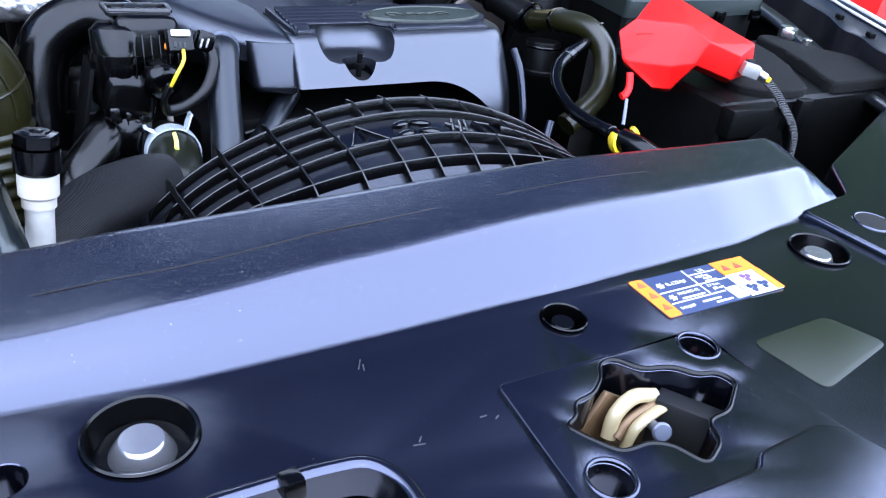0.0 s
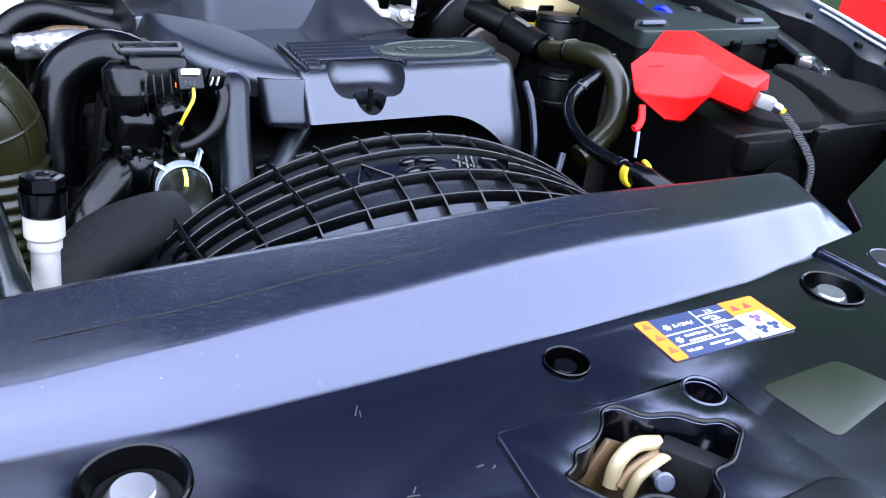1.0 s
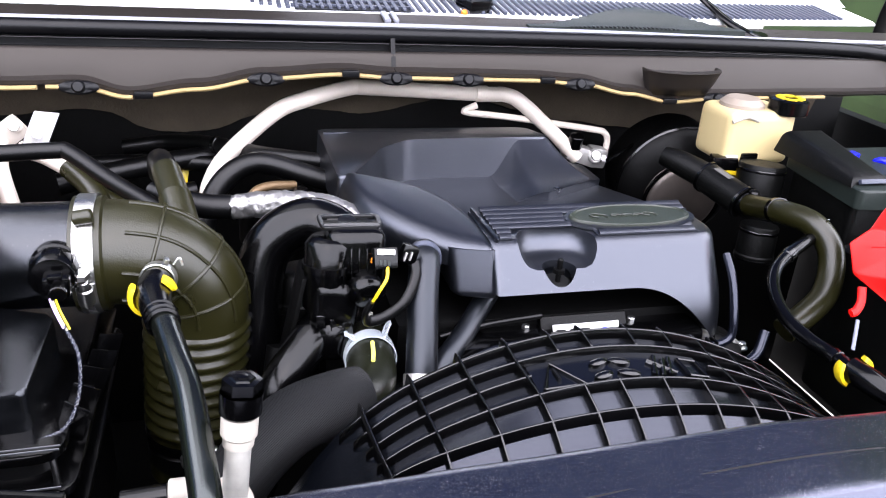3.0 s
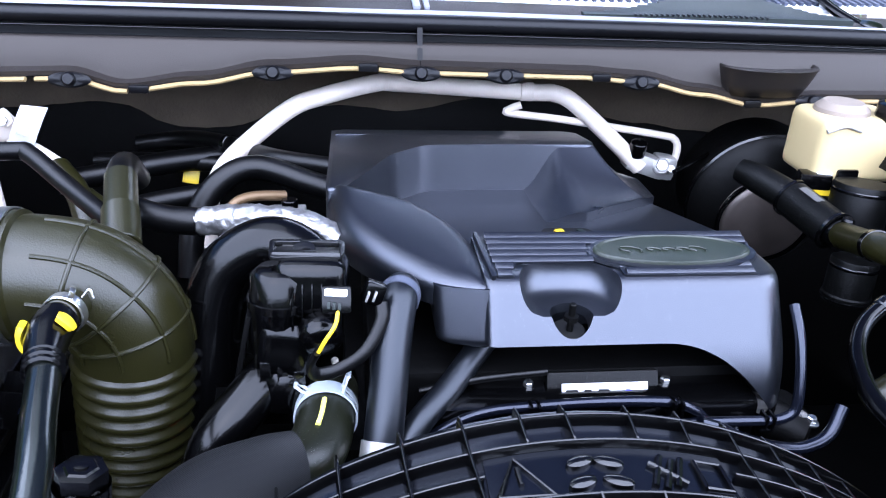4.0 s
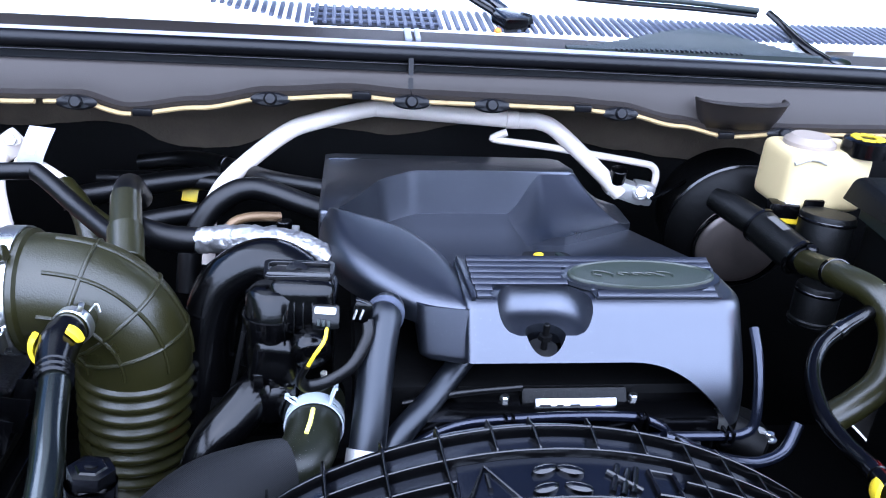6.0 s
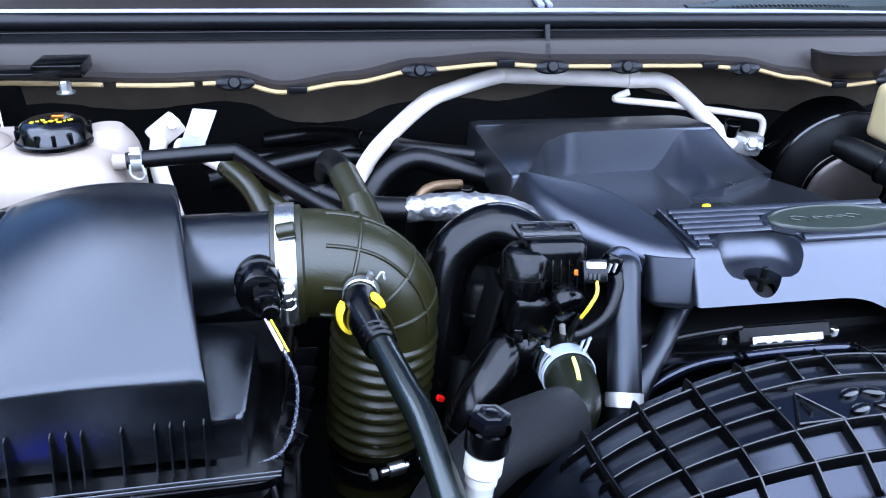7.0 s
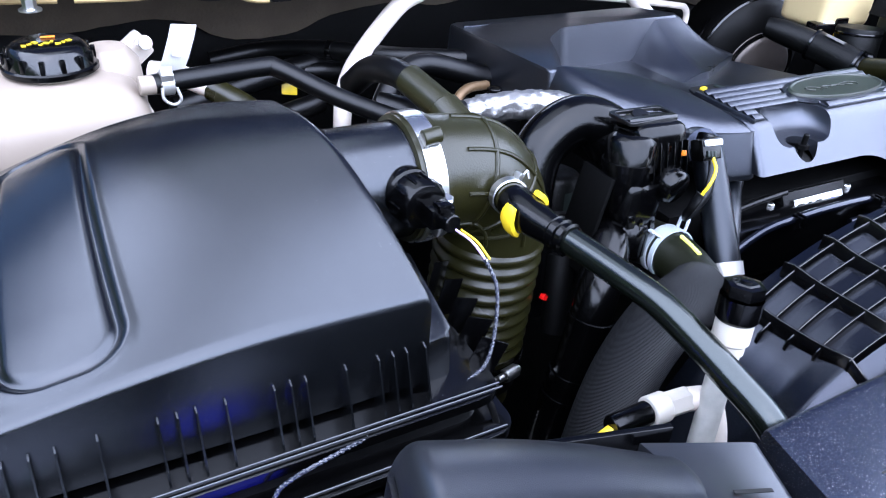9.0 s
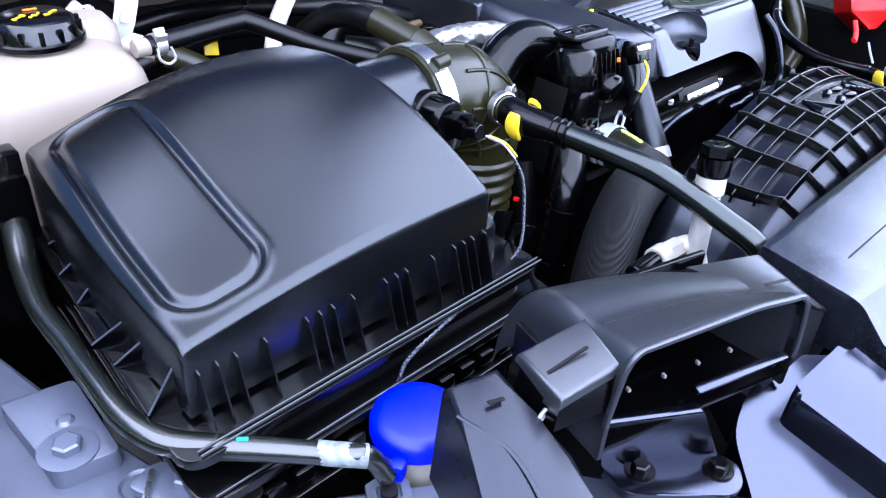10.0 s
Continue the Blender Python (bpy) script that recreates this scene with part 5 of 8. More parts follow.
# ---- air filter box ----
def lid_point(u, v):
    """Domed lid: u from the wing side to the engine side, v from front to back."""
    fall = 0.0
    for d, r in ((u, 0.035), (1 - u, 0.03), (v, 0.030), (1 - v, 0.03)):
        if d < r:
            fall += 0.0042 * (1 - math.sqrt(max(0, 1 - ((r - d) / r) ** 2)))
    front = (-0.6955 + 0.2445 * u, 0.2905 + 0.0015 * u)
    back = (-0.6810 + 0.1970 * u, 0.5470 - 0.0640 * u)
    x, y = front[0] + (back[0] - front[0]) * v, front[1] + (back[1] - front[1]) * v
    x -= 0.006 * math.sin(math.pi * v) * (1 - u)
    zf = 1.1030 + 0.0165 * math.sin(min(1, u / 0.72) * math.pi / 2) - 0.001 * step(0.72, 1, u)
    zb = 1.1170 + 0.0605 * math.sin(min(1, u / 0.92) * math.pi / 2)
    zl = 1.1030 + 0.0140 * v + 0.006 * math.sin(math.pi * v)
    zr = 1.1185 + 0.0625 * math.sin(min(1, v / 0.78) * math.pi / 2) ** 0.95 - 0.0035 * step(0.78, 1, v)
    z = zf * (1 - v) + zb * v + zl * (1 - u) + zr * u - (1.1030 * (1 - u) * (1 - v) + 1.1185 * u * (1 - v) + 1.1170 * (1 - u) * v + 1.1775 * u * v)
    z += 0.008 * step(0.25, 0.8, v) * (1 - 0.75 * step(0.82, 1.0, v)) * (1 - step(0.3, 0.9, u))
    # pressed oblong channel
    px, py = abs(u - 0.190 - 0.03 * (v - 0.5)) * 0.235 - 0.008, abs(v - 0.50) * 0.25 - 0.084
    d = math.hypot(max(px, 0), max(py, 0)) + min(0, max(px, py)) - 0.0215
    z -= 0.0026 * math.exp(-((d / 0.0030) ** 2)) - 0.0010 * math.exp(-(((d - 0.006) / 0.0030) ** 2)) - 0.0007 * step(0.0, -0.004, d)
    return (x, y, z - fall)


def air_box():
    t = thing("air_filter_box", (-0.57, 0.38, 0.80), "black plastic air filter box with a domed lid and clipped flange", "air filter box")
    part("lid", patch(lid_point, 230, 210, 1.052), LID, t, "domed grained lid with a pressed oblong outline", angle=60)
    base = part("base", prism(rounded([(-0.694, 0.272), (-0.415, 0.276), (-0.415, 0.52), (-0.68, 0.54)], 0.02), 0.84, 1.040, 0.004), PLASTIC, t)
    part("flange", prism(rounded([(-0.716, 0.262), (-0.405, 0.268), (-0.405, 0.53), (-0.690, 0.56)], 0.02), 1.040, 1.047, 0.0014), DOME, t)
    part("flange", prism(rounded([(-0.714, 0.250), (-0.398, 0.256), (-0.398, 0.53), (-0.690, 0.56)], 0.02), 1.016, 1.023, 0.0014), DOME, t)
    part("flange", prism(rounded([(-0.710, 0.242), (-0.395, 0.248), (-0.395, 0.53), (-0.690, 0.56)], 0.02), 0.990, 0.996, 0.0014), DOME, t)
    for x in (-0.688, -0.676, -0.664, -0.644, -0.614, -0.604, -0.594, -0.578, -0.5507, -0.541, -0.532, -0.5075, -0.4866, -0.477, -0.468, -0.4555):
        y = 0.2905 + 0.006 * (x + 0.6955)
        part("rib", frustum([(x - 0.0007, y - 0.016), (x + 0.0007, y - 0.016), (x + 0.0007, y + 0.002), (x - 0.0007, y + 0.002)], [(x - 0.0005, y - 0.004, 1.084), (x + 0.0005, y - 0.004, 1.084), (x + 0.0006, y + 0.002, 1.086), (x - 0.0006, y + 0.002, 1.086)], 1.0465, 1.085, 0), LID, t)
    for x0, y0, x1, y1, z in ((-0.686, 0.524, -0.6855, 0.477, 1.0785), (-0.6957, 0.480, -0.689, 0.452, 1.0745), (-0.6993, 0.440, -0.691, 0.420, 1.0760), (-0.7103, 0.3917, -0.6935, 0.3620, 1.0790), (-0.7076, 0.3649, -0.6945, 0.3352, 1.0815), (-0.7117, 0.3113, -0.6960, 0.3030, 1.0850)):
        d = Vector((-(y1 - y0), x1 - x0)).normalized() * 0.00035
        web = [(x0 + d.x, y0 + d.y), (x0 - d.x, y0 - d.y), (x1 + 0.006 - d.x, y1 - d.y), (x1 + 0.006 + d.x, y1 + d.y)]
        part("gusset", frustum(web, [(x0 + d.x, y0 + d.y, 1.049), (x0 - d.x, y0 - d.y, 1.049), (x1 + 0.006 - d.x, y1 - d.y, z + 0.006), (x1 + 0.006 + d.x, y1 + d.y, z + 0.006)], 1.046, 1.08, 0), GLOSSY, t)
        # glint along the black gusset's edge, drawn as a pale tube
        part("gusset_glint", tube([(x0, y0, 1.0494), (x1 + 0.006, y1, z + 0.0064)], 0.0007, seg=6), RAIL, t)
    for y, z in ((0.2645, 1.0490), (0.2685, 1.0490), (0.2535, 1.0250)):
        part("rim_bead", tube([(-0.704, y, z), (-0.56, y + 0.0035, z), (-0.407, y + 0.0065, z)], 0.0008, seg=8), SCOOP, t)
    for k in range(14):
        x = -0.69 + k * 0.0205
        part("slot", box((x, 0.2475 + 0.020 * (x + 0.706), 1.006), (0.013, 0.006, 0.011), bevel=0.001), DOME, t)
    for k in range(5):
        part("web", box((-0.402 + 0.003 * k, 0.30 + 0.024 * k, 1.050), (0.020, 0.0012, 0.030), (0, 20, 12 * k - 20), 0.0003), DOME, t)
    low = rounded([(-0.462, 0.2945), (-0.4295, 0.2975), (-0.4225, 0.385), (-0.470, 0.400)], 0.006, 4)
    part("shoulder", frustum(low, [(-0.446 + (x + 0.446) * 0.97, 0.345 + (y - 0.345) * 0.97, 1.0790 + 0.16 * (y - 0.297)) for x, y in low], 1.046, 1.08, 0.004, 3), LID, t, angle=50)
    part("outlet", lathe([(0.043, 0), (0.044, 0.004), (0.044, 0.078), (0.047, 0.081), (0.047, 0.088)], (-0.481, 0.435, 1.122), (1, 0, 0.0), 44), LID, t, "round outlet pipe")
    ax = Vector((0.06, -1, 0.05)).normalized()
    c = Vector((-0.419, 0.402, 1.131))
    s = part("sensor_housing", lathe([(0.019, 0), (0.019, 0.010), (0.0175, 0.012), (0.0175, 0.030), (0.0155, 0.033), (0.010, 0.034), (0, 0.034)], c, ax, 32), GLOSSY, t, "round black airflow sensor")
    part("sensor_plug", join(box(c + ax * 0.040 + Vector((0.004, 0, -0.002)), (0.019, 0.018, 0.016), (0, 0, 4), 0.003), box(c + ax * 0.046 + Vector((0.004, 0, 0.006)), (0.010, 0.010, 0.006), (0, 0, 4), 0.0015), cyl(c + ax * 0.046 + Vector((0.005, 0, -0.003)), c + ax * 0.058 + Vector((0.006, 0, -0.003)), 0.0065)), GLOSSY, s)
    for k in range(10):
        a = 2 * math.pi * k / 10
        e, f, _ = axes(ax)
        part("grip", box(c + ax * 0.021 + (e * math.cos(a) + f * math.sin(a)) * 0.0176, (0.0022, 0.014, 0.0022), (0, 0, 4), 0.0006), GLOSSY, s)
    return t


air_box()

for k, (c, m, lb) in enumerate((((0, 0, 0), WHITE, "white"), ((0.002, 0, 0.001), YELLOW, "yellow"), ((-0.002, 0, 0.002), mat("violet wire", (0.45, 0.3, 0.6), 0.5), "violet"))):
    o = Vector(c)
    pipe("sensor_wire", [Vector((-0.411, 0.335, 1.131)) + o, Vector((-0.406, 0.322, 1.128)) + o, Vector((-0.400, 0.314, 1.118)) + o], 0.0008, m, f"short {lb} wire at the airflow sensor plug", "wire", "sensor wires", seg=8)
def twisted(name, pts, r, turns, label):
    """Two strands wound round one another along a path."""
    t = thing(name, pts[len(pts) // 2], label, "cable")
    line = spline(pts, 14)
    for ph in (0.0, math.pi):
        wound = []
        for i, p in enumerate(line):
            d = (line[min(i + 1, len(line) - 1)] - line[max(i - 1, 0)]).normalized()
            e, f, _ = axes(d)
            w = ph + turns * 2 * math.pi * i / len(line)
            wound.append(p + (e * math.cos(w) + f * math.sin(w)) * r * 0.8)
        part("strand", tube(wound, r, seg=8, res=1), CABLE, t)


CABLE = mat("speckled cable tape", (0.014, 0.017, 0.030), 0.26, bump=0.8, scale=700, dust=0.9, spec=1.0, vary=0.9, vscale=500)
twisted("taped_cable", [(-0.402, 0.316, 1.121), (-0.394, 0.309, 1.100), (-0.396, 0.302, 1.072), (-0.405, 0.294, 1.052), (-0.420, 0.289, 1.046), (-0.450, 0.280, 1.0455), (-0.489, 0.271, 1.0455), (-0.525, 0.263, 1.0455), (-0.553, 0.257, 1.044), (-0.563, 0.257, 1.034), (-0.568, 0.260, 1.00)], 0.00095, 44, "dark taped sensor cable draped over the filter box")
pipe("taped_cable", [(-0.424, 0.288, 1.045), (-0.414, 0.276, 1.038), (-0.409, 0.262, 1.012)], 0.0024, RUBBER, "short black cable branch", "cable")


# ---- intake bellows hose ----
def intake_hose():
    t = thing("intake_hose", (-0.33, 0.44, 0.9), "olive rubber intake elbow with a bellows and raised ribs", "intake hose")
    R = 0.0445
    path = [(-0.405, 0.435, 1.122), (-0.375, 0.435, 1.122), (-0.345, 0.435, 1.115), (-0.325, 0.436, 1.095), (-0.318, 0.437, 1.075), (-0.318, 0.438, 1.055)]
    part("elbow", tube(path, R, seg=40, res=8), OLIVE, t)
    prof = [(R * 0.98, 0.0)]
    for k in range(9):
        h = 0.004 + k * 0.0128
        prof += [(R * 0.975, h), (R * 0.985, h + 0.0028), (R * 1.045, h + 0.0055), (R * 1.065, h + 0.0078), (R * 1.045, h + 0.0100), (R * 0.985, h + 0.0120)]
    prof += [(R * 0.95, 0.128), (R * 0.95, 0.175)]
    part("bellows", lathe(prof, (-0.318, 0.438, 1.062), (-0.07, 0, -1), 48), OLIVE, t, "ribbed olive bellows", angle=80)
    line = spline(path, 8)

    def loop(i, a0, a1, rr=0.0017):
        d = (line[i + 1] - line[i - 1]).normalized()
        s = Vector((0, 1, 0))
        u = d.cross(s)
        pts = [line[i] + (s * math.cos(a) + u * math.sin(a)) * (R + 0.0004) for a in [a0 + (a1 - a0) * k / 20 for k in range(21)]]
        return tube(pts, rr, seg=8, res=1)

    for i in (14, 22, 30):
        part("raised_rib", loop(i, math.pi * 0.15, math.pi * 1.35), OLIVE, t)
    for a in (1.55, 2.35, 3.1, 3.8):
        pts = []
        for i in range(9, 37):
            d = (line[i + 1] - line[i - 1]).normalized()
            s = Vector((0, 1, 0))
            u = d.cross(s)
            pts.append(line[i] + (s * math.cos(a) + u * math.sin(a)) * (R + 0.0004))
        part("raised_rib", tube(pts, 0.0017, seg=8, res=1), OLIVE, t)
    part("cuff", lathe([(R, 0), (R + 0.004, 0.001), (R + 0.004, 0.006), (R + 0.002, 0.007), (R + 0.002, 0.018), (R + 0.004, 0.019), (R + 0.004, 0.024), (R, 0.026)], (-0.410, 0.435, 1.122), (1, 0, 0), 40), OLIVE, t)
    part("lug", join(cyl((-0.404, 0.405, 1.166), (-0.390, 0.405, 1.168), 0.006), box((-0.397, 0.42, 1.166), (0.010, 0.03, 0.004), (8, 0, 0), 0.0015)), OLIVE, t)
    part("nipple", join(cyl((-0.327, 0.470, 1.128), (-0.3345, 0.505, 1.143), 0.0150), cyl((-0.333, 0.500, 1.141), (-0.3445, 0.552, 1.153), 0.0135)), OLIVE, t)
    part("nipple", cyl((-0.340, 0.400, 1.120), (-0.344, 0.375, 1.122), 0.012), OLIVE, t)
    part("lower_cuff", lathe([(R * 0.95, 0), (R * 1.02, 0.002), (R * 1.02, 0.02), (R * 0.95, 0.022)], (-0.327, 0.438, 0.905), (0, 0, 1), 36), RUBBER, t, "black lower cuff")
    return t


intake_hose()


def hose_clamp(c, axis, r, w=0.011, screw=(0, -1, 0), label="steel worm-drive hose clamp", band=None):
    t = thing("hose_clamp", c, label, "hose clamp", "hose clamps")
    part("band", lathe([(r, -w / 2), (r + 0.0012, -w / 2), (r + 0.0012, w / 2), (r, w / 2)], c, axis, 48), band or STEEL, t)
    a, out = Vector(axis).normalized(), Vector(screw).normalized()
    d = a.cross(out)
    p = Vector(c) + out * (r + 0.0045)
    part("housing", lathe([(0.0052, -0.009), (0.0064, -0.008), (0.0064, 0.006), (0.0052, 0.007)], p, d, 20), STEEL, t, "rounded screw housing")
    part("screw", join(cyl(p - d * 0.016, p + d * 0.011, 0.0036), lathe([(0.0060, 0), (0.0060, 0.005), (0.0045, 0.0062), (0, 0.0062)], p - d * 0.020, -d, 6)), STEEL, t)
    for k in range(6):
        q = Vector(c) + (out * math.cos(0.30 + 0.10 * k) + d * math.sin(0.30 + 0.10 * k)) * (r + 0.0013)
        part("slot", cyl(q - a * w * 0.22, q + a * w * 0.22, 0.0007, 0, 8), INK, t)


hose_clamp((-0.398, 0.435, 1.122), (1, 0, 0), 0.049, 0.015, Vector((0, -0.93, -0.25)).normalized())
hose_clamp((-0.326, 0.438, 0.935), (0, 0, 1), 0.046, 0.010, Vector((0.25, -0.97, 0)).normalized(), "worm-drive clamp with a dark band on the bellows", GLOSSY)


def collar(name, c, axis, r, label):
    """A broad curved grip and a smaller tab on a ring."""
    s, u, d = axes(axis)
    bm = bmesh.new()
    for aim, span, w in ((Vector((-1, 0, -0.25)), 1.7, 0.013), (Vector((1, 0, 0.8)), 0.8, 0.010)):
        mid = math.atan2(aim.dot(u), aim.dot(s))
        n, rows = 14, []
        for k in range(n + 1):
            a = mid + span * (k / n - 0.5)
            o = s * math.cos(a) + u * math.sin(a)
            h = w * (1 - 0.35 * abs(2 * k / n - 1) ** 3) / 2
            rows.append([bm.verts.new(Vector(c) + o * q + d * e) for q, e in ((r, -h), (r + 0.003, -h), (r + 0.0042, -h * 0.5), (r + 0.0042, h * 0.5), (r + 0.003, h), (r, h))])
        for p, q in zip(rows, rows[1:]):
            for k in range(6):
                bm.faces.new((p[k], p[(k + 1) % 6], q[(k + 1) % 6], q[k]))
        bm.faces.new(rows[0]), bm.faces.new(rows[-1])
    bmesh.ops.recalc_face_normals(bm, faces=bm.faces)
    return solo(name, bm, YELLOW, label, "collar", "yellow collars")


BREATHER = mat("green black hose rubber", (0.0020, 0.0026, 0.0018), 0.20, bump=0.08, scale=500, spec=0.6, tint=(0.90, 0.98, 0.98))


def breather():
    t = thing("breather_hose", (-0.32, 0.25, 1.08), "black plastic breather hose from the intake elbow", "hose")
    part("quick_connector", tube([(-0.344, 0.372, 1.122), (-0.345, 0.355, 1.121), (-0.340, 0.330, 1.120), (-0.335, 0.315, 1.119)], 0.013, radii=[0.0135, 0.014, 0.0115, 0.0105]), GLOSSY, t)
    for k in range(3):
        a = Vector((-0.3385, 0.326, 1.1196)) + Vector((0.0015, -0.006, -0.0003)) * k
        part("barb_ring", lathe([(0.0105, -0.001), (0.0125, 0), (0.0105, 0.001)], a, (0.2, -1, 0), 20), GLOSSY, t)
    part("hose", tube([(-0.336, 0.320, 1.119), (-0.325, 0.272, 1.115), (-0.316, 0.235, 1.109), (-0.308, 0.180, 1.092), (-0.304, 0.150, 1.080), (-0.300, 0.125, 1.055)], 0.0098), BREATHER, t)
    part("nipple_band", lathe([(0.0132, -0.004), (0.0144, -0.0035), (0.0144, 0.0035), (0.0132, 0.004)], (-0.3428, 0.381, 1.1215), (-0.16, -1, 0.05), 28), STEEL, t, "steel band on the nipple")
    part("nipple_ear", join(box((-0.336, 0.381, 1.1365), (0.004, 0.007, 0.006), (0, 20, 8), 0.001), tube([(-0.331, 0.384, 1.132), (-0.326, 0.385, 1.137), (-0.324, 0.384, 1.131)], 0.0010, seg=8)), STEEL, t, "pinched steel ear")


breather()
collar("collar", (-0.345, 0.354, 1.121), (0.05, -1, 0), 0.0145, "bright yellow plastic locking collar on the breather hose")


# ---- air conditioning service port ----
PORTPIPE = mat("stained aluminium", (0.46, 0.45, 0.41), 0.42, metal=0.25, bump=0.5, scale=120, vary=0.5, vscale=70)


def service_port():
    t = thing("service_port", (-0.285, 0.2, 1.0), "air conditioning service port with a black hexagon cap", "service port")
    d = Vector((0.10, 0.10, 1)).normalized()
    b = Vector((-0.2815, 0.211, 1.136))
    part("cap", join(lathe([(0.0, 0), (0.0075, 0), (0.0085, -0.001), (0.0125, -0.0015), (0.0125, -0.009), (0.0115, -0.010)], b, d, 6), lathe([(0.0135, -0.010), (0.0135, -0.024), (0.012, -0.026), (0, -0.026)], b, d, 30),
                     lathe([(0, 0.0012), (0.0035, 0.0008), (0.0035, 0)], b, d, 16)), GLOSSY, t, "black hexagon dust cap", angle=25)
    part("neck", lathe([(0.0115, -0.026), (0.0118, -0.028), (0.0118, -0.040), (0.0100, -0.042), (0.0100, -0.048), (0, -0.048)], b, d, 28), WHITE, t, "white plastic collar")
    part("pipe", tube([b - d * 0.047, b - d * 0.075, b - d * 0.105, b - d * 0.14], 0.0085), PORTPIPE, t, "pale aluminium pipe")
    v = part("valve", join(cyl((-0.30, 0.214, 1.046), (-0.318, 0.215, 1.046), 0.009, seg=6), cyl((-0.318, 0.215, 1.046), (-0.332, 0.215, 1.046), 0.0102)), WHITE, t, "white valve body")
    part("plug", cyl((-0.332, 0.215, 1.046), (-0.362, 0.214, 1.045), 0.008), GLOSSY, v)
    part("wires", tube([(-0.362, 0.214, 1.045), (-0.376, 0.212, 1.040), (-0.384, 0.208, 1.03)], 0.003, flat=0.5), YELLOW, v)
    part("pipe", tube([(-0.30, 0.214, 1.046), (-0.288, 0.208, 1.046), (-0.284, 0.20, 1.03), (-0.285, 0.19, 1.0)], 0.008), ALU, t)


service_port()


# ---- charge pipe with spring clamp and sleeve ----
def charge_pipe():
    t = thing("charge_pipe", (-0.18, 0.34, 0.98), "olive rubber charge pipe running into a woven sleeve", "hose")
    part("pipe", tube([(-0.168, 0.415, 1.026), (-0.170, 0.392, 1.033), (-0.1715, 0.374, 1.0355), (-0.174, 0.348, 1.0345), (-0.184, 0.324, 1.034), (-0.206, 0.309, 1.036)], 0.0215, seg=28), DEEP, t)
    part("stripe", tube([(-0.1715, 0.3640, 1.0575), (-0.1730, 0.3500, 1.0568), (-0.1755, 0.3370, 1.0560)], 0.0018, seg=8), mat("yellow chalk mark", (0.75, 0.75, 0.1), 0.7), t, "yellow paint mark")
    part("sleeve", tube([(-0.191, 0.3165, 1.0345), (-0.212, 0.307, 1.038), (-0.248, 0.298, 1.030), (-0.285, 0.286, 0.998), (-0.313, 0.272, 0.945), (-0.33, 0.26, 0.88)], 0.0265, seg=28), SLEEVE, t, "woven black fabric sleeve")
    part("connector", cyl((-0.168, 0.412, 1.027), (-0.167, 0.440, 1.018), 0.020), GLOSSY, t)


charge_pipe()


def spring_clamp():
    t = thing("spring_clamp", (-0.171, 0.376, 1.036), "pale blue spring hose clamp with raised tabs", "hose clamp")
    ax = Vector((-0.03, -0.97, 0.10)).normalized()
    c = Vector((-0.1710, 0.3760, 1.0352))
    e, f, _ = axes(ax)
    e = -e if e.x < 0 else e

    def band(h0, h1, a0, a1, r=0.0222):
        bm = bmesh.new()
        rows = []
        for k in range(33):
            a = radians(a0 + (a1 - a0) * k / 32)
            o = e * math.cos(a) + Vector((0, 0.1, 1)).normalized() * math.sin(a)
            rows.append([bm.verts.new(c + o * q + ax * h) for q, h in ((r, h0), (r + 0.0013, h0), (r + 0.0013, h1), (r, h1))])
        for p, q in zip(rows, rows[1:]):
            for k in range(4):
                bm.faces.new((p[k], p[(k + 1) % 4], q[(k + 1) % 4], q[k]))
        bm.faces.new(rows[0]), bm.faces.new(rows[-1])
        return bm

    part("band", band(-0.0075, -0.0015, -40, 220), CLAMPBLUE, t)
    part("band", band(0.0025, 0.0075, -40, 220), CLAMPBLUE, t)
    part("bridge", band(-0.0070, 0.0070, 52, 128), CLAMPBLUE, t)
    for a, w, h in ((58, 0.010, 0.0135), (126, 0.008, 0.0090)):
        o = e * math.cos(radians(a)) + Vector((0, 0.1, 1)).normalized() * math.sin(radians(a))
        side = ax.cross(o)
        p = c + o * 0.0230
        for d in (-1, 1):
            part("tab", tube([p + ax * (d * w * 0.45), p + o * h * 0.6 + ax * (d * w * 0.45) + side * 0.002, p + o * h + ax * (d * w * 0.25) + side * 0.003], 0.0016, seg=8, res=3, flat=0.7), CLAMPBLUE, t)
        part("tab", tube([p + o * h + ax * w * 0.4 + side * 0.003, p + o * h - ax * w * 0.4 + side * 0.003], 0.0018, seg=8, res=2), CLAMPBLUE, t)
    part("post", cyl((-0.1635, 0.4139, 1.046), (-0.1650, 0.4139, 1.058), 0.0028), WHITE, t)


spring_clamp()


def upright_pipe():
    t = thing("upright_pipe", (-0.13, 0.37, 1.0), "satin black steel pipe with two pale end rings", "pipe")
    part("pipe", tube([(-0.113, 0.438, 1.100), (-0.114, 0.424, 1.111), (-0.1175, 0.408, 1.110), (-0.1225, 0.388, 1.088), (-0.1265, 0.366, 1.058), (-0.1310, 0.344, 1.028), (-0.135, 0.332, 1.005)], 0.0142, seg=28), SATIN, t)
    part("ring", lathe([(0.0143, -0.004), (0.0157, -0.004), (0.0157, 0.004), (0.0143, 0.004)], (-0.1160, 0.4150, 1.1115), (-0.2, -0.9, -0.05), 30), RAIL, t, "grey steel ring")
    part("ring", lathe([(0.0143, -0.006), (0.0157, -0.006), (0.0157, 0.006), (0.0143, 0.006)], (-0.1312, 0.343, 1.0265), (-0.13, -0.58, -0.8), 30), CAST, t, "pale grey ring")


upright_pipe()


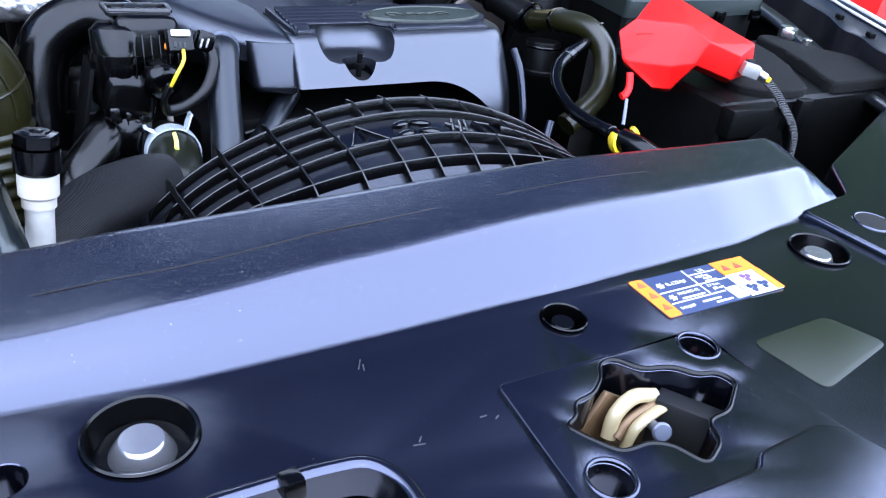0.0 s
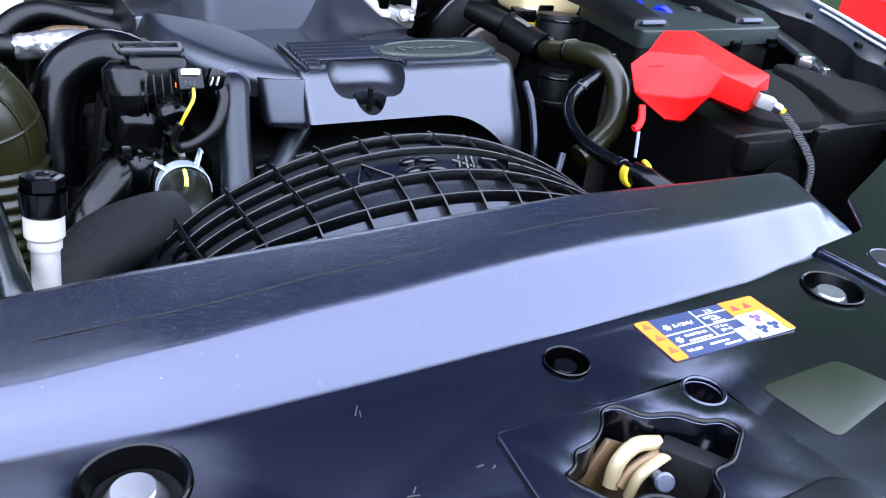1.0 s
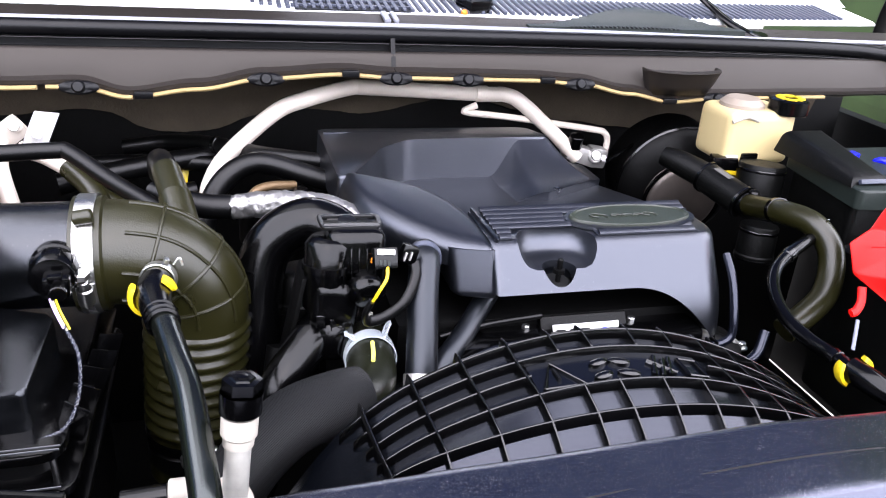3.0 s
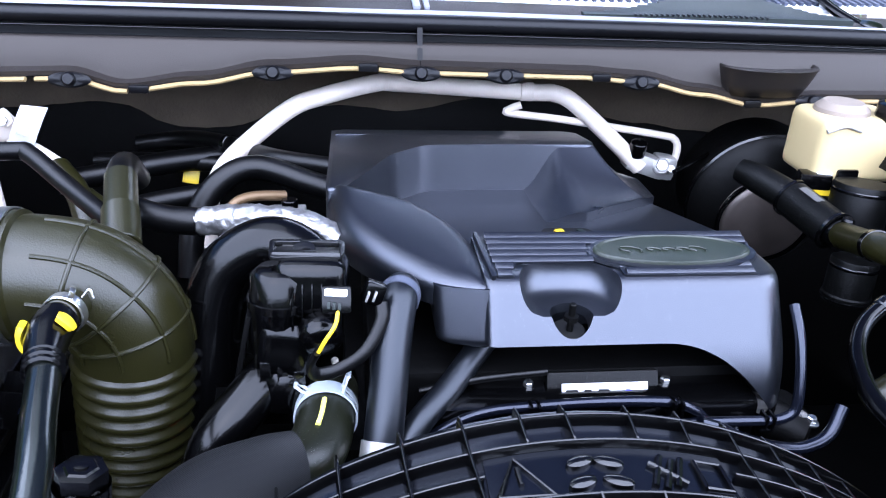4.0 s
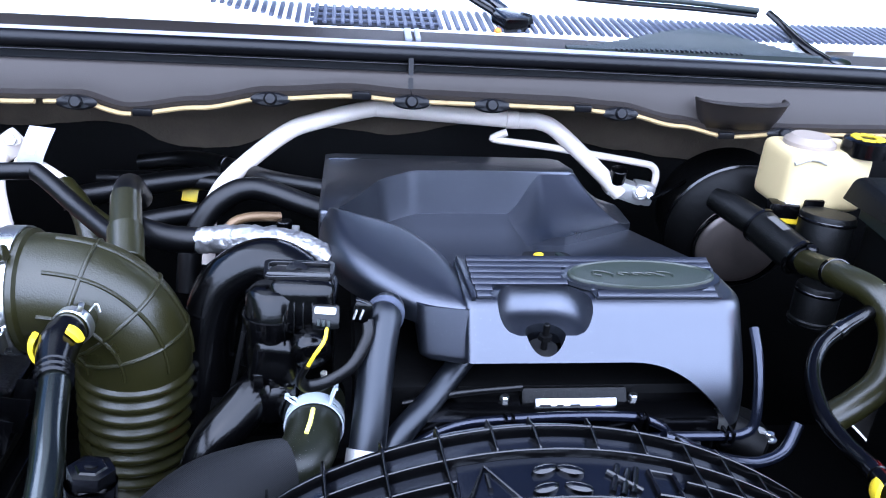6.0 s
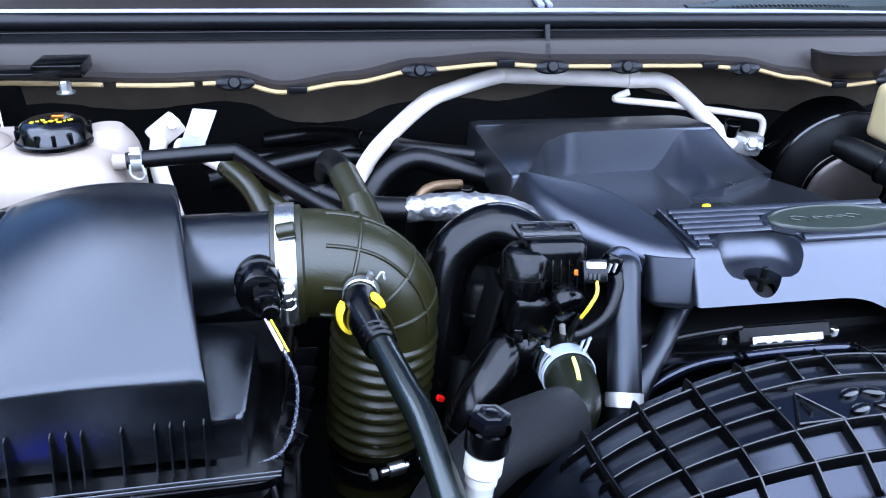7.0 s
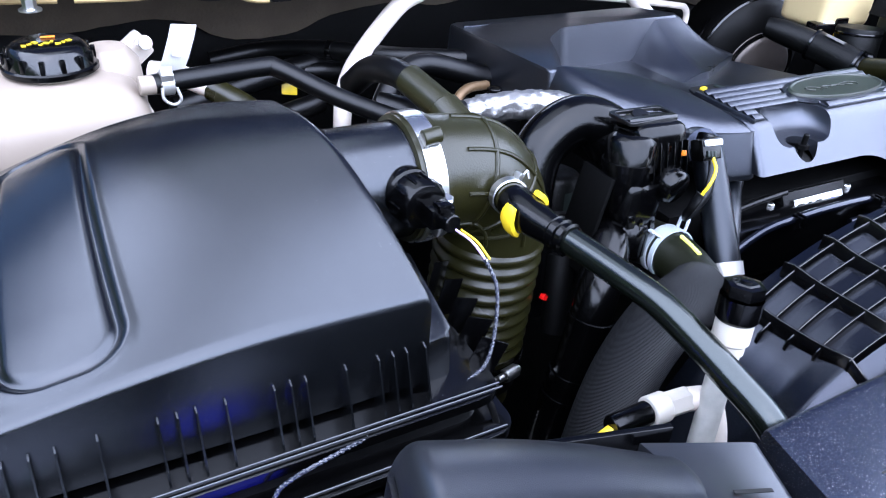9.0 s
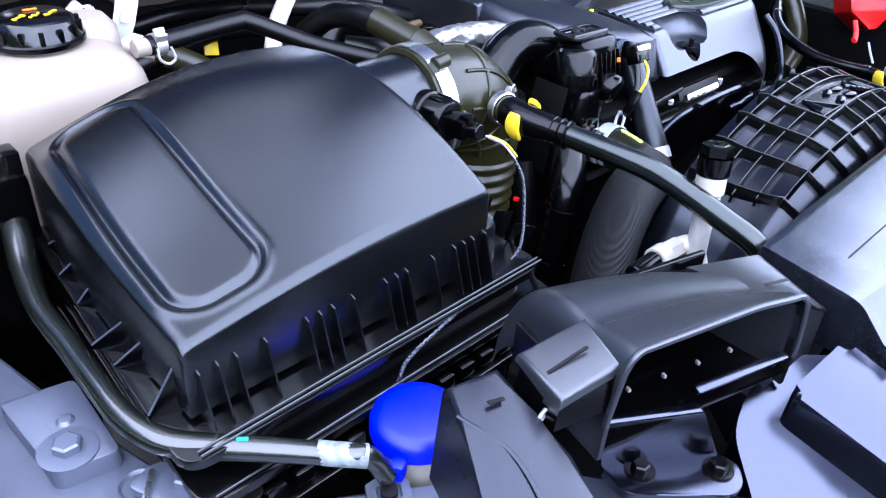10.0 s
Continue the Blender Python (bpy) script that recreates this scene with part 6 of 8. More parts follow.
# ---- valve, turbo elbow, foil pipe ----
def actuator():
    t = thing("valve_actuator", (-0.19, 0.41, 1.0), "black electric valve actuator with a grey connector", "actuator")
    part("top_plate", box((-0.183, 0.425, 1.143), (0.050, 0.030, 0.006), (-18, 0, -4), 0.003), PLASTIC, t)
    part("motor", join(box((-0.180, 0.416, 1.122), (0.052, 0.044, 0.044), (-12, 0, -4), 0.012, 4), cyl((-0.207, 0.405, 1.068), (-0.203, 0.413, 1.138), 0.021, 0.006), cyl((-0.176, 0.398, 1.100), (-0.172, 0.378, 1.094), 0.016, 0.004)), GLOSSY, t, angle=50)
    part("gearbox", join(box((-0.200, 0.402, 1.080), (0.044, 0.036, 0.046), (-8, 10, 0), 0.014, 4), cyl((-0.200, 0.400, 1.065), (-0.206, 0.395, 1.030), 0.019, 0.004)), GLOSSY, t, angle=50)
    part("cap_rim", sheet(rounded([(-0.212, 0.440), (-0.156, 0.437), (-0.157, 0.411), (-0.210, 0.409)], 0.006), [rounded([(-0.208, 0.436), (-0.160, 0.433), (-0.161, 0.415), (-0.206, 0.413)], 0.005)], 1.1480, 0.003, 0.0006), PLASTIC, t)
    part("cap_boss", lathe([(0.009, 0), (0.0085, 0.002), (0.005, 0.0026), (0, 0.0026)], (-0.186, 0.425, 1.1450), (0, -0.3, 1), 24), PLASTIC, t)
    for k in range(7):
        part("fin", box((-0.200 + 0.0068 * k, 0.3935 - 0.0005 * k, 1.116), (0.0014, 0.004, 0.034), (-14, 0, -4), 0.0004), GLOSSY, t)
    for k in range(3):
        part("clip", box((-0.214 + 0.012 * k, 0.384, 1.070 - 0.004 * k), (0.008, 0.004, 0.012), (-10, 0, 10 * k), 0.0012), DOME, t)
    part("band", lathe([(0.0215, -0.003), (0.0228, -0.003), (0.0228, 0.003), (0.0215, 0.003)], (-0.2045, 0.410, 1.112), (0.05, 0.1, 1), 30), DOME, t)
    for x, y, z in ((-0.205, 0.436, 1.1465), (-0.163, 0.434, 1.1465), (-0.184, 0.423, 1.1480)):
        part("screw", lathe([(0, 0), (0.003, 0), (0.0028, 0.0015), (0, 0.002)], (x, y, z - 0.002), seg=12), DARK, t)
    c = part("connector", box((-0.162, 0.370, 1.135), (0.020, 0.014, 0.018), (-25, 0, 0), 0.002), GLOSSY, t)
    part("lock", box((-0.1620, 0.3660, 1.1425), (0.0150, 0.010, 0.0050), (-25, 0, -8), 0.0012), PAPER, c, "white connector lock")
    part("orange_lock", box((-0.1690, 0.3850, 1.1260), (0.0040, 0.003, 0.0048), (-20, 10, 12), 0.0008), ORANGE, c, "orange locking tab")
    for k in range(3):
        part("contact", box((-0.1670 + 0.0036 * k, 0.3620, 1.1350 - 0.0006 * k), (0.0022, 0.003, 0.0050), (-25, 0, -8), 0.0005), GREYP, c, "dull slot edge")
    part("bracket", box((-0.235, 0.42, 1.06), (0.004, 0.04, 0.09), (0, 12, 0), 0.001), DARK, t)


actuator()
pipe("connector_wire", [(-0.161, 0.362, 1.131), (-0.163, 0.354, 1.124), (-0.170, 0.350, 1.114), (-0.175, 0.352, 1.103)], 0.0015, YELLOW, "thin yellow wire curving down from the connector", "wire", seg=8)
pipe("connector_cable", [(-0.175, 0.352, 1.105), (-0.180, 0.354, 1.092), (-0.176, 0.362, 1.080), (-0.160, 0.368, 1.080), (-0.142, 0.374, 1.090), (-0.131, 0.385, 1.108), (-0.131, 0.392, 1.120)], 0.0050, RUBBER, "black taped cable looping between two connectors", "cable", flat=0.55)
small = thing("small_connector", (-0.136, 0.392, 1.126), "small black electrical connector with pale edges", "connector")
part("body", box((-0.136, 0.395, 1.126), (0.015, 0.012, 0.017), (-10, 20, 0), 0.003), GLOSSY, small)
for k in range(2):
    part("lock", box((-0.1405 + 0.005 * k, 0.3872, 1.1270), (0.0016, 0.003, 0.008), (-10, 20, 0), 0.0006), CAST, small, "pale lock strip")


def turbo_elbow():
    t = thing("turbo_elbow", (-0.25, 0.45, 0.95), "glossy black plastic boost elbow", "pipe")
    part("elbow", tube([(-0.177, 0.450, 1.095), (-0.187, 0.462, 1.118), (-0.216, 0.475, 1.126), (-0.250, 0.475, 1.105), (-0.264, 0.465, 1.065), (-0.266, 0.45, 1.01), (-0.27, 0.44, 0.96)], 0.023, seg=28), GLOSSY, t)
    part("cuff", lathe([(0.023, -0.01), (0.026, -0.009), (0.026, 0.009), (0.023, 0.01)], (-0.1845, 0.4595, 1.112), (-0.5, 0.5, 0.9), 30), GLOSSY, t)


turbo_elbow()
def boost_pipe():
    t = thing("boost_pipe", (-0.26, 0.36, 0.9), "glossy black boost pipe of joined sections running down", "pipe")
    path = [(-0.205, 0.415, 1.055), (-0.228, 0.388, 1.040), (-0.252, 0.366, 1.015), (-0.266, 0.360, 0.960), (-0.286, 0.358, 0.880), (-0.30, 0.355, 0.80)]
    part("pipe", tube(path, 0.0185, seg=26), GLOSSY, t)
    for p, d in (((-0.2575, 0.362, 0.995), (-0.2, -0.05, -1)), ((-0.271, 0.360, 0.940), (-0.24, -0.03, -1)), ((-0.2765, 0.3595, 0.918), (-0.24, -0.03, -1))):
        part("joint_ring", lathe([(0.0185, -0.005), (0.0203, -0.0045), (0.0203, 0.0045), (0.0185, 0.005)], p, d, 30), GLOSSY, t)


boost_pipe()


def turbo():
    t = thing("turbocharger", (-0.225, 0.47, 1.0), "dark grey cylindrical turbocharger housing with a paler patch", "turbocharger")
    d = Vector((-0.04, -0.10, -1)).normalized()
    part("housing", lathe([(0, -0.002), (0.018, -0.002), (0.024, 0.001), (0.0265, 0.005), (0.0265, 0.030), (0.0285, 0.032), (0.0285, 0.040), (0.0265, 0.042), (0.0265, 0.075), (0.020, 0.080), (0.020, 0.11), (0, 0.11)], (-0.2196, 0.490, 1.070), d, 36), CASE, t, angle=40)
    bm = bmesh.new()
    rows = []
    s, u, _ = axes(d)
    for k in range(9):
        o = Vector((math.sin(-0.15 + 0.10 * k), -math.cos(-0.15 + 0.10 * k), 0)) * 0.0268
        rows.append([bm.verts.new(Vector((-0.2196, 0.490, 1.070)) + d * q + o) for q in (0.010, 0.029)])
    for a, b in zip(rows, rows[1:]):
        bm.faces.new((a[0], b[0], b[1], a[1]))
    part("patch", bm, GREYP, t, "paler grey patch")
    part("drain", tube([(-0.245, 0.43, 1.02), (-0.250, 0.42, 0.99), (-0.255, 0.41, 0.95)], 0.014), DARK, t)


turbo()
solo("red_connector", box((-0.2725, 0.410, 0.992), (0.007, 0.005, 0.005), (0, 30, 15), 0.001), RED, "small red plastic connector beside the bellows", "connector")


def crumpled(*a, **k):
    bm = tube(*a, **k)
    for v in bm.verts:
        v.co += noise.noise_vector(v.co * 150.0) * 0.0016 + noise.noise_vector(v.co * 380.0) * 0.0007
    return bm


solo("foil_pipe", crumpled([(-0.285, 0.553, 1.112), (-0.255, 0.552, 1.114), (-0.22, 0.545, 1.115), (-0.185, 0.535, 1.113), (-0.160, 0.52, 1.105)], 0.0135, seg=44, res=24, radii=[0.012, 0.0135, 0.0145, 0.0135, 0.012]), FOIL, "pipe wrapped in crumpled silver foil", "pipe", angle=80)
pipe("vacuum_hose", [(-0.285, 0.553, 1.112), (-0.31, 0.555, 1.113), (-0.335, 0.56, 1.118), (-0.36, 0.58, 1.12)], 0.0125, RUBBER, "black rubber hose behind the intake elbow", "hose")
pipe("vacuum_hose", [(-0.14, 0.69, 1.078), (-0.19, 0.70, 1.09), (-0.25, 0.71, 1.105), (-0.29, 0.70, 1.09), (-0.315, 0.68, 1.05), (-0.32, 0.66, 1.0)], 0.013, RUBBER, "black rubber hose beside the engine cover", "hose")


def pump():
    t = thing("fuel_pump", (-0.24, 0.62, 1.0), "dark metal pump with small pipes", "pump")
    part("body", join(box((-0.225, 0.62, 1.06), (0.07, 0.06, 0.05), bevel=0.008), cyl((-0.26, 0.61, 1.05), (-0.26, 0.60, 1.10), 0.018)), DARK, t)
    part("pipe", tube([(-0.268, 0.60, 1.085), (-0.262, 0.605, 1.105), (-0.245, 0.615, 1.110), (-0.215, 0.63, 1.105)], 0.005), BROWN, t, "bronze pipe")
    part("flange", box((-0.21, 0.62, 1.09), (0.03, 0.03, 0.008), bevel=0.002), CAST, t)
    part("cap", cyl((-0.21, 0.62, 1.09), (-0.21, 0.62, 1.105), 0.008), GLOSSY, t)


pump()


# ---- air conditioning pipes at the firewall ----
def ac_pipe():
    t = thing("ac_pipe", (0, 0.9, 1.0), "pale raw aluminium air conditioning pipe along the firewall", "pipe")
    part("pipe", tube([(-0.3194, 0.7772, 0.9807), (-0.3165, 0.7820, 1.0237), (-0.3098, 0.7916, 1.0523), (-0.2859, 0.8059, 1.0857), (-0.2239, 0.8365, 1.1316), (-0.1809, 0.8537, 1.1450), (-0.1188, 0.8766, 1.1555), (-0.0902, 0.8785, 1.1555), (0.0722, 0.8603, 1.1516), (0.1056, 0.8556, 1.1516), (0.1342, 0.8517, 1.1383), (0.1963, 0.8441, 1.0857), (0.2250, 0.8393, 1.0590)], 0.0108, seg=24, res=8), ALU, t)
    part("ferrule", cyl((0.0626, 0.8613, 1.1521), (0.0789, 0.8594, 1.1521), 0.0118), ALU, t)
    part("thin_pipe", tube([(0.0626, 0.8489, 1.1383), (0.0483, 0.8508, 1.1316), (0.0502, 0.8508, 1.1268), (0.1199, 0.8537, 1.1182), (0.2489, 0.8556, 1.0991), (0.2737, 0.8575, 1.0924), (0.2813, 0.8584, 1.0781), (0.2775, 0.8584, 1.0571), (0.2632, 0.8537, 1.0495)], 0.0048, seg=14), ALU, t, "thin aluminium pipe")
    b = part("block", join(box((0.2345, 0.8489, 1.0619), (0.055, 0.03, 0.026), (0, 18, 0), 0.006), box((0.262, 0.852, 1.0565), (0.030, 0.026, 0.032), (0, 10, 0), 0.007), cyl((0.252, 0.842, 1.060), (0.252, 0.830, 1.064), 0.011, 0.002)), CAST, t, "cast valve block")
    part("cap", cyl((0.2183, 0.8393, 1.0762), (0.2183, 0.8346, 1.0953), 0.011), GLOSSY, b)
    part("nut", cyl((0.2508, 0.8365, 1.0619), (0.2508, 0.8269, 1.0667), 0.008, seg=6), STEEL, b)
    part("nut", cyl((0.2660, 0.8393, 1.0552), (0.2660, 0.8307, 1.0600), 0.006, seg=6), STEEL, b)


ac_pipe()


def ac_fitting():
    t = thing("ac_fitting", (-0.54, 0.8, 1.05), "pale aluminium pipe fitting at the firewall", "pipe fitting")
    part("flange", join(box((-0.540, 0.80, 1.118), (0.040, 0.012, 0.030), (0, -35, 15), 0.006), cyl((-0.530, 0.795, 1.128), (-0.527, 0.785, 1.131), 0.008)), ALU, t)
    part("nut", cyl((-0.530, 0.79, 1.129), (-0.528, 0.778, 1.133), 0.007, seg=6), STEEL, t)
    part("pipe", tube([(-0.548, 0.795, 1.108), (-0.548, 0.77, 1.085), (-0.535, 0.74, 1.05), (-0.52, 0.72, 1.0)], 0.010), ALU, t)
    part("pipe", tube([(-0.525, 0.79, 1.10), (-0.50, 0.775, 1.098), (-0.47, 0.76, 1.085)], 0.011), ALU, t)


ac_fitting()


def paper_tag():
    t = thing("paper_tag", (-0.505, 0.77, 1.1), "folded white paper tag with a printed square", "tag")
    bm = bmesh.new()
    rows = []
    for k, (y, z) in enumerate(((0.772, 1.098), (0.765, 1.105), (0.763, 1.120), (0.767, 1.138), (0.773, 1.150))):
        w = 0.013
        xo = -0.512 + 0.022 * (z - 1.098) / 0.05
        rows.append([bm.verts.new((xo - w, y, z + 0.002)), bm.verts.new((xo + w, y + 0.004, z - 0.002))])
    for a, b in zip(rows, rows[1:]):
        bm.faces.new((a[0], a[1], b[1], b[0]))
    bmesh.ops.solidify(bm, geom=bm.faces, thickness=0.0006)
    part("paper", bm, PAPER, t)
    part("print_bar", box((-0.501, 0.7625, 1.127), (0.010, 0.0006, 0.010), (-12, 22, 8), 0), mat("grey print", (0.3, 0.3, 0.32), 0.6), t)


paper_tag()
for i, (pts, r, m, lb) in enumerate((
        ([(-0.30, 0.88, 1.06), (-0.38, 0.86, 1.055), (-0.46, 0.84, 1.045), (-0.50, 0.83, 1.04)], 0.014, RUBBER, "thick black heater hose at the firewall"),
        ([(-0.33, 0.82, 1.03), (-0.40, 0.80, 1.022), (-0.44, 0.77, 1.01), (-0.46, 0.74, 0.98)], 0.013, RUBBER, "thick black heater hose at the firewall"),
        ([(-0.47, 0.76, 1.085), (-0.44, 0.72, 1.07), (-0.42, 0.68, 1.04), (-0.40, 0.66, 1.0)], 0.013, OLIVE, "dark olive coolant hose"),
        ([(-0.44, 0.74, 1.06), (-0.40, 0.71, 1.04), (-0.375, 0.68, 1.0)], 0.011, OLIVE, "dark olive coolant hose"))):
    pipe("heater_hose", pts, r, m, lb, "hose", "heater hoses")
solo("yellow_tag", box((-0.352, 0.872, 1.033), (0.020, 0.003, 0.018), (-20, 10, 0), 0.001), YELLOW, "small yellow paper tag at the firewall", "tag")


def breather_top():
    t = thing("vent_hose", (-0.45, 0.62, 1.1), "thin black vent hose from the coolant tank to the intake elbow", "hose")
    part("hose", tube([(-0.548, 0.612, 1.150), (-0.52, 0.615, 1.151), (-0.455, 0.622, 1.152), (-0.44, 0.618, 1.150), (-0.40, 0.585, 1.132), (-0.365, 0.550, 1.122), (-0.345, 0.53, 1.118)], 0.0085), RUBBER, t)
    part("clip", join(lathe([(0.0088, -0.005), (0.0100, -0.005), (0.0100, 0.005), (0.0088, 0.005)], (-0.538, 0.6125, 1.150), (1, 0.05, 0), 26), box((-0.538, 0.603, 1.158), (0.010, 0.003, 0.008), (30, 0, 0), 0.001), box((-0.538, 0.606, 1.162), (0.010, 0.003, 0.008), (-10, 0, 0), 0.001), tube([(-0.532, 0.600, 1.150), (-0.530, 0.598, 1.140), (-0.536, 0.599, 1.136), (-0.543, 0.600, 1.141), (-0.543, 0.602, 1.150)], 0.0013, seg=8)), CAST, t, "pale spring clip")
    part("tee", tube([(-0.344, 0.548, 1.152), (-0.349, 0.575, 1.152), (-0.355, 0.612, 1.142), (-0.358, 0.65, 1.115)], 0.0125), RUBBER, t)


breather_top()


def heater_hoses():
    """Two black hoses that run along the firewall behind the engine."""
    t = thing("heater_hose", (-0.38, 0.87, 1.04), "black heater hose with a white printed band along the firewall", "hose", "heater hoses")
    part("hose", tube([(-0.47, 0.892, 1.046), (-0.42, 0.882, 1.050), (-0.377, 0.874, 1.052), (-0.33, 0.866, 1.054), (-0.29, 0.862, 1.050)], 0.0115, seg=20), RUBBER, t)
    part("print_band", lathe([(0.0116, -0.015), (0.0120, -0.0145), (0.0120, 0.0145), (0.0116, 0.015)], (-0.377, 0.874, 1.052), (1, -0.17, 0.04), 24), GLOSSY, t)
    for k in range(4):
        part("print_bar", box((-0.387 + 0.0068 * k, 0.8655 - 0.0012 * k, 1.0606), (0.0045, 0.0012, 0.0040), (-45, 0, -10), 0.0003), PAPER, t, "illegible white print")
    t = thing("heater_hose", (-0.30, 0.86, 1.06), "plain black heater hose bending behind the engine cover", "hose", "heater hoses")
    part("hose", tube([(-0.43, 0.945, 1.052), (-0.366, 0.930, 1.064), (-0.31, 0.872, 1.078), (-0.24, 0.788, 1.0885), (-0.17, 0.752, 1.090)], 0.0110, seg=20), RUBBER, t)
    part("end_band", lathe([(0.0112, -0.004), (0.0122, -0.0035), (0.0122, 0.0035), (0.0112, 0.004)], (-0.300, 0.860, 1.0800), (0.65, -0.75, 0.1), 24), DOME, t)


heater_hoses()


# ---- coolant tank ----
def coolant_tank():
    t = thing("coolant_tank", (-0.64, 0.66, 0.95), "cloudy white plastic coolant expansion tank with a black cap", "coolant tank")
    bm = box((-0.665, 0.665, 1.055), (0.23, 0.16, 0.20), bevel=0.045, seg=6)
    part("body", bm, TANK, t, angle=60)
    for x, y, r in ((-0.70, 0.66, 0.040), (-0.575, 0.67, 0.028)):
        part("bulge", lathe([(0, 0.02), (r * 0.6, 0.017), (r * 0.92, 0.006), (r, -0.02), (r, -0.10)][::-1], (x, y, 1.150), seg=28), TANK, t)
    part("neck", cyl((-0.620, 0.655, 1.145), (-0.620, 0.655, 1.163), 0.030), TANK, t)
    cap = part("cap", lathe([(0, 0.021), (0.026, 0.021), (0.030, 0.018), (0.032, 0.012), (0.036, 0.004), (0.036, 0)][::-1], (-0.620, 0.655, 1.158), seg=44), DOME, t, "black ribbed pressure cap", angle=40)
    for k in range(14):
        a = radians(360 * k / 14)
        part("grip_rib", box((-0.620 + 0.0335 * math.cos(a), 0.655 + 0.0335 * math.sin(a), 1.167), (0.004, 0.004, 0.014), (0, 0, 360 * k / 14), 0.0012), GLOSSY, cap)
    part("cap_rim", lathe([(0.0345, 0), (0.037, 0.001), (0.037, 0.005), (0.0345, 0.007)], (-0.620, 0.655, 1.157), seg=40), GLOSSY, cap)
    for k in range(9):
        part("cap_print", box((-0.637 + 0.0042 * k, 0.648 + 0.0035 * (k % 3), 1.1795), (0.0034, 0.0022 if k % 2 else 0.0045, 0.0008), (0, 0, 15 * k), 0.0002), YELLOW, cap, "yellow printed warning mark")
    part("cap_print", box((-0.618, 0.668, 1.1795), (0.011, 0.004, 0.0008), bevel=0.0003), ORANGE, cap, "orange printed warning mark")
    part("spout", cyl((-0.56, 0.612, 1.150), (-0.542, 0.612, 1.150), 0.008), TANK, t)
    part("fluid", box((-0.620, 0.665, 1.025), (0.1408, 0.1608, 0.140), bevel=0.0455, seg=6), COOLANT, t, "orange coolant showing through", angle=60)


coolant_tank()
solo("relay_box", join(box((-0.745, 0.565, 1.04), (0.125, 0.05, 0.125), bevel=0.008), box((-0.690, 0.556, 1.098), (0.012, 0.02, 0.04), bevel=0.002)), GLOSSY, "black plastic box in front of the coolant tank", "box")


def tank_bracket():
    t = thing("cowl_bracket", (-0.63, 0.75, 1.18), "black sheet metal bracket with a bolt", "bracket")
    part("plate", box((-0.63, 0.76, 1.206), (0.05, 0.05, 0.014), bevel=0.002), GLOSSY, t)
    bolt((-0.625, 0.738, 1.183), 0.006, t, h=0.012)
    part("rail", box((-0.72, 0.77, 1.198), (0.20, 0.04, 0.006), bevel=0.002), GLOSSY, t)


tank_bracket()


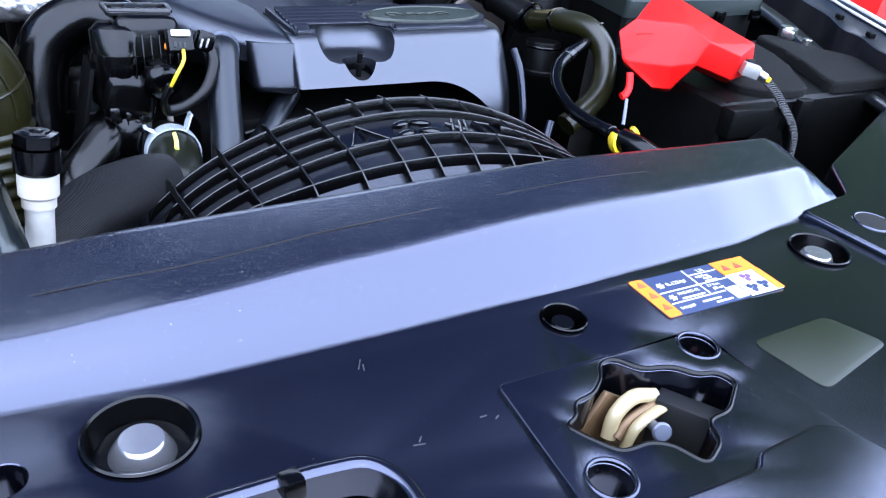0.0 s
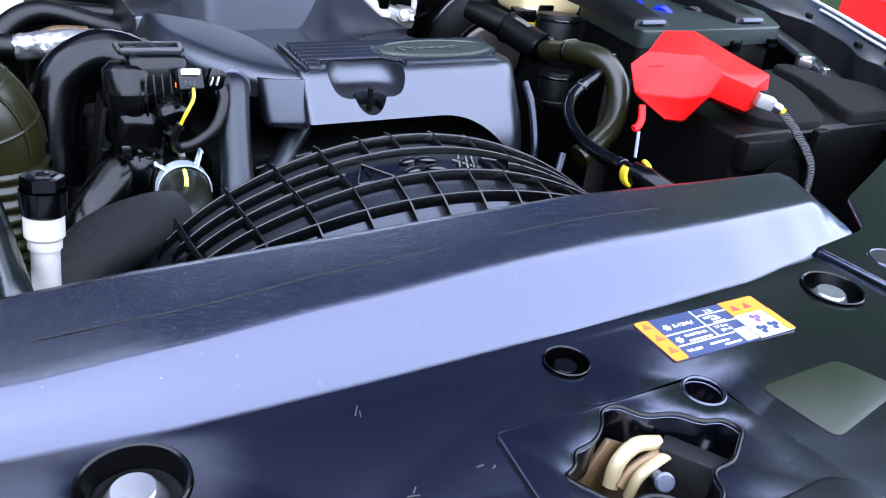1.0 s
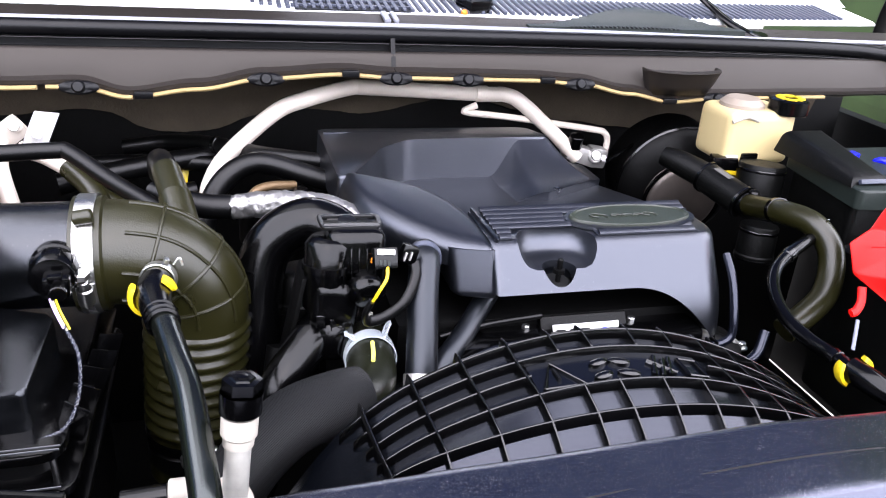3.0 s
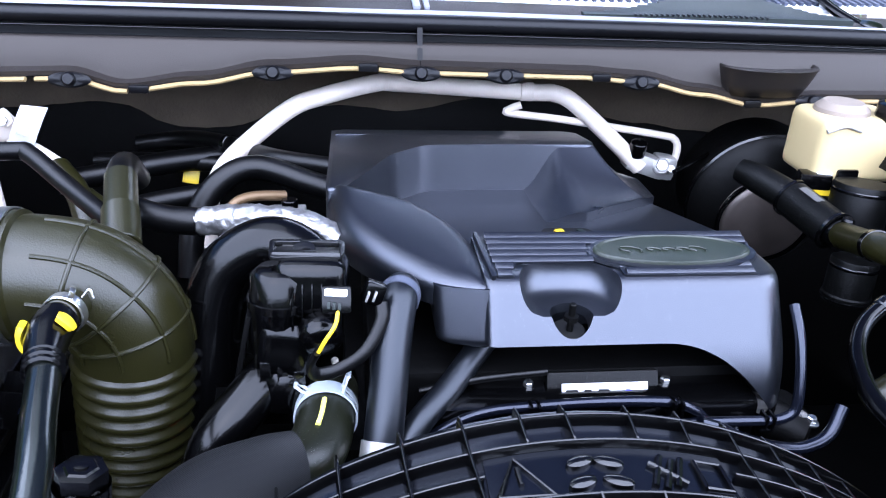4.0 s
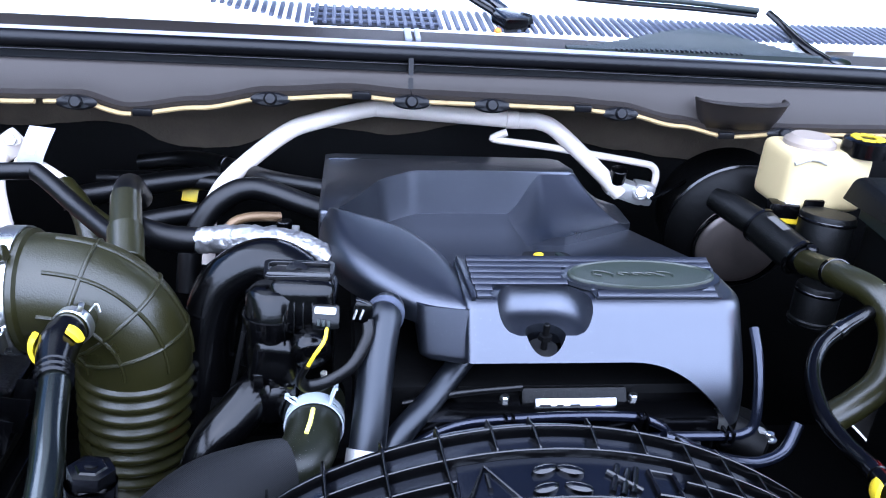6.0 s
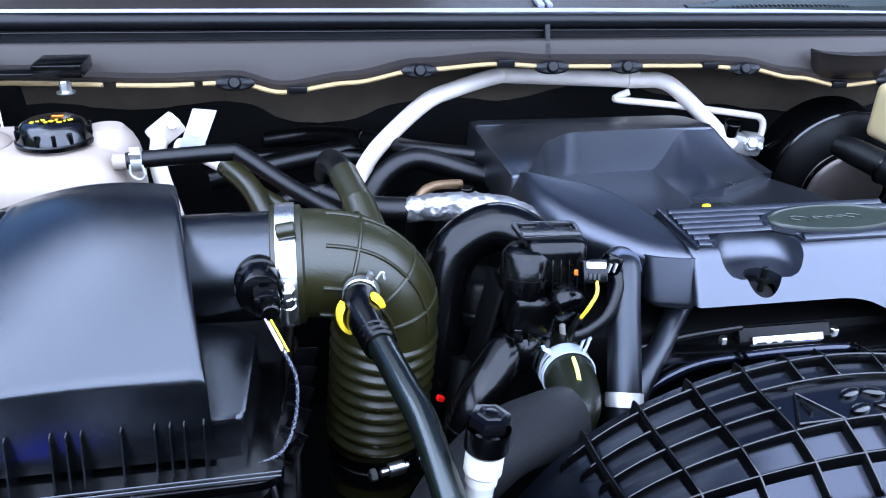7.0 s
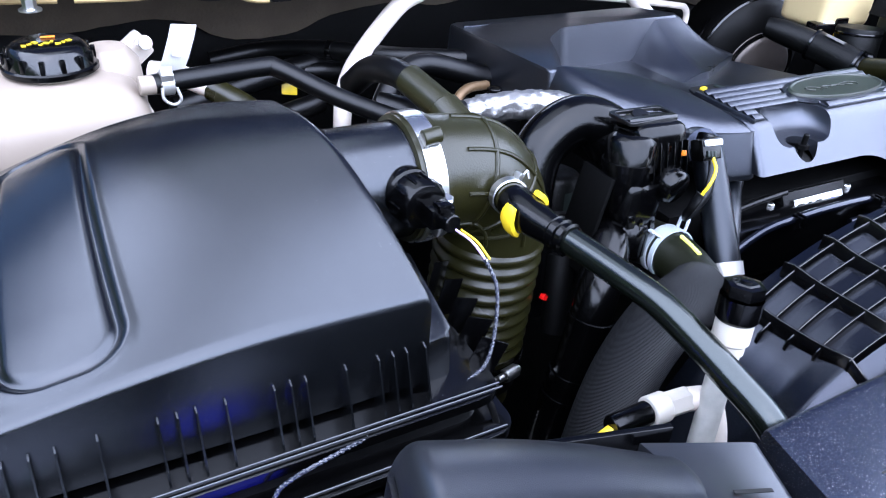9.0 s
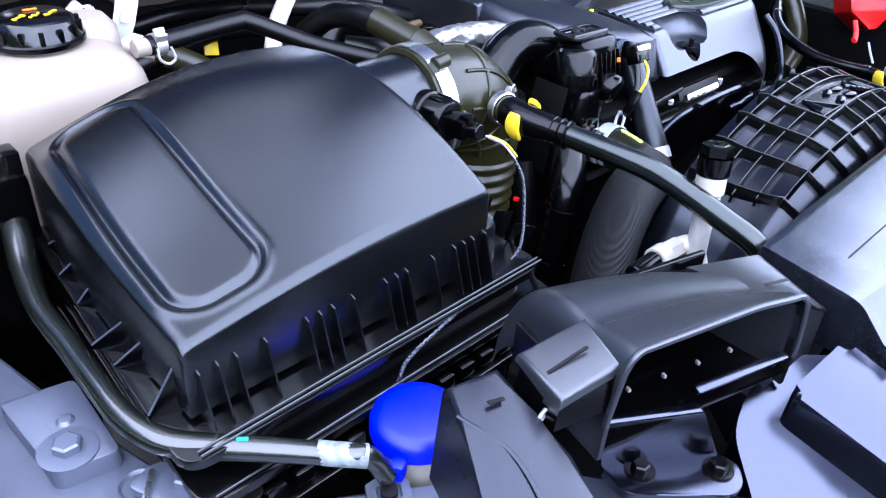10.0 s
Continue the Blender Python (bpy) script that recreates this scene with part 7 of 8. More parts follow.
# ---- fresh air scoop, washer cap, rail ----
def scoop():
    t = thing("air_scoop", (-0.46, 0.12, 1.0), "black grained plastic air intake scoop with a wide mouth", "air intake")
    c, ax, ay = Vector((-0.466, 0.099, 0)), Vector((0.969, -0.247, 0)), Vector((0.247, 0.969, 0))

    def at(u, v, z):
        return c + ax * u + ay * v + Vector((0, 0, z))

    def hood(p, q):
        w = 2 * p - 1
        u = 0.0765 * w
        s = max(0, abs(w) - 0.80) / 0.20
        side = 0.042 * (1 - math.sqrt(max(0, 1 - s * s)))
        b = max(0, q - 0.48) / 0.52
        back = 0.050 * (1 - math.sqrt(max(0, 1 - b * b * 0.98)))
        z = 1.129 - 0.005 * step(0.2, 0.9, w) - (0.0080 + 0.009 * step(-0.4, 0.8, w)) * step(0, 0.40, q) - side - back
        return at(u, (0.098 - 0.012 * w) * q - 0.003, z)

    part("hood", patch(hood, 64, 32, None), SCOOP, t, "rounded grained hood", angle=60)
    part("inner_hood", patch(lambda p, q: Vector(hood(0.02 + 0.96 * p, q)) - Vector((0, 0, 0.003)), 40, 20, None), GLOSSY, t, angle=60)
    rim = [at(-0.0765, -0.003, 1.080)] + [Vector(hood(k / 32, 0)) for k in range(33)] + [at(0.0765, -0.003, 1.072)]
    part("lip", tube(rim, 0.0021, res=2, seg=10), SCOOP, t)
    part("back", box(at(0, 0.078, 1.075), (0.14, 0.004, 0.060), (0, 0, -14), 0.001), GLOSSY, t)
    part("side", box(at(-0.0765, 0.040, 1.072), (0.004, 0.088, 0.036), (0, 0, -14), 0.001), PLASTIC, t)
    part("side", box(at(0.0765, 0.036, 1.066), (0.004, 0.078, 0.036), (0, 0, -14), 0.001), PLASTIC, t)
    part("floor", box(at(0.0, 0.036, 1.060), (0.15, 0.078, 0.004), (0, 0, -14), 0.001), GLOSSY, t)
    part("floor_lip", box(at(0.031, -0.002, 1.076), (0.078, 0.006, 0.004), (20, 2, -14), 0.001), TRIM, t)
    part("rear_lip", tube([at(-0.060, 0.046, 1.098), at(-0.054, 0.048, 1.092), at(-0.040, 0.050, 1.090), at(0.064, 0.050, 1.084)], 0.0007, seg=8), RAIL, t)
    for k in range(4):
        part("stud", box((-0.509 + 0.0267 * k, 0.123 - 0.0067 * k, 1.082 - 0.0005 * k), (0.0018, 0.003, 0.0025), (0, 0, -14), 0.0004), CAST, t, "small pale stud")
    for k in range(3):
        o = at(-0.020 + 0.0285 * k, 0.003, 0)
        part("notch", box((o.x, o.y, 1.1262 - 0.0012 * k), (0.005, 0.003, 0.0016), (0, 0, -14), 0.0005), PLASTIC, t)
    part("crease", tube([Vector(hood(0.10 + 0.84 * k / 12, 0.31)) for k in range(13)], 0.0007, seg=6), INK, t)

    def wing(p, q):
        s = p * p * (3 - 2 * p)
        x0, y0, z0 = -0.399, 0.084, 1.112
        front = Vector((x0 + 0.048 * p, y0 - 0.005 * p, z0 - 0.022 * s))
        back = Vector((x0 + 0.062 * p, 0.158 - 0.024 * p, 1.100 - 0.003 * p))
        e = 0.004 * (1 - math.sqrt(max(0, 1 - (max(0, p - 0.9) / 0.1) ** 2)))
        return front.lerp(back, q) - Vector((0, 0, e))

    part("wing", patch(wing, 30, 16, 1.03), SCOOP, t, angle=40)
    part("wing_scratch", box((-0.372, 0.108, 1.1035), (0.022, 0.0022, 0.0006), (0, 8, -14), 0), INK, t)
    part("wing_lip", tube([wing(k / 10, 0) for k in range(11)], 0.0012, seg=8, res=2), PLASTIC, t)
    low = [(-0.566, 0.166), (-0.574, 0.126), (-0.534, 0.116), (-0.523, 0.154)]
    top = [(-0.563, 0.1645, 1.113), (-0.570, 0.1275, 1.109), (-0.533, 0.1180, 1.1195), (-0.521, 0.1526, 1.124)]
    part("side_box", frustum(low, top, 1.092, 1.11, 0.003), SCOOP, t, "small boxed side chamber")
    grow = lambda x, y: (-0.5515 + (x + 0.5515) * 1.05, 0.1390 + (y - 0.1390) * 1.05)
    # shade of the hollow under the overhang, put on as a black shell
    part("side_shade", frustum([grow(x, y) for x, y in low], [(*grow(x, y), z - 0.0055) for x, y, z in top], 1.0912, 1.105, 0.0004, 1), GLOSSY, t, "dark shell for the shaded hollow below the box top")
    part("side_slot", box((-0.5510, 0.1400, 1.1172), (0.026, 0.0018, 0.0010), (0, -22, -16), 0), INK, t)
    part("side_pin", join(cyl((-0.571, 0.135, 1.098), (-0.579, 0.133, 1.098), 0.0012), cyl((-0.571, 0.135, 1.094), (-0.579, 0.133, 1.094), 0.0012)), CAST, t)
    part("tongue", prism(rounded([(-0.524, 0.122), (-0.530, 0.100), (-0.521, 0.090), (-0.482, 0.056), (-0.470, 0.056), (-0.458, 0.066), (-0.460, 0.082)], 0.006), 1.024, 1.0305, 0.0012), TRIM, t, "bolted tongue")
    part("apron", frustum([(-0.524, 0.120), (-0.461, 0.078), (-0.455, 0.094), (-0.512, 0.130)], [(-0.528, 0.124, 1.067), (-0.470, 0.092, 1.064), (-0.466, 0.100, 1.064), (-0.526, 0.130, 1.067)], 1.028, 1.062, 0.003), TRIM, t)
    for q in ((-0.509, 0.1035, 1.0303), (-0.472, 0.0725, 1.0303)):
        part("washer", lathe([(0.0095, 0), (0.0095, 0.0010), (0, 0.0012)], q, seg=24), GLOSSY, t)
        bolt(q, 0.0055, t, GLOSSY)


scoop()


def washer():
    t = thing("washer_bottle", (-0.58, 0.22, 0.95), "washer bottle neck with a bright blue cap", "washer bottle")
    c = Vector((-0.5766, 0.2255, 1.021))
    part("neck", cyl(c + Vector((0, 0, -0.08)), c, 0.026), WHITE, t, "white filler neck")
    part("cap", join(lathe([(0, 0.010), (0.022, 0.010), (0.029, 0.007), (0.031, 0.002), (0.031, -0.006)][::-1], c, seg=40), box(c + Vector((-0.030, -0.016, -0.008)), (0.012, 0.010, 0.014), (0, 0, 30), 0.003)), BLUE, t, "bright blue snap cap", angle=50)


washer()


def front_rail():
    t = thing("headlamp_rail", (-0.65, 0.1, 0.9), "grey painted sheet metal rail behind the headlamp", "rail", kind="structure")
    part("rail", prism(rounded([(-0.84, 0.62), (-0.775, 0.62), (-0.735, 0.40), (-0.70, 0.262), (-0.60, 0.195), (-0.53, 0.155), (-0.46, 0.06), (-0.36, 0.055), (-0.36, -0.25), (-0.84, -0.25)], 0.02), 0.95, 1.004, 0.004), RAIL, t)
    part("pad", prism(rounded([(-0.768, 0.414), (-0.722, 0.406), (-0.726, 0.327), (-0.764, 0.333)], 0.006), 1.004, 1.018, 0.003), RAIL, t)
    part("pad_bump", lathe([(0.006, 0), (0.004, 0.002), (0, 0.0025)], (-0.742, 0.372, 1.018), seg=16), RAIL, t)
    part("hollow", lathe([(0.013, 0.0005), (0.012, 0.0015), (0.009, -0.002), (0, -0.004)], (-0.727, 0.306, 1.0045), seg=24), RAIL, t)
    part("bracket", prism(rounded([(-0.735, 0.305), (-0.722, 0.275), (-0.688, 0.262), (-0.676, 0.272), (-0.69, 0.296), (-0.715, 0.312)], 0.006), 1.006, 1.0115, 0.0015), RAIL, t)
    part("bracket_edge", box((-0.731, 0.288, 1.012), (0.003, 0.040, 0.008), (0, 0, -38), 0.001), STEEL, t)
    part("hole", lathe([(0.0075, 0.0005), (0.0065, 0.0012), (0, 0.0010)], (-0.680, 0.259, 1.0045), seg=20), INK, t)
    part("boss", lathe([(0.016, 0), (0.0155, 0.003), (0.009, 0.0032), (0.008, 0.0006), (0, 0.0005)], (-0.619, 0.203, 1.0045), seg=6), RAIL, t)
    part("boss_hole", lathe([(0.0055, 0), (0.0055, 0.0035), (0, 0.0030)], (-0.619, 0.203, 1.006), seg=16), INK, t)
    for c, r in (((-0.750, 0.347, 1.018), 0.0105), ((-0.706, 0.284, 1.011), 0.0105)):
        part("washer", lathe([(r * 1.7, 0), (r * 1.7, 0.0012), (r * 1.3, 0.0016), (0, 0.0016)], c, seg=26), RAIL, t)
        bolt(c, r * 0.85, t, RAIL, h=0.007)
    for k in range(3):
        part("ridge", box((-0.655 + 0.022 * k, 0.205 - 0.012 * k, 1.0045), (0.003, 0.030, 0.004), (0, 0, 25), 0.0012), RAIL, t)
    part("wing_edge", tube([(-0.84, 0.62, 1.06), (-0.802, 0.46, 1.02), (-0.786, 0.385, 0.998), (-0.775, 0.320, 0.99), (-0.762, 0.20, 0.98)], 0.0085, flat=0.6), WHITEPAINT, t, "pale painted wing edge")


front_rail()


def guide_panel():
    t = thing("headlamp_guide", (-0.62, 0.1, 1.0), "black plastic guide panel beside the air scoop", "trim panel")
    top = [(-0.606, 0.177, 1.106), (-0.574, 0.168, 1.108), (-0.578, 0.136, 1.099), (-0.577, 0.110, 1.090), (-0.590, 0.075, 1.078), (-0.615, -0.02, 1.045), (-0.70, 0.02, 1.045), (-0.640, 0.108, 1.086), (-0.618, 0.146, 1.097)]
    low = [(x - 0.004, y + 0.002) for x, y, z in top]
    part("panel", frustum(low, top, 1.035, 1.09, 0.005, 4), GUIDE, t, angle=50)
    part("ridge", tube([(-0.612, 0.160, 1.101), (-0.604, 0.130, 1.0945), (-0.612, 0.096, 1.084), (-0.635, 0.045, 1.066)], 0.0014, flat=0.3), GUIDE, t)
    part("dent", box((-0.592, 0.152, 1.1045), (0.010, 0.0025, 0.0008), (0, 6, -14), 0), INK, t)


guide_panel()
HOSE = [(-0.690, 0.60, 1.075), (-0.7000, 0.548, 1.062), (-0.7110, 0.505, 1.048), (-0.7200, 0.455, 1.046), (-0.7208, 0.406, 1.046), (-0.7221, 0.3605, 1.046), (-0.7219, 0.326, 1.045), (-0.7165, 0.301, 1.044), (-0.7045, 0.284, 1.042), (-0.6745, 0.257, 1.040), (-0.641, 0.2275, 1.036), (-0.6255, 0.2155, 1.033), (-0.6160, 0.2085, 1.014)]
HOSEGREEN = mat("dusty green black rubber", (0.0050, 0.0060, 0.0042), 0.22, bump=0.1, scale=400, spec=1.0)
hose = thing("washer_hose", (-0.70, 0.35, 1.03), "black hose lying along the headlamp rail", "hose")
part("hose", tube(HOSE, 0.0075, radii=[0.0105, 0.0105, 0.0098] + [0.0082] * 6 + [0.0076, 0.0070, 0.0066, 0.0064]), HOSEGREEN, hose)
part("tape", tube([(-0.6480, 0.2343, 1.0370), (-0.6410, 0.2275, 1.0362), (-0.6255, 0.2155, 1.0332)], 0.0074), mat("scuffed white tape", (0.16, 0.18, 0.18), 0.6, bump=0.8, scale=300, vary=0.95, vscale=160), hose, "scuffed white tape")
part("dab", box((-0.680, 0.2615, 1.0480), (0.007, 0.003, 0.0015), (0, 0, -40), 0.0005), mat("green paint dab", (0.01, 0.25, 0.15), 0.5), hose, "green paint dab")
# ---- brake reservoir, battery, red cover and hoses ----
def reservoir():
    t = thing("brake_reservoir", (0.39, 0.69, 1.08), "yellowed brake fluid reservoir with a black and yellow cap", "brake reservoir")
    part("body", box((0.385, 0.69, 1.140), (0.105, 0.08, 0.075), bevel=0.014, seg=4), CREAM, t, angle=60)
    part("dome", lathe([(0, 0.012), (0.022, 0.011), (0.03, 0.004), (0.032, -0.01)][::-1], (0.372, 0.69, 1.178), seg=28), TANK, t)
    part("cap", lathe([(0, 0.020), (0.022, 0.020), (0.026, 0.018), (0.027, 0.0)][::-1], (0.428, 0.665, 1.174), seg=30), GLOSSY, t, "black screw cap")
    for k in range(6):
        a = radians(60 * k)
        part("cap_print", box((0.428 + 0.014 * math.cos(a), 0.665 + 0.014 * math.sin(a), 1.1945), (0.014, 0.009, 0.0015), (0, 0, 60 * k + 90), 0.0004), YELLOW, t, "yellow printed mark")
    part("wire_clip", tube([(0.335, 0.65, 1.165), (0.355, 0.648, 1.172), (0.375, 0.65, 1.166)], 0.0025), WHITE, t)
    part("sensor", box((0.372, 0.655, 1.112), (0.026, 0.016, 0.018), bevel=0.003), GLOSSY, t)
    return t


def moved(ob, d):
    ob.location += Vector(d)


moved(reservoir(), (0.037, 0.035, -0.007))


def booster():
    t = thing("brake_booster", (0.40, 0.85, 1.0), "black round brake booster behind the engine", "brake booster")
    c, d = (0.388, 0.79, 1.014), (0.10, 1, 0.12)
    part("drum", lathe([(0, 0), (0.06, 0.004), (0.088, 0.016), (0.095, 0.024), (0.0975, 0.028), (0.0975, 0.04), (0.092, 0.044), (0.092, 0.10), (0, 0.10)], c, d, 56), DARK, t)
    part("rim", lathe([(0.0965, 0.026), (0.0990, 0.028), (0.0990, 0.031), (0.0965, 0.033)], c, d, 64), DOME, t, "bright rolled rim")
    part("face_plate", lathe([(0, -0.006), (0.050, -0.006), (0.056, -0.002), (0.060, 0.008)], (0.384, 0.785, 1.006), d, 48), mat("dull brown steel", (0.075, 0.062, 0.054), 0.45, metal=0.6, bump=0.3, scale=120, vary=0.5, vscale=30), t, "dull brown steel face")
    part("inner_rim", lathe([(0.0585, -0.002), (0.0625, -0.003), (0.0635, 0.001), (0.060, 0.006)], (0.384, 0.785, 1.006), d, 56), DOME, t)


booster()


def clutch_pipe():
    t = thing("purge_valve", (0.35, 0.63, 1.08), "black plastic valve cylinder with thin lip rings on a coolant hose", "valve")
    d = Vector((0.019, -0.060, -0.0125)).normalized()
    a, b = Vector((0.3355, 0.665, 1.088)), Vector((0.354, 0.605, 1.075))
    part("inlet", tube([(0.300, 0.722, 1.100), (0.312, 0.705, 1.097), (0.326, 0.682, 1.092), (0.336, 0.664, 1.088)], 0.014, radii=[0.013, 0.0165, 0.0175, 0.0175], seg=24), CASE, t)
    part("cylinder", tube([a, a.lerp(b, 0.5), b], 0.0205, seg=32), CASE, t)
    for q, r in ((a, 0.0222), (b, 0.0222)):
        part("ring", lathe([(r - 0.003, -0.0022), (r, -0.0016), (r, 0.0016), (r - 0.003, 0.0022)], q, d, 40), DOME, t, "thin shiny lip")
    part("print_patch", tube([a.lerp(b, 0.20) + Vector((-0.002, -0.003, 0.0203)), a.lerp(b, 0.62) + Vector((-0.002, -0.003, 0.0203))], 0.006, flat=0.08, res=2), mat("grey mould print", (0.045, 0.043, 0.04), 0.7), t, "faint moulded print")
    part("nub", lathe([(0.0065, 0), (0.0065, 0.010), (0.0045, 0.012), (0, 0.012)], (0.361, 0.597, 1.082), (0, -0.2, 1), 20), GLOSSY, t)
    part("outlet", tube([b, b + d * 0.016], 0.0165, seg=24), GLOSSY, t)


clutch_pipe()


def canister(name, c, r, h, label):
    """Lidded black cylinder with a rolled lower rim."""
    t = thing(name, (c[0], c[1], c[2] - h), label, "canister", "black canisters")
    part("body", lathe([(0, 0), (r * 0.55, 0), (r * 0.95, -0.001), (r, -0.004), (r, -h * 0.8), (r * 1.06, -h * 0.84), (r * 1.06, -h * 0.93), (r * 0.97, -h), (0, -h)], c, (0.05, 0.10, 1), 40), CASE, t)
    part("lid_line", lathe([(r, -0.007), (r * 1.025, -0.008), (r * 1.025, -0.010), (r, -0.011)], c, (0.05, 0.10, 1), 40), DOME, t)
    part("lower_rim", lathe([(r * 1.05, -h * 0.90), (r * 1.085, -h * 0.91), (r * 1.085, -h * 0.925), (r * 1.05, -h * 0.935)], c, (0.05, 0.10, 1), 40), DOME, t, "shiny lower rim")


canister("master_canister", (0.411, 0.655, 1.110), 0.031, 0.060, "wide black plastic canister below the brake reservoir")
canister("small_canister", (0.386, 0.600, 1.045), 0.0245, 0.050, "black plastic canister under the valve cylinder")
plug = thing("sensor_plug", (0.376, 0.69, 1.10), "black electrical plug with a white lock on the reservoir", "connector")
part("body", box((0.374, 0.690, 1.100), (0.034, 0.022, 0.018), (0, 0, -14), 0.003), GLOSSY, plug)
part("lock", box((0.382, 0.688, 1.1095), (0.016, 0.013, 0.002), (0, 0, -14), 0.0005), PAPER, plug, "white lock")
part("clip", box((0.384, 0.680, 1.0895), (0.030, 0.004, 0.010), (0, 0, -14), 0.001), YELLOW, plug, "yellow clip")
solo("stay_rod", tube([(0.256, 0.80, 1.068), (0.296, 0.83, 1.072), (0.337, 0.86, 1.077)], 0.0030, seg=10), DOME, "thin black stay rod by the brake booster", "rod")


BEND = [(0.356, 0.598, 1.074), (0.350, 0.555, 1.086), (0.343, 0.515, 1.098), (0.352, 0.475, 1.100), (0.3605, 0.450, 1.083), (0.356, 0.432, 1.061), (0.339, 0.415, 1.040), (0.313, 0.405, 1.024), (0.285, 0.400, 1.008)]


def big_hose():
    t = thing("coolant_hose", (0.3, 0.4, 1.0), "thick olive black coolant hose in a wide bend", "hose")
    part("hose", tube(BEND, 0.0140, seg=24), OLIVE, t)
    part("clamp", lathe([(0.0142, -0.004), (0.0156, -0.0035), (0.0156, 0.0035), (0.0142, 0.004)], (0.3455, 0.527, 1.095), (-0.15, -0.95, 0.28), 28), DOME, t, "dark spring clamp")
    for k in range(4):
        part("print_bar", box((0.3475 + 0.0035 * k, 0.492 - k * 0.010, 1.1140 - 0.0015 * k), (0.0035, 0.007, 0.0008), (-4 - 8 * k, 8, 18), 0), CAST, t, "illegible pale print")


big_hose()
thin = thing("thin_hose", (0.266, 0.40, 1.058), "shiny black thin coolant hose with a pinch band", "hose")
part("hose", tube([(0.375, 0.478, 1.088), (0.3404, 0.460, 1.0866), (0.3005, 0.440, 1.0793), (0.2720, 0.420, 1.0720), (0.2510, 0.390, 1.0635), (0.2390, 0.350, 1.0560), (0.2370, 0.312, 1.0545), (0.2400, 0.285, 1.0550), (0.2390, 0.262, 1.0560)], 0.0072, seg=20), GLOSSY, thin)
part("pinch_band", lathe([(0.0072, -0.004), (0.0082, -0.0035), (0.0082, 0.0035), (0.0072, 0.004)], (0.2398, 0.280, 1.0552), (-0.03, -1, 0.03), 24), DOME, thin)
part("end_sleeve", lathe([(0.0072, -0.006), (0.0084, -0.005), (0.0084, 0.005), (0.0072, 0.006)], (0.3005, 0.440, 1.0793), (-0.87, -0.48, -0.2), 24), DOME, thin)
collar("collar", (0.239, 0.256, 1.057), (-0.3, -1, 0.2), 0.0120, "bright yellow plastic collar on a hose end")
solo("hose_connector", tube([(0.239, 0.260, 1.056), (0.245, 0.235, 1.055), (0.262, 0.205, 1.045), (0.275, 0.18, 1.02)], 0.0115, radii=[0.012, 0.0115, 0.0095, 0.009]), GLOSSY, "black ribbed hose connector", "connector")
pipe("wire_strap", [(0.256, 0.280, 1.062), (0.264, 0.29, 1.072), (0.270, 0.298, 1.082)], 0.0018, RAIL, "short grey strap at the hose end", "strap", flat=0.4)


def battery():
    t = thing("battery", (0.47, 0.36, 0.9), "black battery in its case with felt pads on top", "battery")
    part("case", box((0.5355, 0.365, 0.985), (0.301, 0.20, 0.19), (0, 0, 0), 0.012, 3), CASE, t)
    part("front_step", box((0.425, 0.262, 1.060), (0.080, 0.020, 0.034), (0, 0, 0), 0.004), CASE, t)
    part("strap", box((0.505, 0.258, 1.03), (0.02, 0.010, 0.10), (0, 0, 0), 0.002), RUBBER, t)
    part("recess", lathe([(0.034, 0), (0.036, 0.003), (0.028, 0.004), (0, 0.002)], (0.445, 0.2515, 1.020), (0, -1, 0), 30), CASE, t)
    part("pad", prism(rounded([(0.425, 0.290), (0.47, 0.268), (0.520, 0.266), (0.585, 0.360), (0.612, 0.440), (0.55, 0.455), (0.46, 0.42)], 0.02), 1.079, 1.088, 0.004, 3), PADS, t, "grey felt pad")
    part("pad", prism(rounded([(0.555, 0.266), (0.684, 0.268), (0.700, 0.350), (0.668, 0.385), (0.655, 0.440), (0.622, 0.445), (0.600, 0.36)], 0.02), 1.079, 1.094, 0.006, 4), PADS, t, "grey felt pad")
    part("terminal", join(cyl((0.665, 0.430, 1.07), (0.665, 0.430, 1.108), 0.009), box((0.668, 0.426, 1.100), (0.032, 0.018, 0.012), (0, 0, 30), 0.003), cyl((0.664, 0.392, 1.07), (0.664, 0.392, 1.102), 0.006)), STEEL, t, "bright steel terminal clamp")


battery()


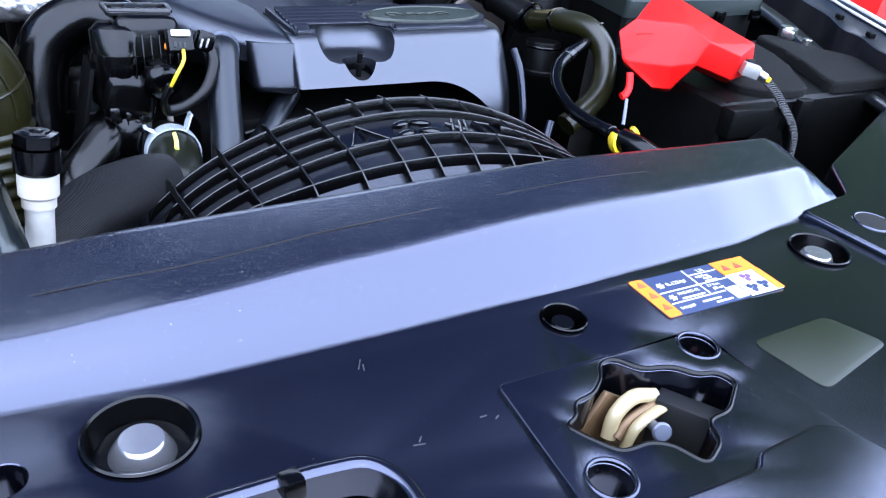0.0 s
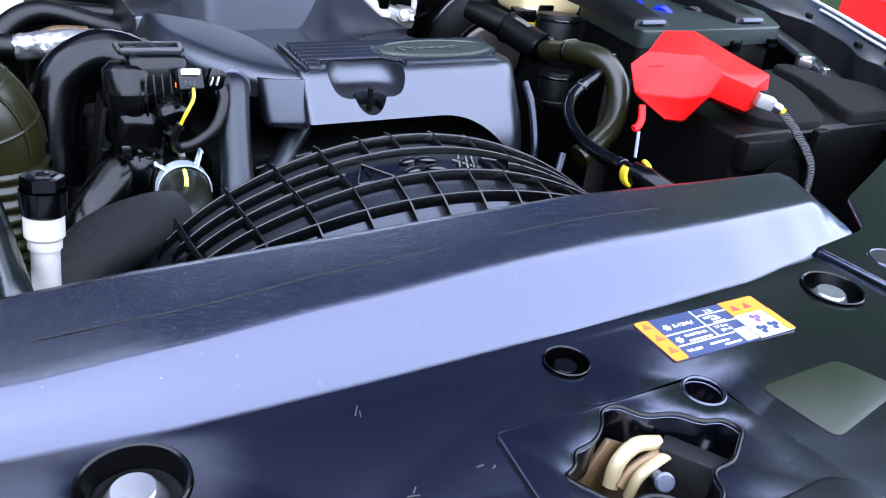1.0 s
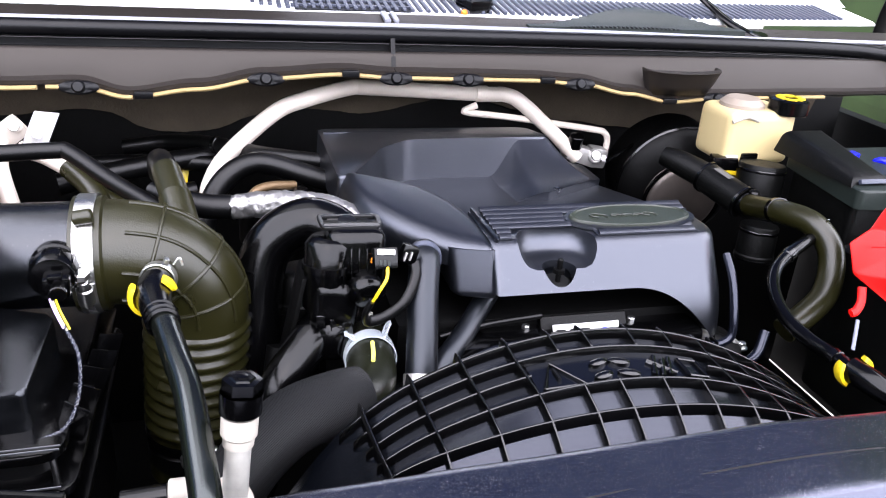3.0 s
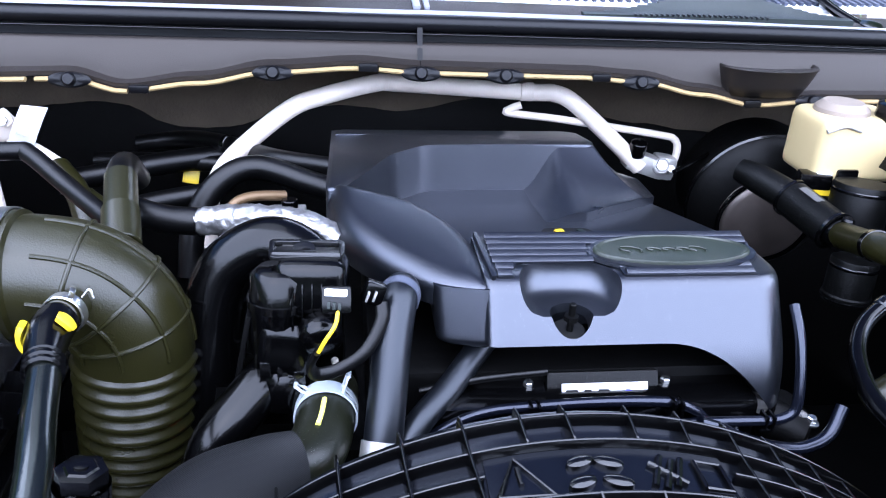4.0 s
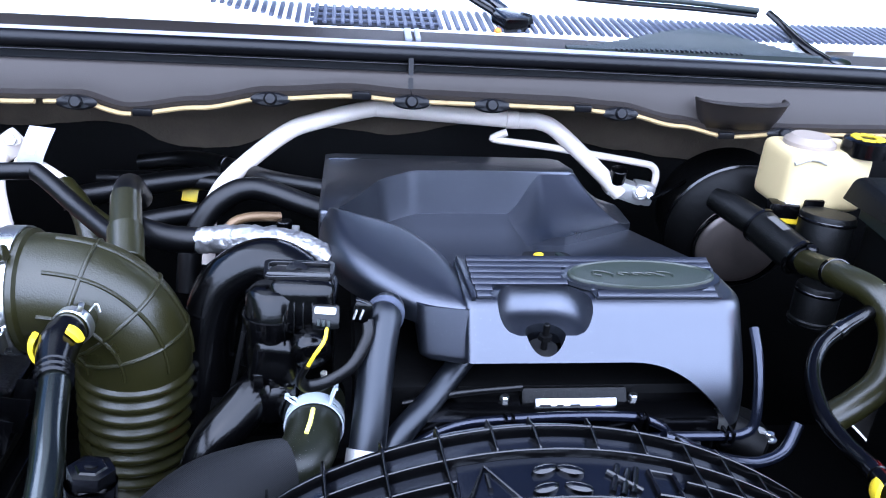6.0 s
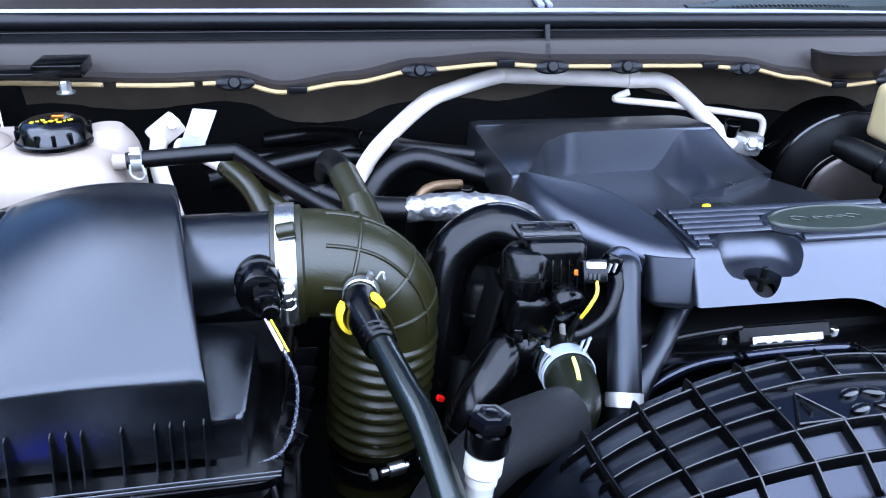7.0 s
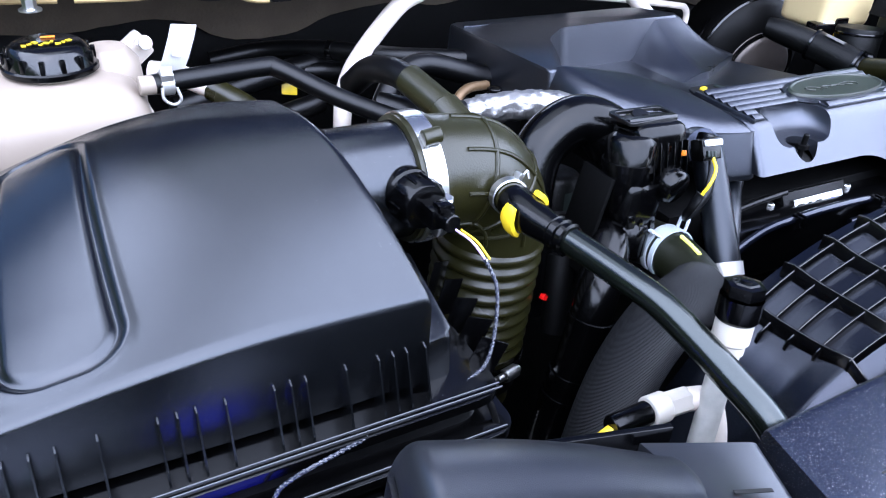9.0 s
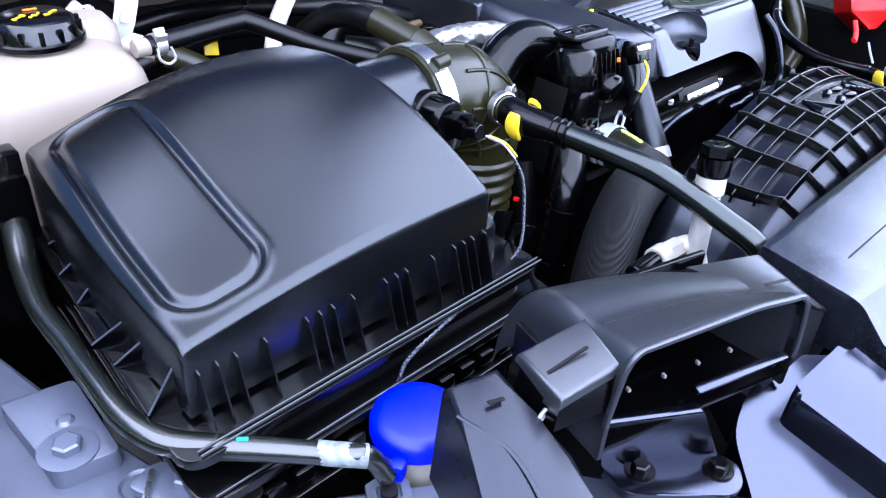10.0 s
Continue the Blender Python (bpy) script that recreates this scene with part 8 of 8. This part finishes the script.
def battery_cover_red():
    t = thing("terminal_cover", (0.37, 0.33, 1.07), "bright red plastic battery terminal cover", "terminal cover")
    n, a2, a, b, d = (0.2813, 0.345, 1.1385), (0.3389, 0.375, 1.1544), (0.3633, 0.392, 1.1585), (0.4061, 0.388, 1.1578), (0.4319, 0.345, 1.1418)
    e, e2, h, i, g = (0.4493, 0.305, 1.1311), (0.4380, 0.290, 1.1060), (0.4040, 0.282, 1.1266), (0.4010, 0.284, 1.0990), (0.3721, 0.300, 1.1374)
    j, f, f2, k, l, m = (0.3660, 0.306, 1.1101), (0.3632, 0.327, 1.1476), (0.3400, 0.314, 1.1070), (0.3504, 0.318, 1.0795), (0.3221, 0.318, 1.0836), (0.2880, 0.337, 1.1091)
    o = (0.3080, 0.352, 1.1490)
    faces = [(m, n, o, f), (m, f, f2), (m, f2, k, l), (o, a2, f), (a2, a, b, f), (b, d, f), (d, e, g), (d, g, f), (e, h, g), (g, j, f2, f), (g, h, i, j), (h, e, e2, i), (f2, j, k)]
    bm = bmesh.new()
    vs = {}

    def v(p):
        if p not in vs:
            vs[p] = bm.verts.new(p)
        return vs[p]

    for loop in faces:
        bm.faces.new([v(p) for p in loop])
    out = bmesh.ops.extrude_edge_only(bm, edges=[q for q in bm.edges if len(q.link_faces) == 1])
    for w in out["geom"]:
        if isinstance(w, bmesh.types.BMVert):
            w.co += Vector((0.036, 0.034, -0.018))
    bmesh.ops.recalc_face_normals(bm, faces=bm.faces)
    bmesh.ops.bevel(bm, geom=[q for q in bm.edges if len(q.link_faces) == 2], offset=0.0022, segments=3, affect="EDGES", profile=0.6)
    part("shell", bm, RED, t, angle=22)
    part("end_socket", box((0.424, 0.2845, 1.1145), (0.020, 0.006, 0.014), (0, 8, 20), 0.002), INK, t, "dark cable socket")
    part("catch", box((0.306, 0.3315, 1.1385), (0.018, 0.0012, 0.0012), (0, -6, -20), 0.0004), RED, t)
    part("hook", tube([(0.300, 0.333, 1.096), (0.297, 0.326, 1.083), (0.290, 0.322, 1.076), (0.284, 0.321, 1.075)], 0.0042, flat=0.6), RED, t)


battery_cover_red()
clamp = thing("battery_clamp", (0.42, 0.275, 1.10), "pale metal cable clamp with a yellow mark at the red cover", "cable clamp")
part("jaw", box((0.4175, 0.276, 1.1125), (0.020, 0.012, 0.014), (0, 12, -28), 0.002), CAST, clamp)
part("ferrule", cyl((0.424, 0.2725, 1.1105), (0.434, 0.266, 1.1055), 0.0056), STEEL, clamp, "bright steel ferrule")
part("mark", box((0.4335, 0.2625, 1.1060), (0.005, 0.005, 0.006), (0, 15, -30), 0.001), YELLOW, clamp, "small yellow mark")
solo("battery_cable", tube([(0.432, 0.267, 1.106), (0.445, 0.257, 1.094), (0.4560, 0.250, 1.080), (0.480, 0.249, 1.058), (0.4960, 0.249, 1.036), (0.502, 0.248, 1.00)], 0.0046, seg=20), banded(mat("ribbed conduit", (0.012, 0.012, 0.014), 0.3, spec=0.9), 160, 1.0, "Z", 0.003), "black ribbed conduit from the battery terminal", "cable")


def fuse_box():
    t = thing("fuse_box", (0.59, 0.57, 1.0), "grey green fuse box lid with side clips and two black covers", "fuse box")
    part("lid", prism(rounded([(0.43, 0.50), (0.501, 0.489), (0.689, 0.500), (0.745, 0.585), (0.74, 0.66), (0.45, 0.66)], 0.008), 1.104, 1.128, 0.004, 3), GREYP, t)
    part("tray", prism(rounded([(0.435, 0.507), (0.505, 0.496), (0.684, 0.506), (0.738, 0.588), (0.73, 0.65), (0.455, 0.65)], 0.008), 1.04, 1.103, 0.003), CASE, t)
    for x, y in ((0.520, 0.489), (0.598, 0.494), (0.674, 0.498)):
        part("clip", box((x, y - 0.002, 1.104), (0.018, 0.007, 0.016), bevel=0.002), GLOSSY, t)
    for x in (0.462, 0.645):
        b = part("cover", frustum([(x - 0.032, 0.515), (x + 0.030, 0.512), (x + 0.040, 0.660), (x - 0.036, 0.660)], [(x - 0.022, 0.526, 1.139), (x + 0.020, 0.524, 1.139), (x + 0.028, 0.655, 1.158), (x - 0.028, 0.655, 1.158)], 1.126, 1.14, 0.011, 5), CASE, t, "black wedge cover")
        # blue light on the cover's lower edge, drawn as a coloured strip
        part("lit_edge", box((x - 0.001, 0.5155, 1.1325), (0.040, 0.006, 0.006), (-30, 0, 0), 0.0015), SLAT, b, "blue lit lower edge drawn as a strip")
    return t


fuse_box()
for i in range(7):
    x = 0.50 + 0.03 * i
    pipe("loom_wire", [(x, 0.62 + 0.01 * (i % 3), 1.05), (x + 0.012, 0.60, 1.12 + 0.008 * (i % 2)), (x + 0.03, 0.57, 1.11), (x + 0.035, 0.54, 1.07)], 0.005, (RUBBER, GLOSSY, BLUE)[2 if i == 1 else i % 2], "wire of the loom by the fuse box", "wire", "loom wires", seg=10)
solo("loom_plug", box((0.50, 0.60, 1.135), (0.016, 0.012, 0.012), (10, 0, 20), 0.002), BLUE, "small blue electrical plug", "connector")
